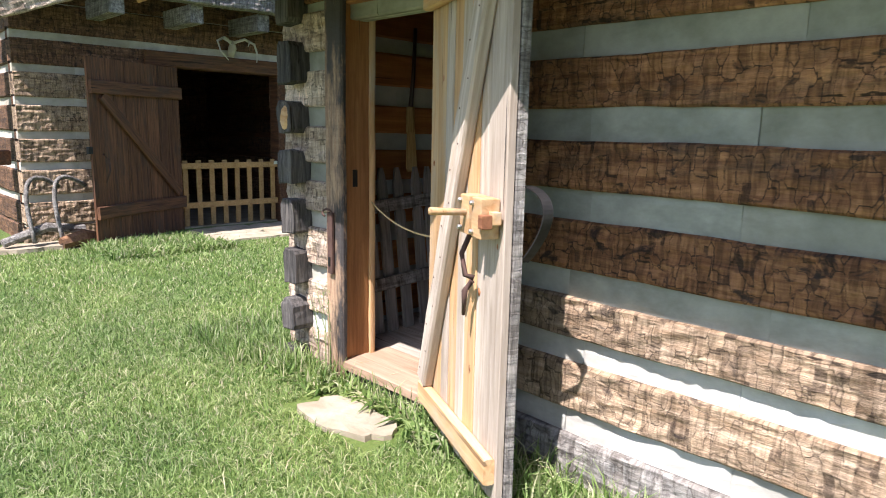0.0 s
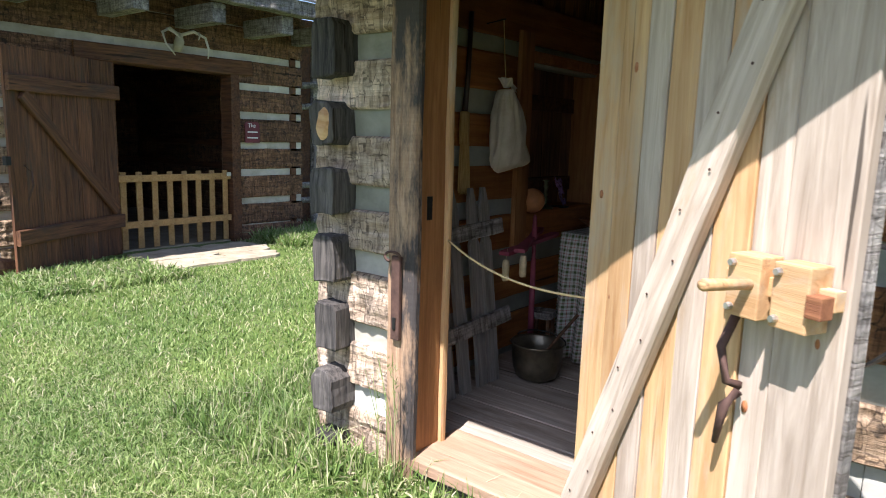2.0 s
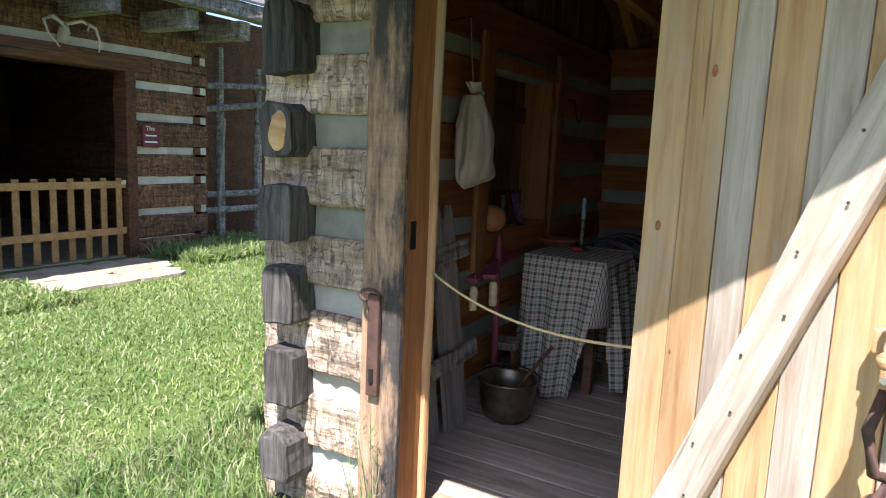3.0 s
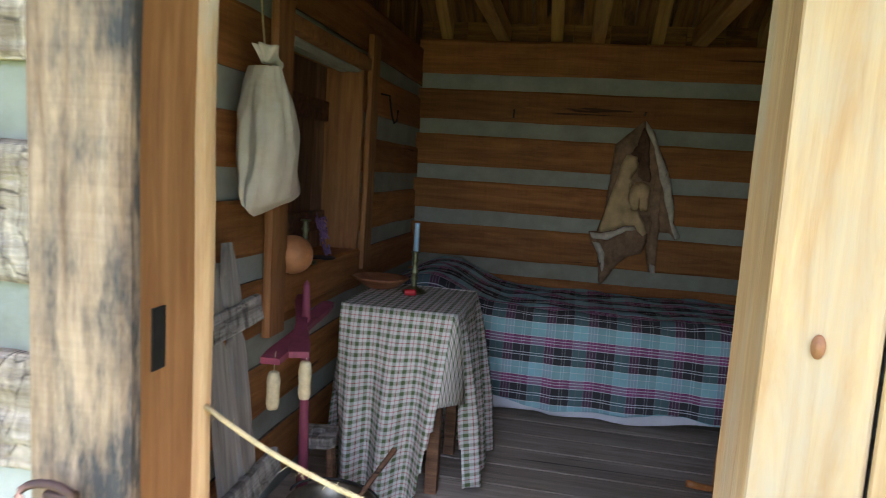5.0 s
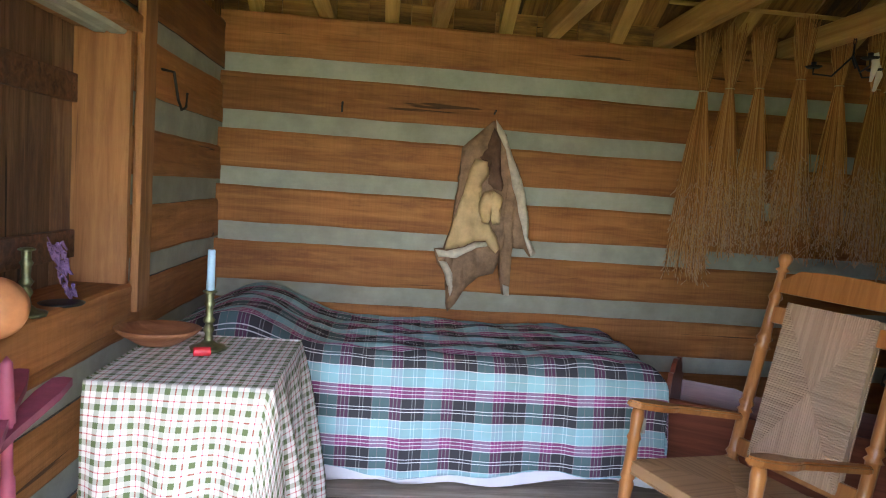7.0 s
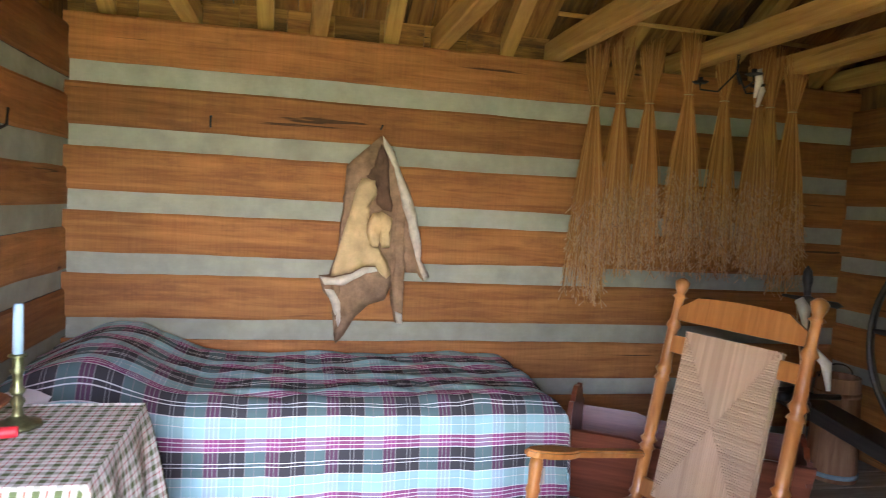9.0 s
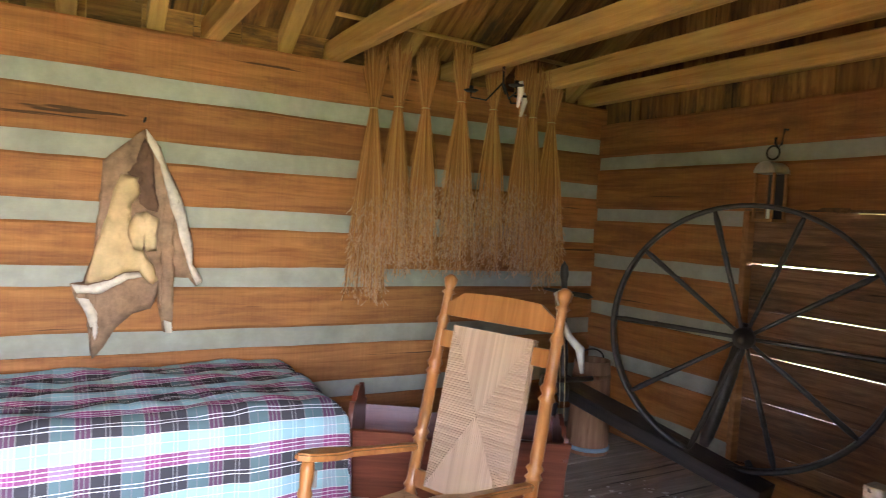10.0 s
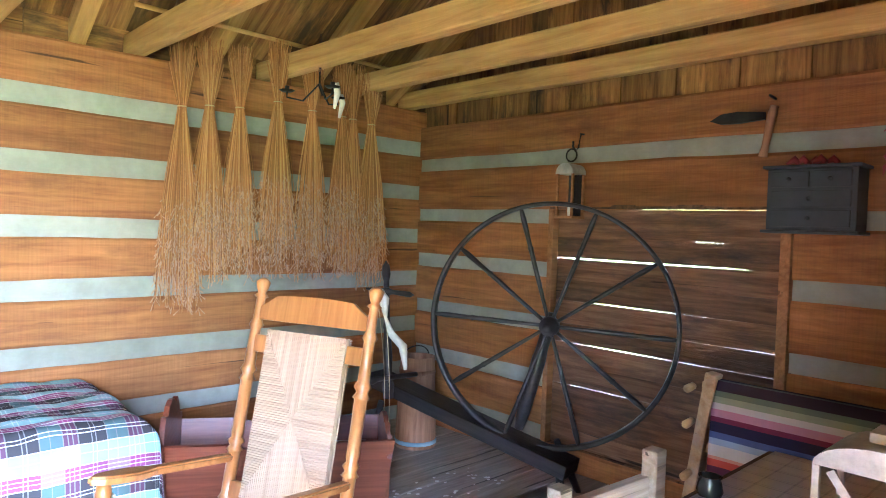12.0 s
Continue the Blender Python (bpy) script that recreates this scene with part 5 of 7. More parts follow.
def cord_material(name, dark, light):
    m, nt, b = nodes_of(name)
    geo = nt.nodes.new("ShaderNodeNewGeometry")
    nt.links.new(ramp(nt, geo.outputs["Random Per Island"], [(0.0, dark), (0.4, light), (0.8, light), (1.0, tuple(c * 1.1 for c in light))]), b.inputs["Base Color"])
    b.inputs["Roughness"].default_value = 0.8
    return m


CORD = cord_material("fibre_cord_pale", (0.36, 0.245, 0.16), (0.43, 0.30, 0.20))
CORD_DARK = cord_material("fibre_cord_dark", (0.25, 0.14, 0.06), (0.32, 0.185, 0.085))
rocking_chair()

# ---- cradle ----
cradle = thing("cradle", "dark cherry wooden cradle with scalloped ends and rockers", "cradle", pose(-0.62, 5.24, FLOOR, 0, 0, -32))
CL, CW = 0.48, 0.19
for sx, h in ((-1, 0.56), (1, 0.46)):
    bm = bmesh.new()
    slab(bm, [(-CW + 0.05, 0.07), (CW - 0.05, 0.07), (CW + 0.03, 0.40), (CW + 0.05, h - 0.16), (CW + 0.04, h - 0.13), (CW - 0.01, h - 0.12), (CW - 0.03, h - 0.06), (CW - 0.06, h - 0.02), (CW - 0.10, h - 0.03), (0.05, h - 0.0),
              (0, h + 0.01), (-0.05, h), (-CW + 0.10, h - 0.03), (-CW + 0.06, h - 0.02), (-CW + 0.03, h - 0.06), (-CW + 0.01, h - 0.12), (-CW - 0.04, h - 0.13), (-CW - 0.05, h - 0.16), (-CW - 0.03, 0.40)], 0.022)
    part("end_panel", bm, CHERRY, cradle).matrix_basis = pose(sx * CL, 0, 0, 0, sx * 6, 90)
for sy in (-1, 1):
    bm = bmesh.new()
    slab(bm, [(-CL + 0.015, 0), (CL - 0.015, 0), (CL + 0.02, 0.335), (CL * 0.55, 0.335), (CL * 0.4, 0.315), (-CL * 0.3, 0.315), (-CL * 0.45, 0.335), (-CL - 0.02, 0.335)], 0.018)
    part("side_panel", bm, CHERRY, cradle).matrix_basis = Matrix.Translation((0, sy * (CW - 0.055), 0.08)) @ pose(0, 0, 0, -sy * 12.5, 0, 0)
part("bottom", boxed((-CL + 0.02, -CW + 0.06, 0.08), (CL - 0.02, CW - 0.06, 0.098), 0.003), CHERRY, cradle)
for sx in (-1, 1):
    part("rocker", tube(bmesh.new(), arc(12, lambda s: (sx * (CL - 0.1), -0.27 + 0.54 * s, 0.018 + 0.30 * (s - 0.5) ** 2)), 0.017, 8), CHERRY, cradle, "", True)
    part("rocker_block", boxed((sx * (CL - 0.1) - 0.014, -0.1, 0.022), (sx * (CL - 0.1) + 0.014, 0.1, 0.082), 0.004), CHERRY, cradle)
bm = boxed((0.10, -CW + 0.05, 0.12), (CL - 0.05, CW - 0.05, 0.33), 0.03)
single("cradle_blanket", bm, WHITE_CLOTH, "folded pale bedding lying in the wooden cradle", "bedding", pose(-0.62, 5.24, FLOOR - 0.02, 0, 0, -32))

# ---- churn ----
churn = thing("churn", "staved wooden churn with a faded blue bottom hoop", "churn", pose(0.56, 5.63, FLOOR))
part("barrel", lathe(bmesh.new(), [(0, 0.01), (0.128, 0.0), (0.130, 0.02), (0.108, 0.56), (0.101, 0.56), (0.103, 0.50), (0, 0.50)], 24), BARREL, churn)
for z, r in ((0.035, 0.132), (0.47, 0.1145)):
    part("hoop", lathe(bmesh.new(), [(r - 0.003, z - 0.012), (r + 0.002, z - 0.012), (r, z + 0.012), (r - 0.004, z + 0.012)], 24), plain("hoop_blue", (0.20, 0.30, 0.38), 0.7) if z < 0.1 else BARREL, churn, "", True)
part("bail", tube(bmesh.new(), arc(14, lambda s: (0.11 * math.cos(math.pi * s), 0.02, 0.55 + 0.07 * math.sin(math.pi * s))), 0.004, 6), IRON, churn, "", True)

# ---- great wheel ----
wheel = thing("spinning_wheel", "tall black wooden walking spinning wheel with a sloping bench", "spinning wheel", pose(0.40, 4.50, FLOOR, 0, 0, -61.5))
HUB = Vector((0, 0, 0.905))
RIM = 0.598
bm = bmesh.new()
n = 72
prof = [(-0.013, -0.024), (0.006, -0.024), (0.009, 0.0), (0.006, 0.024), (-0.013, 0.024)]
rings = [[bm.verts.new(HUB + Vector(((RIM + a) * math.cos(2 * math.pi * k / n), b, (RIM + a) * math.sin(2 * math.pi * k / n)))) for a, b in prof] for k in range(n)]
for k in range(n):
    for q in range(5):
        bm.faces.new((rings[k][q], rings[k][(q + 1) % 5], rings[(k + 1) % n][(q + 1) % 5], rings[(k + 1) % n][q]))
part("rim", bm, EBONY, wheel, "", True)
part("hub", lathe(bmesh.new(), [(0, -0.10), (0.018, -0.098), (0.024, -0.08), (0.028, -0.05), (0.045, -0.04), (0.05, 0), (0.045, 0.04), (0.028, 0.05), (0.022, 0.09), (0, 0.095)], 18, Matrix.Translation(HUB) @ pose(0, 0, 0, 90, 0, 0)), EBONY, wheel, "", True)
for k in range(10):
    ang = radians(36 * k + 34)
    d = Vector((math.cos(ang), 0, math.sin(ang)))
    part("spoke", turned(bmesh.new(), HUB + d * 0.04, HUB + d * (RIM - 0.012), [(0, 0.009), (0.1, 0.009), (0.45, 0.012), (0.62, 0.012), (0.64, 0.015), (0.66, 0.011), (0.9, 0.014), (0.97, 0.011), (1, 0.009)], 10), EBONY, wheel, "", True)
part("wheel_post", turned(bmesh.new(), (-0.15, 0.09, 0.36), (0.0, 0.08, 0.96), [(0, 0.022), (0.08, 0.03), (0.2, 0.034), (0.6, 0.036), (0.7, 0.03), (0.9, 0.032), (1, 0.02)], 14), EBONY, wheel, "", True)
bench = boxed((-0.62, -0.085, -0.035), (0.62, 0.085, 0.035), 0.008)
part("bench", bench, EBONY, wheel).matrix_basis = Matrix.Translation((-0.44, 0.09, 0.375)) @ pose(0, 0, 0, 0, 12, -16)
for a, b in (((0.06, 0.0, 0.31), (0.12, -0.12, 0)), ((0.04, 0.13, 0.31), (0.14, 0.30, 0)), ((-0.9, 0.07, 0.42), (-0.99, 0.07, 0))):
    part("leg", turned(bmesh.new(), b, a, [(0, 0.016), (0.4, 0.022), (0.6, 0.02), (1, 0.016)], 10), EBONY, wheel, "", True)
part("spindle_post", turned(bmesh.new(), (-0.86, 0.07, 0.44), (-0.90, 0.07, 1.18), [(0, 0.026), (0.1, 0.034), (0.14, 0.02), (0.3, 0.026), (0.5, 0.018), (0.52, 0.026), (0.56, 0.016), (0.85, 0.016), (0.9, 0.024), (0.96, 0.02)], 12), EBONY, wheel, "", True)
part("spindle_head", turned(bmesh.new(), (-0.98, 0.0, 1.03), (-0.74, 0.1, 1.0), [(0, 0.006), (0.3, 0.012), (0.45, 0.022), (0.55, 0.012), (0.9, 0.016)], 10), EBONY, wheel, "", True)
part("tension_arm", turned(bmesh.new(), (-0.92, -0.08, 0.56), (-0.76, 0.22, 0.55), [(0, 0.02), (0.1, 0.026), (0.2, 0.014), (1, 0.014)], 10), EBONY, wheel, "", True)
bm = tube(bmesh.new(), [(-0.90, 0.0, 1.02), (-0.87, -0.01, 0.98), (-0.86, 0.0, 0.88), (-0.82, -0.01, 0.80), (-0.76, 0.0, 0.74), (-0.74, 0.0, 0.62)], [0.02, 0.03, 0.012, 0.018, 0.024, 0.01], 8)
for v in bm.verts:
    v.co += 0.006 * Vector(noise.noise_vector(v.co * 45))
part("wool", bm, WOOLWHITE, wheel, "hank of white wool", True)
for a, b in (((-0.90, -0.03, 1.0), (-0.84, -0.05, 0.12)), ((-0.88, 0.02, 0.98), (-0.80, -0.1, 0.01))):
    part("thread", tube(bmesh.new(), arc(10, lambda s: Vector(a).lerp(Vector(b), s) + Vector((0.03 * math.sin(s * 3.1), 0, 0))), 0.0022, 5), YARN, wheel)

bm = bmesh.new()
rng = random.Random(17)
for k in range(34):
    cx, cy = 0.22 + 0.30 * rng.uniform(-1, 1), 4.98 + 0.16 * rng.uniform(-1, 1)
    tuft = bmesh.ops.create_icosphere(bm, subdivisions=2, radius=rng.uniform(0.003, 0.011))["verts"]
    for v in tuft:
        v.co += 0.009 * Vector(noise.noise_vector(v.co * 60 + Vector((k, 0, 0))))
        v.co = Vector((cx + v.co.x * 1.3, cy + v.co.y, FLOOR + 0.006 + 0.35 * abs(v.co.z)))
single("wool_scraps", bm, WOOLWHITE, "small tufts of white wool fallen on the plank floor", "wool scraps", kind="stuff", smooth=True)

# ---- flax bundles on their pole ----
pole = single("drying_pole", tube(bmesh.new(), [(-1.1, 5.86, 2.52), (-0.2, 5.88, 2.52), (0.75, 5.86, 2.50)], 0.012, 8), JOIST, "thin wooden pole laid across the ceiling joists", "pole", smooth=True)


TUFT = plain("flax_seed_heads", (0.50, 0.32, 0.19), 0.9, 0, 0.3, 40, 0)


def flax(x, y, top, length, spread, seed):
    rng = random.Random(seed)
    b = thing("flax_bundle", "dried brown flax bundle hanging head down from the pole", "flax bundle", group="flax bundles drying")
    tie = top - 0.30
    bm = bmesh.new()
    heads = bmesh.new()
    for k in range(230):
        ang, r = rng.random() * 6.283, math.sqrt(rng.random())
        c_, s_ = math.cos(ang) * r, math.sin(ang) * r
        up = Vector((x + c_ * 0.075, y + s_ * 0.05, top + rng.uniform(-0.12, 0.05)))
        mid = Vector((x + c_ * 0.021, y + s_ * 0.02, tie))
        drop = length * rng.uniform(0.74, 1.03) - 0.30
        low = Vector((x + c_ * spread * 1.25 + 0.014 * rng.uniform(-1, 1), y + s_ * 0.06 - 0.02, tie - drop))
        bend = mid.lerp(low, 0.5) + Vector((c_ * 0.012, s_ * 0.01, 0))
        tube(bm, [up, mid, bend, low], [0.0014, 0.002, 0.002, 0.0014], 3)
        if k % 2 == 0:
            for q in range(10):
                p = bend.lerp(low, rng.uniform(0.25, 1.0))
                t_ = p + Vector((rng.uniform(-0.03, 0.03), rng.uniform(-0.02, 0.02), -rng.uniform(0.01, 0.05)))
                tube(heads, [p, t_], [0.0009, 0.0028], 3)
    tagged(part("straw", bm, FLAX, b), kind="stuff")
    tagged(part("seed_tuft", heads, TUFT, b), kind="stuff")
    part("tie", tube(bmesh.new(), arc(12, lambda s: (x + 0.023 * math.cos(6.283 * s), y + 0.022 * math.sin(6.283 * s), tie)), 0.003, 5), ROPE_M, b)


for k, (x, top, length, spread) in enumerate(((-0.85, 2.38, 1.32, 0.10), (-0.72, 2.40, 1.18, 0.085), (-0.54, 2.42, 1.18, 0.085), (-0.33, 2.48, 1.24, 0.095), (-0.09, 2.47, 1.25, 0.085), (0.10, 2.46, 1.22, 0.08), (0.20, 2.46, 1.24, 0.09), (0.32, 2.44, 1.28, 0.11))):
    flax(x, 5.90 - 0.03 * (k % 2), top, length, spread, 60 + k)

# ---- iron candle holder on a chain ----
light = thing("hanging_candle_holder", "black iron candle ring with white candles on a chain", "candle holder", pose(-0.245, 5.59, 0))
for k in range(7):
    z = 2.50 - 0.028 * k
    bm = tube(bmesh.new(), arc(10, lambda s: (0.009 * math.cos(6.283 * s) * (k % 2), 0.009 * math.cos(6.283 * s) * (1 - k % 2), z + 0.022 * math.sin(6.283 * s))), 0.0028, 5)
    part("chain_link", bm, RUST, light)
part("hook_rod", tube(bmesh.new(), [(0, 0, 2.32), (0, 0, 2.24), (0.02, 0, 2.20)], 0.005, 6), IRON, light)
for k in range(3):
    ang = radians(20 + 120 * k)
    tip = Vector((0.17 * math.cos(ang), 0.17 * math.sin(ang), 2.21))
    part("arm", tube(bmesh.new(), [(0, 0, 2.26), tip * 0.5 + Vector((0, 0, 1.06)), tip - Vector((0, 0, 0.03)), tip], 0.005, 6), IRON, light, "", True)
    part("drip_pan", lathe(bmesh.new(), [(0, 0), (0.03, 0.0), (0.042, 0.008), (0.03, 0.005), (0.012, 0.006), (0.012, 0.03), (0, 0.03)], 12, Matrix.Translation(tip)), IRON, light, "", True)
    if k != 1:
        bm = tube(bmesh.new(), [tip + Vector((0.02, 0, 0.03)), tip + Vector((0.03, 0.0, -0.02)), tip + Vector((0.02, 0.01, -0.10))], [0.014, 0.017, 0.008], 8)
        for v in bm.verts:
            v.co += 0.005 * Vector(noise.noise_vector(v.co * 60))
        part("drooping_candle", bm, CANDLE_WHITE, light, "white wax candle bent over by heat", True)

# ---- lantern on the end wall ----
lan = thing("lantern", "tin and wood candle lantern hanging from an iron hook", "lantern", pose(XR - 0.09, 4.745, -0.03))
for x in (-0.05, 0.05):
    for y in (-0.05, 0.05):
        part("corner_post", boxed((x - 0.006, y - 0.006, 1.635), (x + 0.006, y + 0.006, 1.87), 0.001), JAMB, lan)
part("base", boxed((-0.062, -0.062, 1.62), (0.062, 0.062, 1.636), 0.003), JAMB, lan)
bm = bmesh.new()
slab(bm, [(-0.058, 1.868)] + [(-0.058 * math.cos(math.pi * k / 12), 1.872 + 0.055 * math.sin(math.pi * k / 12)) for k in range(13)] + [(0.058, 1.868)], 0.124, pose(0, 0, 0, 0, 0, 90))
part("hood", bm, TIN, lan, "arched tin hood")
part("back_plate", boxed((0.045, -0.044, 1.637), (0.05, 0.044, 1.868), 0.001), IRON, lan)
part("ring", tube(bmesh.new(), arc(16, lambda s: (0, 0.035 * math.cos(6.283 * s), 1.975 + 0.035 * math.sin(6.283 * s))), 0.005, 6), IRON, lan, "", True)
part("stub", lathe(bmesh.new(), [(0, 1.637), (0.012, 1.637), (0.012, 1.70), (0, 1.702)], 10), CANDLE_WHITE, lan)
single("lantern_hook", tube(bmesh.new(), [(XR + 0.01, 4.73, 2.07), (XR - 0.03, 4.73, 2.07), (XR - 0.05, 4.73, 1.99), (XR - 0.075, 4.73, 1.97), (XR - 0.1, 4.73, 1.99), (XR - 0.1, 4.73, 2.02)], 0.006, 8), IRON, "forged iron hook in the top log", "hook", smooth=True)

# ---- spice chest ----
chest = thing("spice_chest", "small blue-grey painted spice chest with four drawers", "chest")
CX0, CX1, CY0, CY1, CZ0, CZ1 = 0.79, 0.952, 3.32, 3.665, 1.556, 1.815
part("carcass", boxed((CX0 + 0.012, CY0, CZ0), (CX1, CY1, CZ1), 0.003), CHESTBLUE, chest)
part("top_board", boxed((CX0 - 0.012, CY0 - 0.015, CZ1 + 0.001), (CX1, CY1 + 0.015, CZ1 + 0.014), 0.004), CHESTBLUE, chest)
part("base_board", boxed((CX0 - 0.012, CY0 - 0.015, CZ0 - 0.014), (CX1, CY1 + 0.015, CZ0 - 0.001), 0.004), CHESTBLUE, chest)
for y0, y1, z0, z1 in ((CY0 + 0.02, CY0 + 0.168, 1.735, 1.803), (CY0 + 0.178, CY1 - 0.02, 1.735, 1.803), (CY0 + 0.02, CY1 - 0.02, 1.652, 1.722), (CY0 + 0.02, CY1 - 0.02, 1.57, 1.64)):
    d = part("drawer", boxed((CX0 + 0.001, y0, z0), (CX0 + 0.011, y1, z1), 0.003), CHESTBLUE, chest)
    part("knob", lathe(bmesh.new(), [(0.004, 0), (0.004, 0.008), (0.009, 0.012), (0.009, 0.016), (0, 0.02)], 10, Matrix.Translation((CX0 + 0.001, (y0 + y1) / 2, (z0 + z1) / 2)) @ pose(0, 0, 0, 0, -90, 0)), CHESTBLUE, d, "", True)
fruit = thing("dried_fruit", "heap of dull red dried fruit on the spice chest", "dried fruit")
for k in range(5):
    rng = random.Random(k)
    p = Vector((0.87 + 0.03 * rng.uniform(-1, 1), 3.42 + 0.035 * k, CZ1 + 0.026))
    part("slice", tube(bmesh.new(), [p, p + Vector((0.01, 0.02, 0.02)), p + Vector((0, 0.05, 0.0))], [0.012, 0.018, 0.006], 8), PEPPER, fruit, "", True)

sickle = thing("hand_tool", "wooden-handled iron blade tool hanging on a nail", "tool")
bm = bmesh.new()
slab(bm, [(-0.13, 0.0), (-0.08, 0.028), (0.0, 0.034), (0.12, 0.02), (0.12, -0.012), (0.0, -0.02), (-0.08, -0.018)], 0.02)
part("blade", bm, IRON, sickle).matrix_basis = pose(XR - 0.045, 3.85, 2.065, 0, 0, -90)
part("handle", turned(bmesh.new(), (XR - 0.05, 3.69, 2.11), (XR - 0.05, 3.73, 1.885), [(0, 0.018), (0.2, 0.02), (0.8, 0.016), (1, 0.02)], 10), BARREL, sickle, "", True)
part("nail", tube(bmesh.new(), [(XR + 0.01, 3.705, 2.15), (XR - 0.07, 3.705, 2.155)], 0.006, 6), IRON, sickle)
pep = thing("pepper_string", "string of dried red peppers hanging on the end wall", "peppers")
rng = random.Random(3)
for k in range(16):
    p = Vector((XR - 0.06 + 0.03 * rng.uniform(-1, 1), 3.21 + 0.03 * rng.uniform(-1, 1), 2.12 - 0.022 * k))
    part("pepper", tube(bmesh.new(), [p, p + Vector((0.01, rng.uniform(-0.02, 0.02), -0.02)), p + Vector((rng.uniform(-0.02, 0), rng.uniform(-0.03, 0.03), -0.055))], [0.007, 0.009, 0.002], 7), PEPPER, pep, "", True)

# ---- rack with striped rug ----
rack = thing("rug_rack", "pegged pine rack leaning beside the end wall", "rack")
part("upright", boxed((-0.035, -0.025, 0), (0.035, 0.025, 0.80), 0.006), PINE, rack).matrix_basis = pose(0.55, 3.86, FLOOR, 8, 0, 0)
part("upright", boxed((-0.035, -0.025, 0), (0.035, 0.025, 0.76), 0.006), PINE, rack).matrix_basis = pose(0.60, 2.96, FLOOR, 0, 0, 0)
for z in (0.73, 0.47, 0.20):
    part("rail", boxed((0.55, 2.96, FLOOR + z - 0.02), (0.59, 3.80, FLOOR + z + 0.02), 0.006), PINE, rack)
for z in (0.73, 0.58, 0.36):
    part("peg", turned(bmesh.new(), (0.51, 3.80 + 0.02, FLOOR + z), (0.44, 3.81, FLOOR + z), [(0, 0.016), (1, 0.018)], 10), PINE, rack, "", True)


def rug_shape(a, b):
    y = 3.745 - 0.78 * a
    over = b * 0.80
    x = 0.545 - 0.006 - 0.05 * b + 0.015 * noise.noise((a * 5, b * 2, 0)) * b
    z = FLOOR + 0.765 - over * 0.97
    if b < 0.06:
        x += 0.04 * (1 - b / 0.06)
        z = FLOOR + 0.765 - 0.0 * b
    return (x, y, z), (a * 0.8, over * 0.9)


rug = thing("striped_rug", "woven rug striped in maroon, white, blue and black", "rug")
sheet("weave", 24, 40, rug_shape, RUG, rug, 0.008)

# ---- table by the front wall, with tin box and pot ----
t2 = thing("side_table", "plain table covered with a pale checked cloth", "table")
part("tabletop", boxed((-0.32, 2.66, 0.69), (0.42, 3.47, 0.715), 0.004), OLDBOARD, t2)
for x in (-0.27, 0.37):
    for y in (2.71, 3.42):
        part("leg", boxed((x - 0.025, y - 0.025, FLOOR), (x + 0.025, y + 0.025, 0.689), 0.004), OLDBOARD, t2)
sheet("cloth", 10, 12, lambda a, b: ((-0.33 + 0.74 * a, 2.655 + 0.79 * b, 0.72 + 0.002 * noise.noise((a * 7, b * 7, 3))), (a * 0.74, b * 0.79)), PINKCHECK, t2, 0.003, "pale pink checked cloth")
tin = thing("tin_oven", "dull galvanised tin box with an arched pierced top", "tin box", pose(-0.01, 2.985, 0.724, 0, 0, 90))
bm = bmesh.new()
n = 14
slab(bm, [(-0.17, 0.155)] + [(-0.17 * math.cos(math.pi * k / n), 0.155 + 0.075 * math.sin(math.pi * k / n)) for k in range(1, n)] + [(0.17, 0.155)], 0.26)
part("arched_top", bm, TIN, tin)
for x in (-0.16, 0.16):
    for y in (-0.12, 0.12):
        part("corner", boxed((x - 0.01, y - 0.01, 0), (x + 0.01, y + 0.01, 0.154), 0.002), TIN, tin)
for s in (-1, 1):
    part("brace", boxed((-0.012, -0.003, -0.09), (0.012, 0.003, 0.09), 0.001), TIN, tin).matrix_basis = Matrix.Translation((0.09 * s - 0.02, 0.135, 0.075)) @ pose(0, 0, 0, 0, 35 * s, 0)
part("floor_plate", boxed((-0.17, -0.13, 0), (0.17, 0.13, 0.006), 0.001), TIN, tin)
part("handle", boxed((-0.05, -0.06, 0.232), (0.05, 0.06, 0.262), 0.004), TIN, tin)
pot = lathe(bmesh.new(), [(0, 0), (0.032, 0), (0.04, 0.02), (0.034, 0.05), (0.03, 0.058), (0.036, 0.066), (0.03, 0.066), (0.026, 0.055), (0, 0.05)], 20)
single("pot", pot, POT, "small dark glazed pot beside the tin box", "pot", pose(-0.205, 3.415, 0.716), smooth=True)

# ---- bench end by the side table ----
settle = thing("bench", "rough pale wooden bench with square posts", "bench")
for x, y, h in ((-0.19, 3.61, 0.66), (-0.47, 3.78, 0.55)):
    part("post", boxed((x - 0.032, y - 0.028, FLOOR), (x + 0.032, y + 0.028, FLOOR + h), 0.006), PINE_GREY, settle)
part("rail", boxed((-0.16, -0.02, -0.035), (0.16, 0.02, 0.035), 0.006), PINE_GREY, settle).matrix_basis = pose(-0.33, 3.695, FLOOR + 0.50, 0, -16, -31)
part("plank", boxed((-0.2, -0.13, -0.018), (0.2, 0.13, 0.018), 0.005), PINE_GREY, settle).matrix_basis = pose(-0.30, 3.60, FLOOR + 0.38, 0, 0, -31)

# ---- barn ----
BX = -8.87
BO0, BO1 = 3.95, 5.44
BARN = [(-0.05, 0.23), (0.245, 0.515), (0.605, 0.895), (0.985, 1.255), (1.345, 1.645), (1.735, 2.015), (2.105, 2.385), (2.475, 2.80), (2.81, 3.1)]


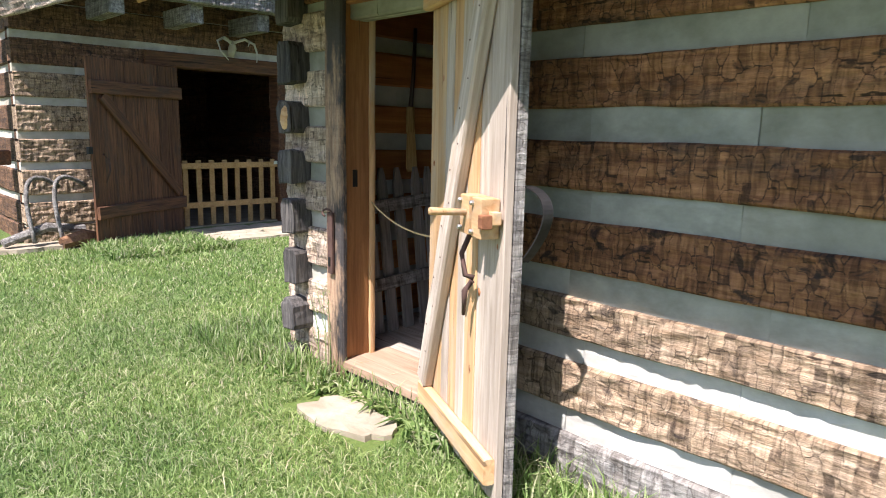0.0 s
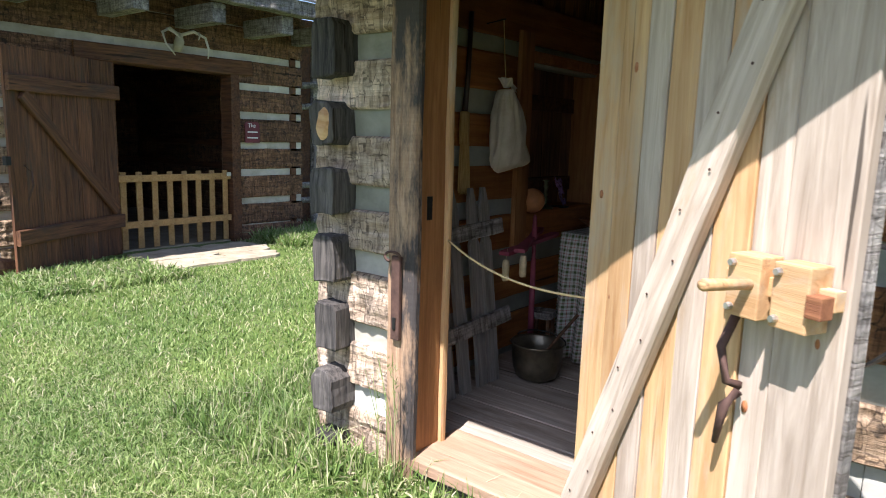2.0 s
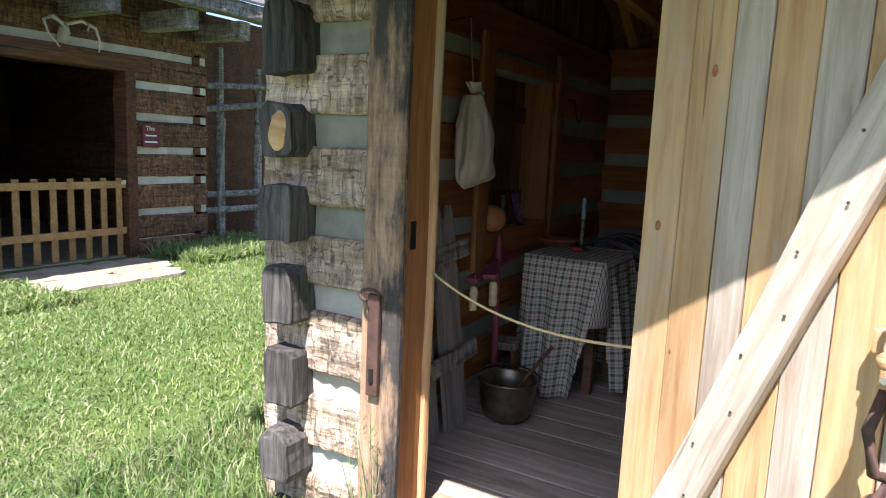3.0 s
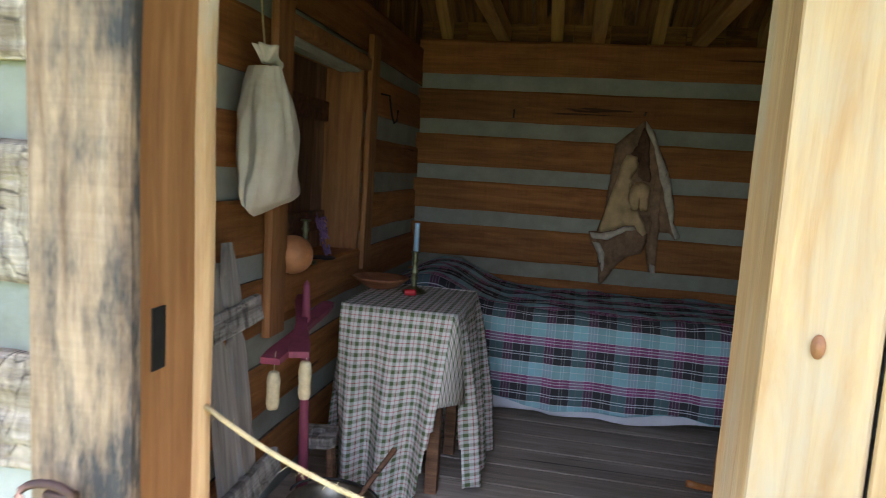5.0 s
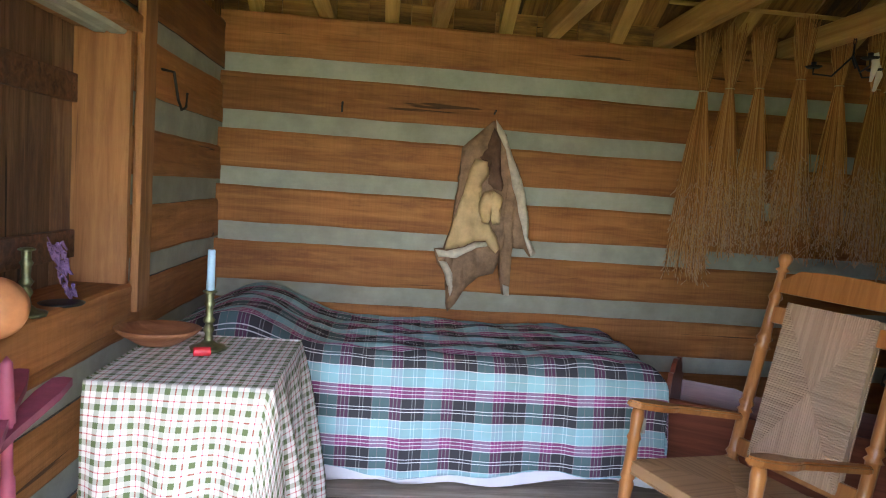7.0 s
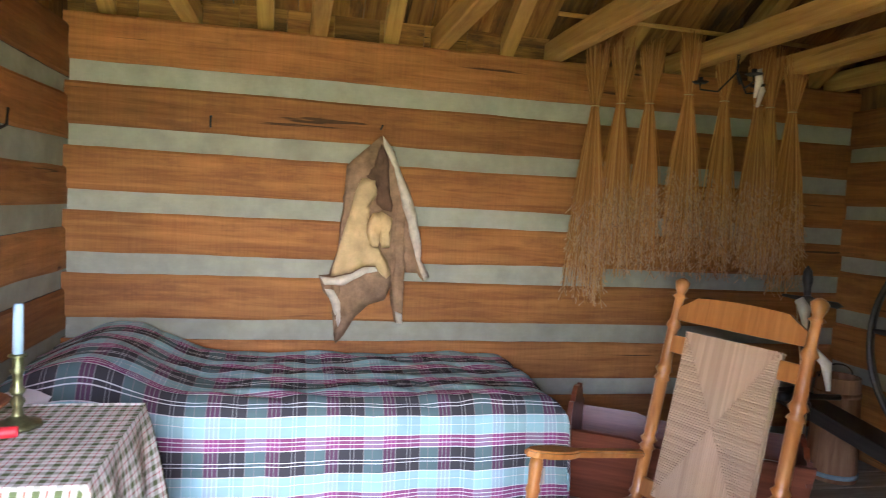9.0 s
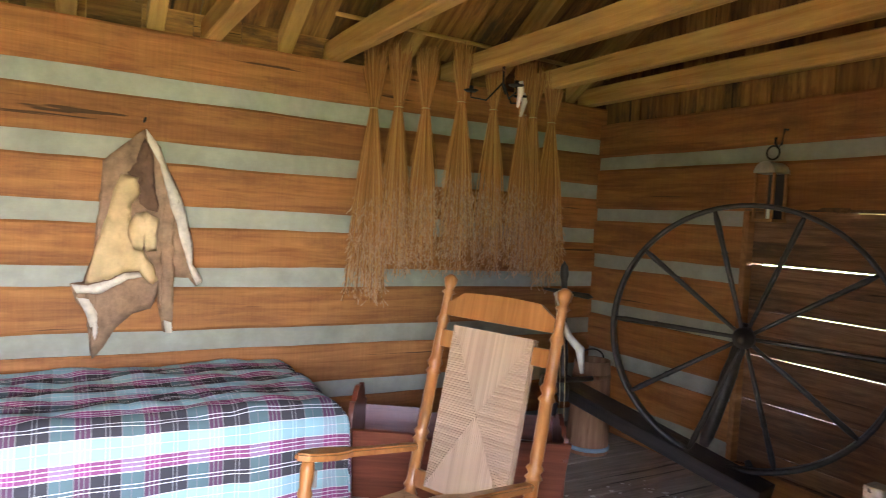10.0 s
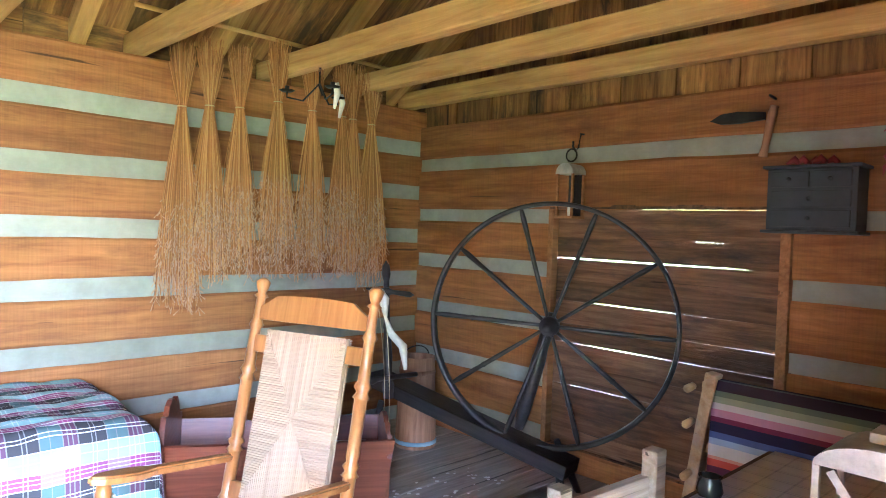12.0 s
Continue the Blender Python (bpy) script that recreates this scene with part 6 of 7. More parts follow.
def barn_runs(i, lo, hi):
    """Along +y: local x = y - 2.1."""
    if lo < 2.2 and hi > 0.05:
        return [(0, BO0 - 2.1), (BO1 - 2.1, 4.5)]
    return [(0, 4.5)]


# inner chinking takes the dark door-board colour for the barn's indoor shade
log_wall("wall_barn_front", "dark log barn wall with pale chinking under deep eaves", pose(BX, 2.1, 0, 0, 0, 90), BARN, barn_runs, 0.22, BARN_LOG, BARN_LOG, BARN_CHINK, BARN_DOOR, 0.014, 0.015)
for nm, m, n in (("wall_barn_left", pose(BX - 4.6, 2.1, 0, 0, 0, 0), 4.38), ("wall_barn_right", pose(BX, 6.6, 0, 0, 0, 180), 4.38), ("wall_barn_back", pose(BX - 4.6, 6.6, 0, 0, 0, -90), 4.5)):
    log_wall(nm, "dark log barn wall", m, BARN, lambda i, lo, hi, n=n: [(0, n)], 0.22, BARN_LOG, BARN_LOG, BARN_CHINK, BARN_DOOR, 0.008)
bf = thing("barn_door_frame", "rough dark timber frame round the barn doorway", "door frame", kind="structure")
part("post", boxed((BX - 0.2, BO1 - 0.01, 0.0), (BX + 0.035, BO1 + 0.12, 2.2), 0.01), BARN_DOOR, bf)
part("post", boxed((BX - 0.2, BO0 - 0.1, 0.0), (BX + 0.03, BO0 + 0.01, 2.2), 0.01), BARN_DOOR, bf)
part("lintel", timber(2.2, 0, 0.19, 0.26, 801, 0.012, 0.006), BARN_DOOR, bf).matrix_basis = pose(BX + 0.045, BO0 - 0.4, 2.19, 0, 0, 90)
single("barn_floor", boxed((BX - 4.4, 2.3, -0.02), (BX - 0.05, 6.4, 0.06), 0), STONE, "bare dirt and stone floor inside the barn", "floor", kind="structure")

# unseen ceiling, added so that no daylight enters through the open gables
single("ceiling_barn", boxed((BX - 4.55, 2.12, 3.1), (BX + 0.02, 6.58, 3.16), 0), BARN_DOOR, "added dark boards that keep daylight out of the barn", "ceiling", kind="structure")
broof = thing("barn_roof", "barn roof with grey shingles and deep log eaves", "roof", kind="structure")
rows = 16
for side in (0, 1):
    for r in range(rows):
        bm = bmesh.new()
        u0, u1 = r / rows, (r + 1) / rows
        rng = random.Random(r + side * 50)
        y = 1.2
        while y < 7.6:
            w = rng.uniform(0.1, 0.2)
            for a in ((u0 - 0.015 * rng.random(), u1),):
                x0 = BX + 0.95 - 3.1 * a[0] if side == 0 else BX - 5.55 + 3.1 * a[0]
                x1 = BX + 0.95 - 3.1 * a[1] if side == 0 else BX - 5.55 + 3.1 * a[1]
                z0, z1 = 3.06 + 2.1 * a[0], 3.06 + 2.1 * a[1]
                vs = [bm.verts.new(v) for v in ((x0, y, z0 + 0.05), (x0, y + w - 0.006, z0 + 0.05), (x1, y + w - 0.006, z1 + 0.025), (x1, y, z1 + 0.025), (x0, y, z0 + 0.02), (x0, y + w - 0.006, z0 + 0.02), (x1, y + w - 0.006, z1), (x1, y, z1))]
                for q in ((0, 1, 2, 3), (7, 6, 5, 4), (0, 4, 5, 1), (1, 5, 6, 2), (2, 6, 7, 3), (3, 7, 4, 0)):
                    bm.faces.new([vs[i] for i in q])
            y += w
        tagged(part("shingle_row", bm, SHINGLE, broof), kind="stuff")
part("eave_log", timber(5.2, 0, 0.18, 0.18, 805, 0.012, 0.014, 0.04), LOG_GREY, broof).matrix_basis = pose(BX + 0.95, 2.35, 2.885, 0, 0, 90)
part("rake_log", timber(1.5, 0, 0.24, 0.18, 807, 0.012, 0.014, 0.04), LOG_OUT_PALE, broof).matrix_basis = pose(BX + 0.97, 1.15, 2.19, 0, 0, 90) @ pose(0, 0, 0, 0, -21.4, 0)
for y in (2.1, 2.99, 3.91, 4.80, 5.74, 6.5):
    part("joist_end", boxed((BX - 0.1, y - 0.085, 2.665), (BX + 0.80, y + 0.085, 2.88), 0.012), LOG_GREY, broof)

# ---- barn door, standing open ----
bd = thing("barn_door", "open dark plank barn door with battens and a brace", "door", pose(BX + 0.05, 3.93, 0.06, 0, 0, -61.3))
x = 0.0
for k, w in enumerate((0.2, 0.17, 0.2, 0.16, 0.19, 0.18, 0.19, 0.18)):
    ob = part("board", plank_mesh("board", 2.12 + 0.03 * noise.noise((k, 7, 7)), w - 0.004, 0.03, 820 + k, BARN_DOOR, 0.004), None, bd)
    ob.matrix_basis = Matrix(((0, 1, 0, x), (0, 0, -1, 0), (1, 0, 0, 0), (0, 0, 0, 1)))
    x += w
for z in (0.30, 1.72):
    part("batten", timber(1.5, 0, 0.15, 0.045, 830 + z, 0.006, 0.004), BARN_DOOR, bd).matrix_basis = Matrix(((1, 0, 0, -0.04), (0, 1, 0, 0.002), (0, 0, 1, z), (0, 0, 0, 1)))
part("brace", timber(1.72, 0, 0.12, 0.04, 836, 0.006, 0.004), BARN_DOOR, bd).matrix_basis = Matrix.Translation((0.1, 0.002, 0.46)) @ pose(0, 0, 0, 0, -44, 0)
part("latch_strap", tube(bmesh.new(), [(1.36, 0.05, 1.05), (1.3, 0.07, 0.98), (1.28, 0.06, 0.86), (1.34, 0.05, 0.72)], 0.01, 6), RUST, bd, "", True)
part("edge_latch", boxed((1.47, -0.02, 1.05), (1.53, 0.02, 1.13), 0.005), IRON, bd)

# ---- gate ----
gate = thing("picket_gate", "low unpainted picket gate across the barn doorway", "gate")
for k in range(8):
    y = BO0 + 0.08 + k * 0.19
    part("picket", boxed((BX - 0.055, y - 0.036, 0.07), (BX - 0.035, y + 0.036, 0.975), 0.004), GATE, gate)
for z in (0.36, 0.90):
    part("rail", boxed((BX - 0.033, BO0 + 0.01, z - 0.04), (BX - 0.005, BO1 - 0.015, z + 0.04), 0.004), GATE, gate)
part("latch", boxed((BX - 0.0, BO1 - 0.08, 0.90), (BX + 0.01, BO1 - 0.02, 0.95), 0.002), TIN, gate)

# ---- antlers, sign ----
ant = thing("antlers", "pale deer antlers mounted above the barn doorway", "antlers")
part("skull_plate", tube(bmesh.new(), [(BX + 0.02, 4.72, 2.40), (BX + 0.06, 4.73, 2.50), (BX + 0.03, 4.75, 2.60)], [0.05, 0.06, 0.03], 8), BARN_CHINK, ant, "", True)
ANTLER = plain("antler_bone", (0.55, 0.52, 0.46), 0.6, 0, 0.15)
for s in (-1, 1):
    part("beam", tube(bmesh.new(), [(BX + 0.07, 4.73 + 0.02 * s, 2.58), (BX + 0.13, 4.73 + 0.15 * s, 2.63), (BX + 0.18, 4.73 + 0.27 * s, 2.57), (BX + 0.2, 4.73 + (0.24 if s < 0 else 0.3) * s, 2.44), (BX + 0.18, 4.73 + (0.12 if s < 0 else 0.3) * s, 2.33)], [0.02, 0.018, 0.016, 0.013, 0.006], 8), ANTLER, ant, "", True)
    part("tine", tube(bmesh.new(), [(BX + 0.15, 4.73 + 0.2 * s, 2.62), (BX + 0.24, 4.73 + 0.16 * s, 2.57), (BX + 0.28, 4.73 + 0.12 * s, 2.52)], [0.012, 0.01, 0.004], 6), ANTLER, ant, "", True)
sign = thing("sign", "small maroon sign with white lettering on the barn wall", "sign")
bm = bmesh.new()
slab(bm, [(-0.11, -0.14), (0.11, -0.14), (0.11, 0.10), (0.085, 0.135), (-0.085, 0.135), (-0.11, 0.10)], 0.018)
part("panel", bm, plain("sign_maroon", (0.13, 0.018, 0.028), 0.6, 0, 0.15), sign).matrix_basis = pose(BX + 0.03, 5.74, 1.475, 0, 0, 90)
LETTER = plain("lettering_white", (0.72, 0.70, 0.66), 0.7, 0, 0.05)
cu = bpy.data.curves.new("lettering", "FONT")
cu.body = "The"
cu.size = 0.075
cu.align_x = "CENTER"
cu.extrude = 0.001
tx = new("lettering", cu)
cu.materials.append(LETTER)
tx.parent = sign
tx.matrix_basis = pose(BX + 0.042, 5.73, 1.535, 90, 0, 90)
for z, w in ((1.475, 0.15), (1.40, 0.165)):
    part("lettering_bar", boxed((BX + 0.040, 5.74 - w / 2, z - 0.009), (BX + 0.0425, 5.74 + w / 2, z + 0.009), 0), LETTER, sign)

# ---- stones ----
def flat_stone(cx, cy, rx, ry, z, thick, seed, rot=0.0):
    bm = bmesh.new()
    n = 26
    tops, lows = [], []
    c0 = bm.verts.new((cx, cy, z))
    mids = []
    for k in range(n):
        ang = 2 * math.pi * k / n
        r = 1 + 0.42 * noise.noise((math.cos(ang) * 1.6, math.sin(ang) * 1.6, seed)) + 0.12 * noise.noise((math.cos(ang) * 5, math.sin(ang) * 5, seed))
        sq = 1 / max(abs(math.cos(ang)), abs(math.sin(ang))) ** 0.35
        lx, ly = rx * r * sq * math.cos(ang), ry * r * sq * math.sin(ang)
        px, py = cx + lx * math.cos(rot) - ly * math.sin(rot), cy + lx * math.sin(rot) + ly * math.cos(rot)
        mids.append(bm.verts.new((cx + (px - cx) * 0.6, cy + (py - cy) * 0.6, z + 0.008 * noise.noise((px * 5, py * 5, seed)))))
        tops.append(bm.verts.new((cx + (px - cx) * 0.96, cy + (py - cy) * 0.96, z - 0.004 + 0.006 * noise.noise((px * 6, py * 6, seed + 1)))))
        lows.append(bm.verts.new((px, py, z - thick)))
    for k in range(n):
        j = (k + 1) % n
        bm.faces.new((c0, mids[k], mids[j]))
        bm.faces.new((mids[k], tops[k], tops[j], mids[j]))
        bm.faces.new((tops[k], lows[k], lows[j], tops[j]))
    return bm


single("stepping_stone", flat_stone(-2.50, 2.05, 0.31, 0.145, 0.062, 0.12, 5.0, 0.12), STONE, "pale flat limestone stepping stone in the grass", "stone")
for k, (cx, cy, rx, ry) in enumerate(((-8.42, 4.38, 0.36, 0.48), (-8.36, 5.12, 0.36, 0.40), (-7.82, 4.25, 0.26, 0.50), (-7.80, 5.0, 0.24, 0.36))):
    single("paving_stone", flat_stone(cx, cy, rx, ry, 0.062, 0.09, 11.0 + k), STONE, "large worn pale paving stone before the barn", "stone", group="barn paving")
for k, (cx, cy, rx, ry) in enumerate(((-8.45, 2.05, 0.22, 0.4), (-8.25, 1.35, 0.25, 0.35), (-8.5, 2.75, 0.2, 0.3))):
    single("foundation_stone", flat_stone(cx, cy, rx, ry, 0.085, 0.12, 31.0 + k), STONE, "low pale stone beside the barn wall", "stone", group="stones along the barn")

# ---- plow by the barn ----
plow = thing("plow", "old wooden plow with bent grey handles against the barn", "plow")
for dy in (0.0, 0.28):
    part("handle", tube(bmesh.new(), arc(14, lambda s: (BX + 0.55 - 0.25 * s, 2.05 + dy + 0.55 * s - 0.3 * math.sin(s * 2.4), 0.12 + 0.68 * math.sin(s * 2.2) + 0.05 * s)), 0.025, 8), LOG_GREY, plow, "", True)
part("beam", tube(bmesh.new(), [(BX + 0.5, 1.75, 0.14), (BX + 0.45, 2.2, 0.28), (BX + 0.4, 2.6, 0.22)], [0.05, 0.055, 0.05], 8), LOG_GREY, plow)
part("share", tube(bmesh.new(), [(BX + 0.6, 2.3, 0.1), (BX + 0.55, 2.55, 0.14), (BX + 0.5, 2.8, 0.1)], [0.07, 0.1, 0.06], 8), OLDBOARD, plow)

# ---- fence beyond the barn ----
fence = thing("fence", "weathered grey rail fence beside the barn corner", "fence")
for y, h in ((7.05, 2.7), (7.75, 2.5)):
    part("post", tube(bmesh.new(), [(-9.15, y, -0.02), (-9.17, y + 0.02, h * 0.5), (-9.15, y, h)], [0.07, 0.06, 0.05], 8), LOG_GREY, fence)
for z, dz in ((0.72, 0.0), (0.5, 0.0), (1.92, 0.1), (2.2, 0.06)):
    part("rail", tube(bmesh.new(), [(-9.05, 6.5, z - dz), (-9.06, 7.2, z), (-9.06, 8.0, z + dz)], 0.045, 8), LOG_GREY, fence)
part("leaning_pole", tube(bmesh.new(), [(-8.95, 6.85, 0.45), (-9.0, 7.0, 1.75)], 0.022, 8), PICKET, fence)
part("stake", tube(bmesh.new(), [(-8.98, 6.62, 0.0), (-8.99, 6.63, 0.85)], 0.02, 8), PICKET, fence)
dark = thing("shed_post", "dark upright post and rail beside the barn corner", "post")
part("post", boxed((BX - 0.35, 1.62, -0.02), (BX - 0.15, 1.84, 2.9), 0.02), BARN_DOOR, dark)
part("rail", boxed((BX - 0.3, 0.4, 0.95), (BX - 0.2, 2.05, 1.12), 0.02), BARN_DOOR, dark)
single("shed_wall", boxed((BX - 0.9, 6.8, 0.0), (BX - 0.75, 9.5, 3.2), 0.01), BARN_DOOR, "dark plank shed wall behind the fence", "wall", kind="structure")

# ---- weathered post hardware ----
hasp = thing("hasp", "rusty iron hasp bar on the door post", "hasp")
part("bar", boxed((-3.02, 2.312, 0.655), (-2.975, 2.332, 1.0), 0.005), RUST, hasp)
part("pin", tube(bmesh.new(), arc(10, lambda s: (-3.005 + 0.035 * math.cos(4.6 * s), 2.31 - 0.02 * s, 1.0 + 0.018 * math.sin(4.6 * s))), 0.006, 6), RUST, hasp, "", True)
# shaded opening of the slot, shown by a dark block on the bar
part("slot", boxed((-3.005, 2.306, 0.70), (-2.99, 2.314, 0.75), 0.002), IRON, hasp)

# ---- cabin door, standing open ----
door = thing("cabin_door", "open plank cabin door with a diagonal brace and wooden bolt", "door", pose(-2.16, 2.285, 0.115, 0, 0, -25.2))
x = 0.0
DB = ((0.105, PINE), (0.10, PINE), (0.085, PINE_GREY), (0.10, PINE), (0.09, PINE_GREY), (0.11, PINE), (0.085, PINE_GREY), (0.165, PINE_GREY))
for k, (w, mt) in enumerate(DB):
    ob = part("board", plank_mesh("board", 1.97, w - 0.003, 0.028, 900 + k, mt, 0.002), None, door)
    ob.matrix_basis = Matrix(((0, -1, 0, x + w - 0.003), (0, 0, -1, 0.028 + (0.004 if k % 3 == 0 else 0)), (1, 0, 0, 0), (0, 0, 0, 1)))
    x += w
for k in range(5):
    ob = part("outer_board", plank_mesh("outer_board", 1.98, 0.165, 0.034, 920 + k, LOG_GREY, 0.004), None, door)
    ob.matrix_basis = Matrix(((0, -1, 0, 0.168 * (k + 1)), (0, 0, -1, 0.068), (1, 0, 0, -0.005), (0, 0, 0, 1)))
for z in (0.075, 1.85):
    part("batten", timber(0.82, 0, 0.10, 0.042, 930 + z, 0.004, 0.002), PINE, door).matrix_basis = Matrix.Translation((0.005, -0.044, z))
part("brace", timber(1.80, 0, 0.098, 0.05, 934, 0.005, 0.003), PINE_GREY, door).matrix_basis = Matrix.Translation((0.105, -0.052, 0.178)) @ pose(0, 0, 0, 0, -69, 0)
bz = 1.055
part("bolt", boxed((0.57, -0.045, bz - 0.022), (0.835, -0.012, bz + 0.022), 0.003), PINE, door, "sliding wooden bolt")
for x0 in (0.60, 0.715):
    kp = part("keeper", boxed((x0, -0.075, bz - 0.075), (x0 + 0.085, -0.004, bz + 0.065), 0.004), PINE, door, "pale pine keeper block")
    for z in (bz - 0.055, bz + 0.045):
        part("screw", lathe(bmesh.new(), [(0, 0.016), (0.007, 0.016), (0.009, 0.01), (0.009, 0.002), (0, 0)], 8, Matrix.Translation((x0 + 0.015, -0.073, z)) @ pose(0, 0, 0, 90, 0, 0)), TIN, kp)
part("bolt_end", boxed((0.80, -0.085, bz - 0.035), (0.835, -0.046, bz + 0.012), 0.003), wood("bolt_end_brown", (0.16, 0.06, 0.03), (0.3, 0.13, 0.06)), door)
part("bolt_handle", turned(bmesh.new(), (0.66, -0.06, bz + 0.002), (0.655, -0.215, bz + 0.01), [(0, 0.012), (0.95, 0.014), (0.99, 0.011)], 12), PINE, door, "round wooden peg handle", True)
part("loop_iron", tube(bmesh.new(), [(0.60, -0.03, bz - 0.08), (0.59, -0.06, bz - 0.16), (0.605, -0.05, bz - 0.24), (0.62, -0.02, bz - 0.25)], 0.011, 6), RUST, door, "", True)
part("latch_iron", tube(bmesh.new(), [(0.625, -0.03, bz - 0.26), (0.605, -0.05, bz - 0.30), (0.585, -0.045, bz - 0.40)], [0.012, 0.013, 0.007], 6), RUST, door, "", True)
bm = bmesh.new()
pts = arc(18, lambda s: Vector((0.82 + 0.125 * math.sin(math.pi * s) ** 0.8, 0.085 + 0.02 * math.sin(math.pi * s), 1.165 + 0.02 * math.sin(s * 3) - 0.27 * s ** 1.4)))
vs = [[bm.verts.new(p + Vector((0, d, 0))) for d in (-0.018, 0.018)] for p in pts]
for a, b2 in zip(vs, vs[1:]):
    bm.faces.new((a[0], b2[0], b2[1], a[1]))
ob = part("pull_strap", bm, IRON, door, "bent dark strap handle on the outer side")
md = ob.modifiers.new("thickness", "SOLIDIFY")
md.thickness = 0.006
rng = random.Random(5)
for k in range(14):
    s = (k + 0.5) / 14
    c_, s_ = math.cos(radians(69)), math.sin(radians(69))
    px = 0.105 + 1.75 * s * c_ - (0.03 if k % 2 else 0.068) * s_
    pz = 0.178 + 1.75 * s * s_ + (0.03 if k % 2 else 0.068) * c_
    part("nail_head", lathe(bmesh.new(), [(0, 0.002), (0.003, 0.0015), (0.0038, 0), (0, -0.002)], 8, Matrix.Translation((px, -0.0545, pz)) @ pose(0, 0, 0, 90, 0, 0)), RUST, door)
for kx, kz, r in ((0.165, 1.56, 0.017), (0.12, 0.9, 0.008), (0.55, 0.42, 0.012), (0.62, 0.75, 0.01), (0.78, 0.95, 0.014), (0.05, 1.2, 0.008)):
    bm = lathe(bmesh.new(), [(0, 0.0045), (r * 0.5, 0.0045), (r * 0.6, 0.003), (r, 0.0035), (r * 1.02, 0)], 14, Matrix.Translation((kx, 0.004, kz)) @ pose(0, 0, 0, 90, 0, 0) @ Matrix.Diagonal((0.8, 1.5, 1, 1)))
    part("knot", bm, BOWLWOOD, door, "", True)

# ---- grass ----
def blades(name, label, pts, heights, widths, lean, seed, kind_label="grass"):
    """Bent grass blades of two pieces each, rooted at pts."""
    rg = np.random.RandomState(seed)
    n = len(pts)
    ang = rg.rand(n) * 2 * np.pi
    side = np.stack([np.cos(ang), np.sin(ang), np.zeros(n)], 1)
    dirn = rg.rand(n) * 2 * np.pi
    fall = np.stack([np.cos(dirn), np.sin(dirn), np.zeros(n)], 1) * (lean * rg.rand(n))[:, None]
    h = heights[:, None]
    up = np.array([0, 0, 1.0])
    w = widths[:, None]
    v = np.empty((n, 5, 3))
    v[:, 0] = pts - side * w
    v[:, 1] = pts + side * w
    mid = pts + up * h * 0.6 + fall * h * 0.45
    v[:, 2] = mid + side * w * 0.8
    v[:, 3] = mid - side * w * 0.8
    v[:, 4] = pts + up * h * (1.0 - 0.35 * np.linalg.norm(fall, axis=1)[:, None]) + fall * h * 1.25
    base = np.arange(n)[:, None] * 5
    loops = np.concatenate([base + np.array([[0, 1, 2, 3]]), base + np.array([[3, 2, 4]])], 1).ravel()
    me = bpy.data.meshes.new(name)
    me.vertices.add(n * 5)
    me.vertices.foreach_set("co", v.ravel())
    me.loops.add(n * 7)
    me.loops.foreach_set("vertex_index", loops.astype(np.int32))
    me.polygons.add(n * 2)
    starts = (np.arange(n)[:, None] * 7 + np.array([[0, 4]])).ravel()
    me.polygons.foreach_set("loop_start", starts.astype(np.int32))
    me.update(calc_edges=True)
    me.validate()
    return single(name, me, BLADE, label, kind_label, kind="stuff")


def scatter(n, x0, x1, y0, y1, seed, fade=0.0):
    """Roots of blades over a stretch of lawn, thinning out over fade metres at its open sides."""
    rg = np.random.RandomState(seed)
    x = x0 + (x1 - x0) * rg.rand(n)
    y = y0 + (y1 - y0) * rg.rand(n)
    ok = ~((x > -3.46) & (y > 2.33)) & ~((x > -3.64) & (y > 2.48)) & ~((x < BX + 0.02) & (y > 2.05) & (y < 6.65))
    ok &= ~((np.abs(x + 2.50) < 0.36) & (np.abs(y - 2.06) < 0.16))
    ok &= ~((x < -7.55) & (y > 3.75) & (y < 5.45) & (rg.rand(n) > 0.03))
    ok &= ~((x < -8.2) & (y > 1.1) & (y < 2.9) & (rg.rand(n) > 0.1))
    if fade:
        ok &= rg.rand(n) < np.minimum(np.minimum(x - x0, x1 - x), y - y0) / fade
    x, y = x[ok], y[ok]
    z = np.array([ground_height(a, c) for a, c in zip(x, y)]) - 0.004
    return np.stack([x, y, z], 1)


rg = np.random.RandomState(1)
p = scatter(290000, -6.4, 1.6, -1.2, 2.4, 21, 1.0)
blades("lawn_grass", "short mown green lawn grass", p, 0.022 + 0.045 * rg.rand(len(p)) ** 2.0, 0.0016 + 0.0016 * rg.rand(len(p)), 1.7, 31)
p = scatter(140000, -10.0, -2.9, -0.9, 8.0, 22, 1.0)
blades("lawn_grass", "short mown green lawn grass by the barn", p, 0.025 + 0.04 * rg.rand(len(p)) ** 1.8, 0.003 + 0.0025 * rg.rand(len(p)), 1.4, 32)
p = scatter(26000, -3.75, 0.6, 1.95, 2.42, 23)
keep = (p[:, 1] > 2.05 + 0.2 * rg.rand(len(p))) | (p[:, 0] > -1.6)
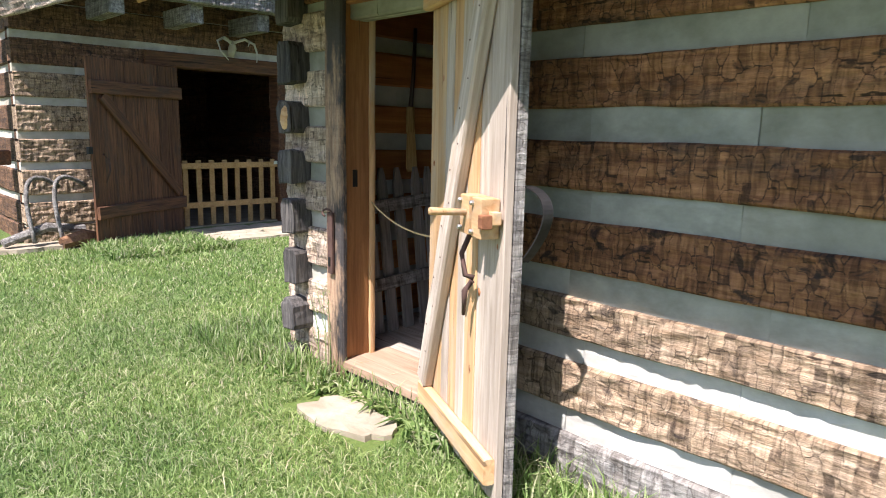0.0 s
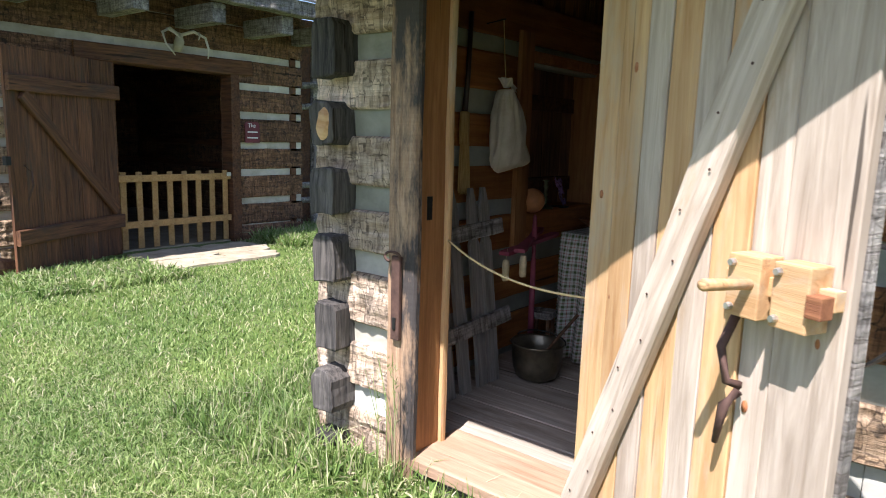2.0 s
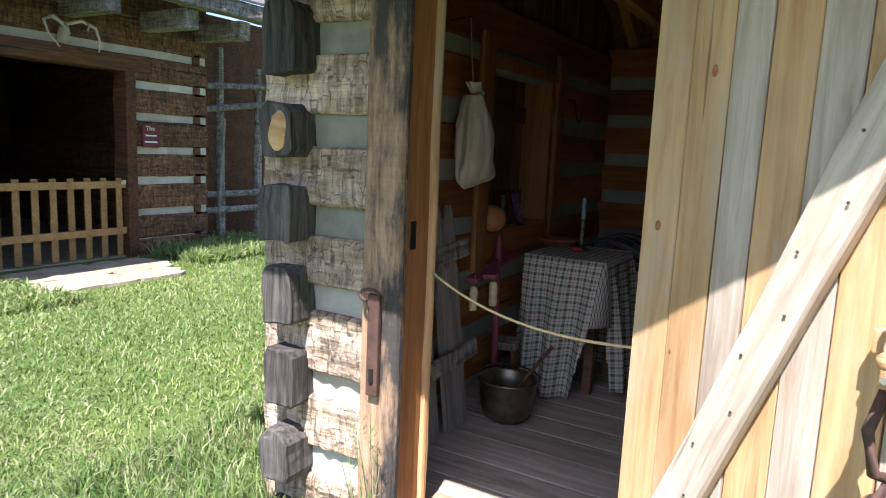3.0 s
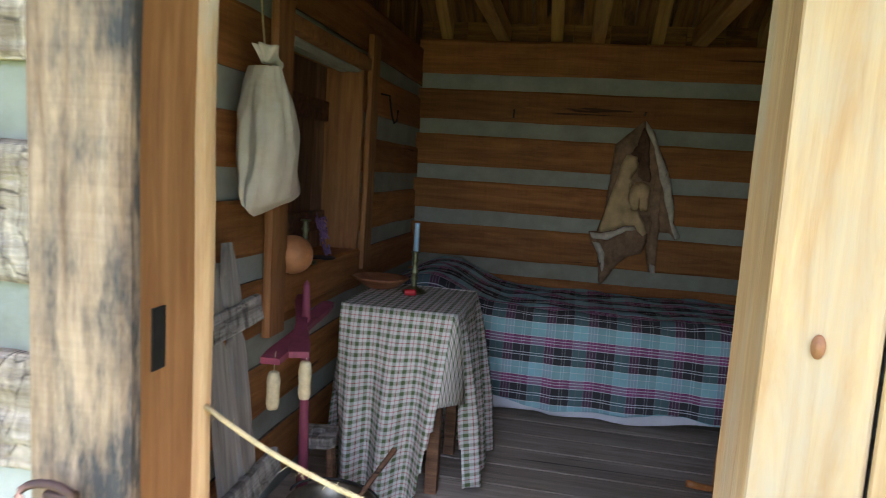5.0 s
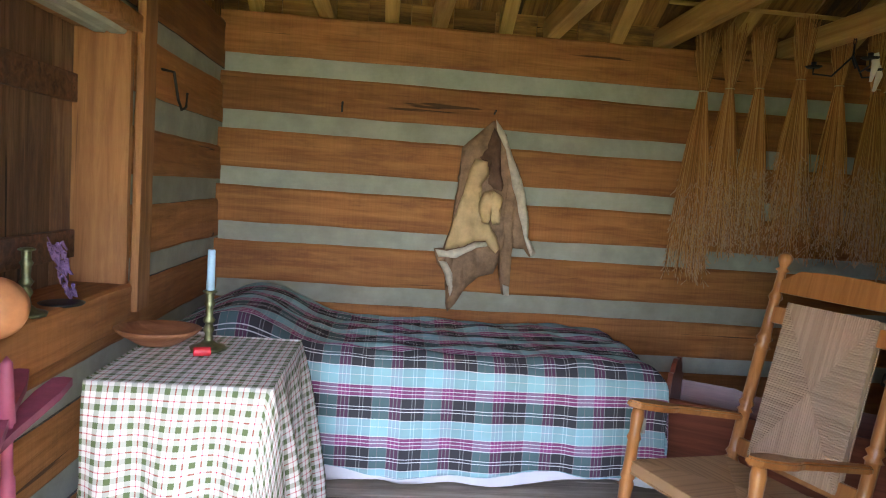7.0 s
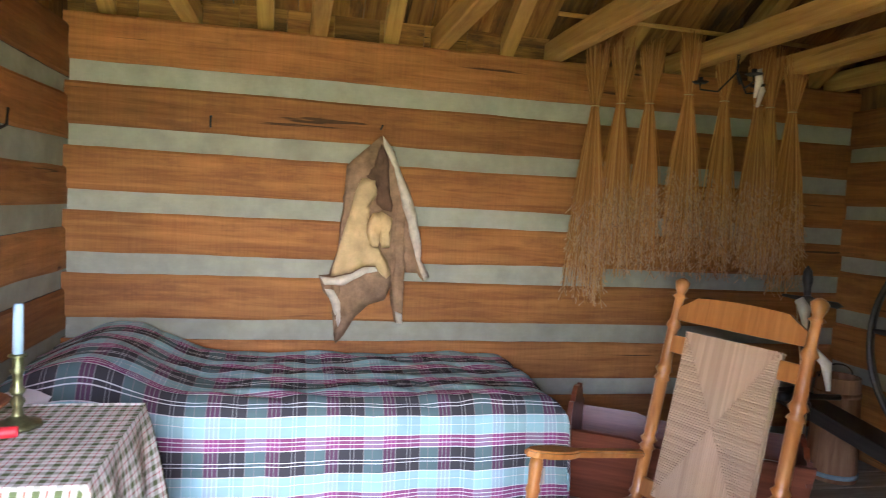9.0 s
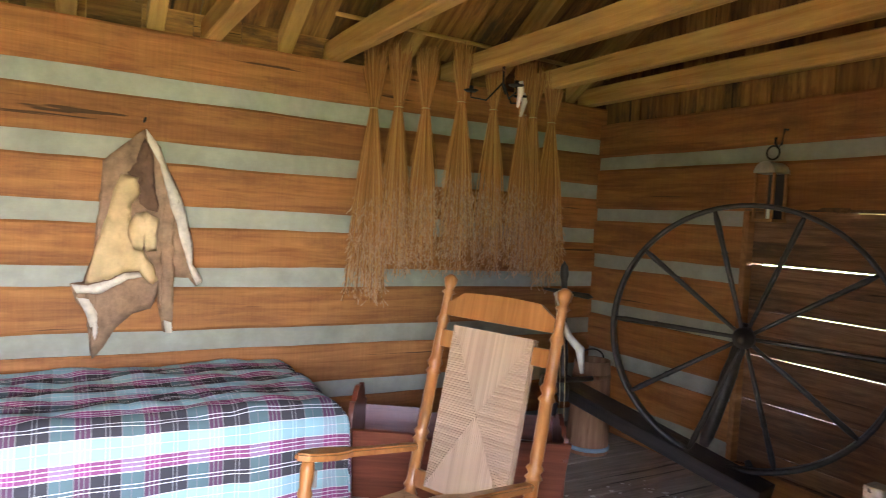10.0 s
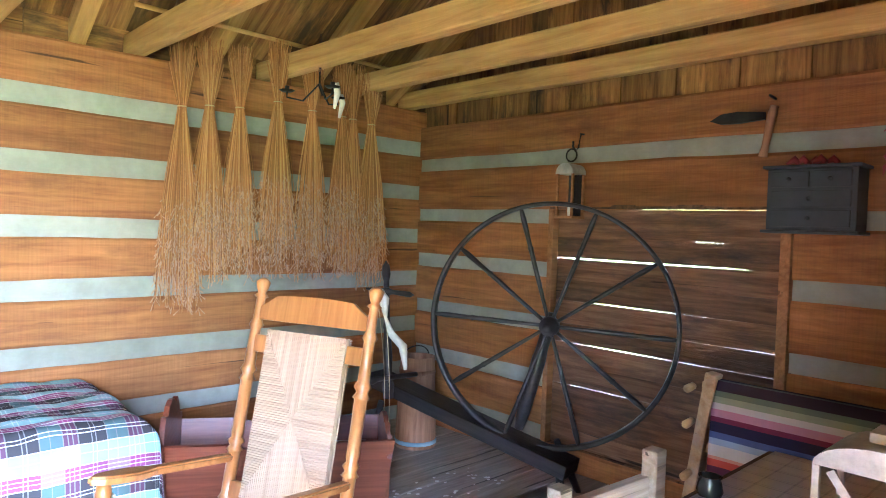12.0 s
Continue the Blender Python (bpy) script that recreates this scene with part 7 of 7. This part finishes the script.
keep &= rg.rand(len(p)) < np.where(p[:, 0] < -2.9, 0.6, np.where((p[:, 0] > -2.2), 0.35, 0.22))
p = p[keep]
blades("tall_grass", "uncut longer grass along the cabin sill", p, 0.06 + 0.17 * rg.rand(len(p)) ** 2.2, 0.0025 + 0.0025 * rg.rand(len(p)), 0.9, 33)
p = scatter(9000, -4.3, -3.55, 2.0, 3.4, 24)
blades("tall_grass", "uncut longer grass at the cabin corner", p, 0.06 + 0.12 * rg.rand(len(p)) ** 2, 0.0025 + 0.002 * rg.rand(len(p)), 0.9, 34)
p = scatter(7000, -9.2, -7.9, 5.7, 7.4, 25)
blades("weeds", "leafy green weeds at the barn corner", p, 0.06 + 0.16 * rg.rand(len(p)), 0.006 + 0.006 * rg.rand(len(p)), 1.3, 35, "weeds")
p = scatter(5000, -8.3, -7.2, 2.5, 3.9, 26)
blades("weeds", "leafy green weeds under the barn door", p, 0.05 + 0.1 * rg.rand(len(p)), 0.005 + 0.005 * rg.rand(len(p)), 1.3, 36, "weeds")
rg2 = np.random.RandomState(6)
p = scatter(2600, -3.5, -1.9, 2.12, 2.36, 27)
blades("broadleaf_weeds", "broad-leaved weeds growing against the cabin sill", p, 0.03 + 0.07 * rg2.rand(len(p)), 0.008 + 0.009 * rg2.rand(len(p)), 1.6, 37, "weeds")
bm = bmesh.new()
rng = random.Random(2)
for k in range(9):
    x, h = -3.0 + 0.06 * rng.uniform(-1, 1), rng.uniform(0.35, 0.62)
    y = 2.27 + 0.03 * rng.uniform(-1, 1)
    tube(bm, [(x, y, 0.0), (x + 0.01, y - 0.01, h * 0.6), (x + rng.uniform(-0.05, 0.06), y - 0.03, h)], [0.0025, 0.002, 0.001], 4)
    for q in range(5):
        z = h * rng.uniform(0.8, 1.0)
        tube(bm, [(x + 0.02, y - 0.02, z), (x + 0.02 + rng.uniform(-0.025, 0.025), y - 0.02, z + 0.02)], [0.002, 0.0005], 3)
single("seed_stalks", bm, BLADE, "thin grass seed stalks in front of the door post", "grass", kind="stuff")
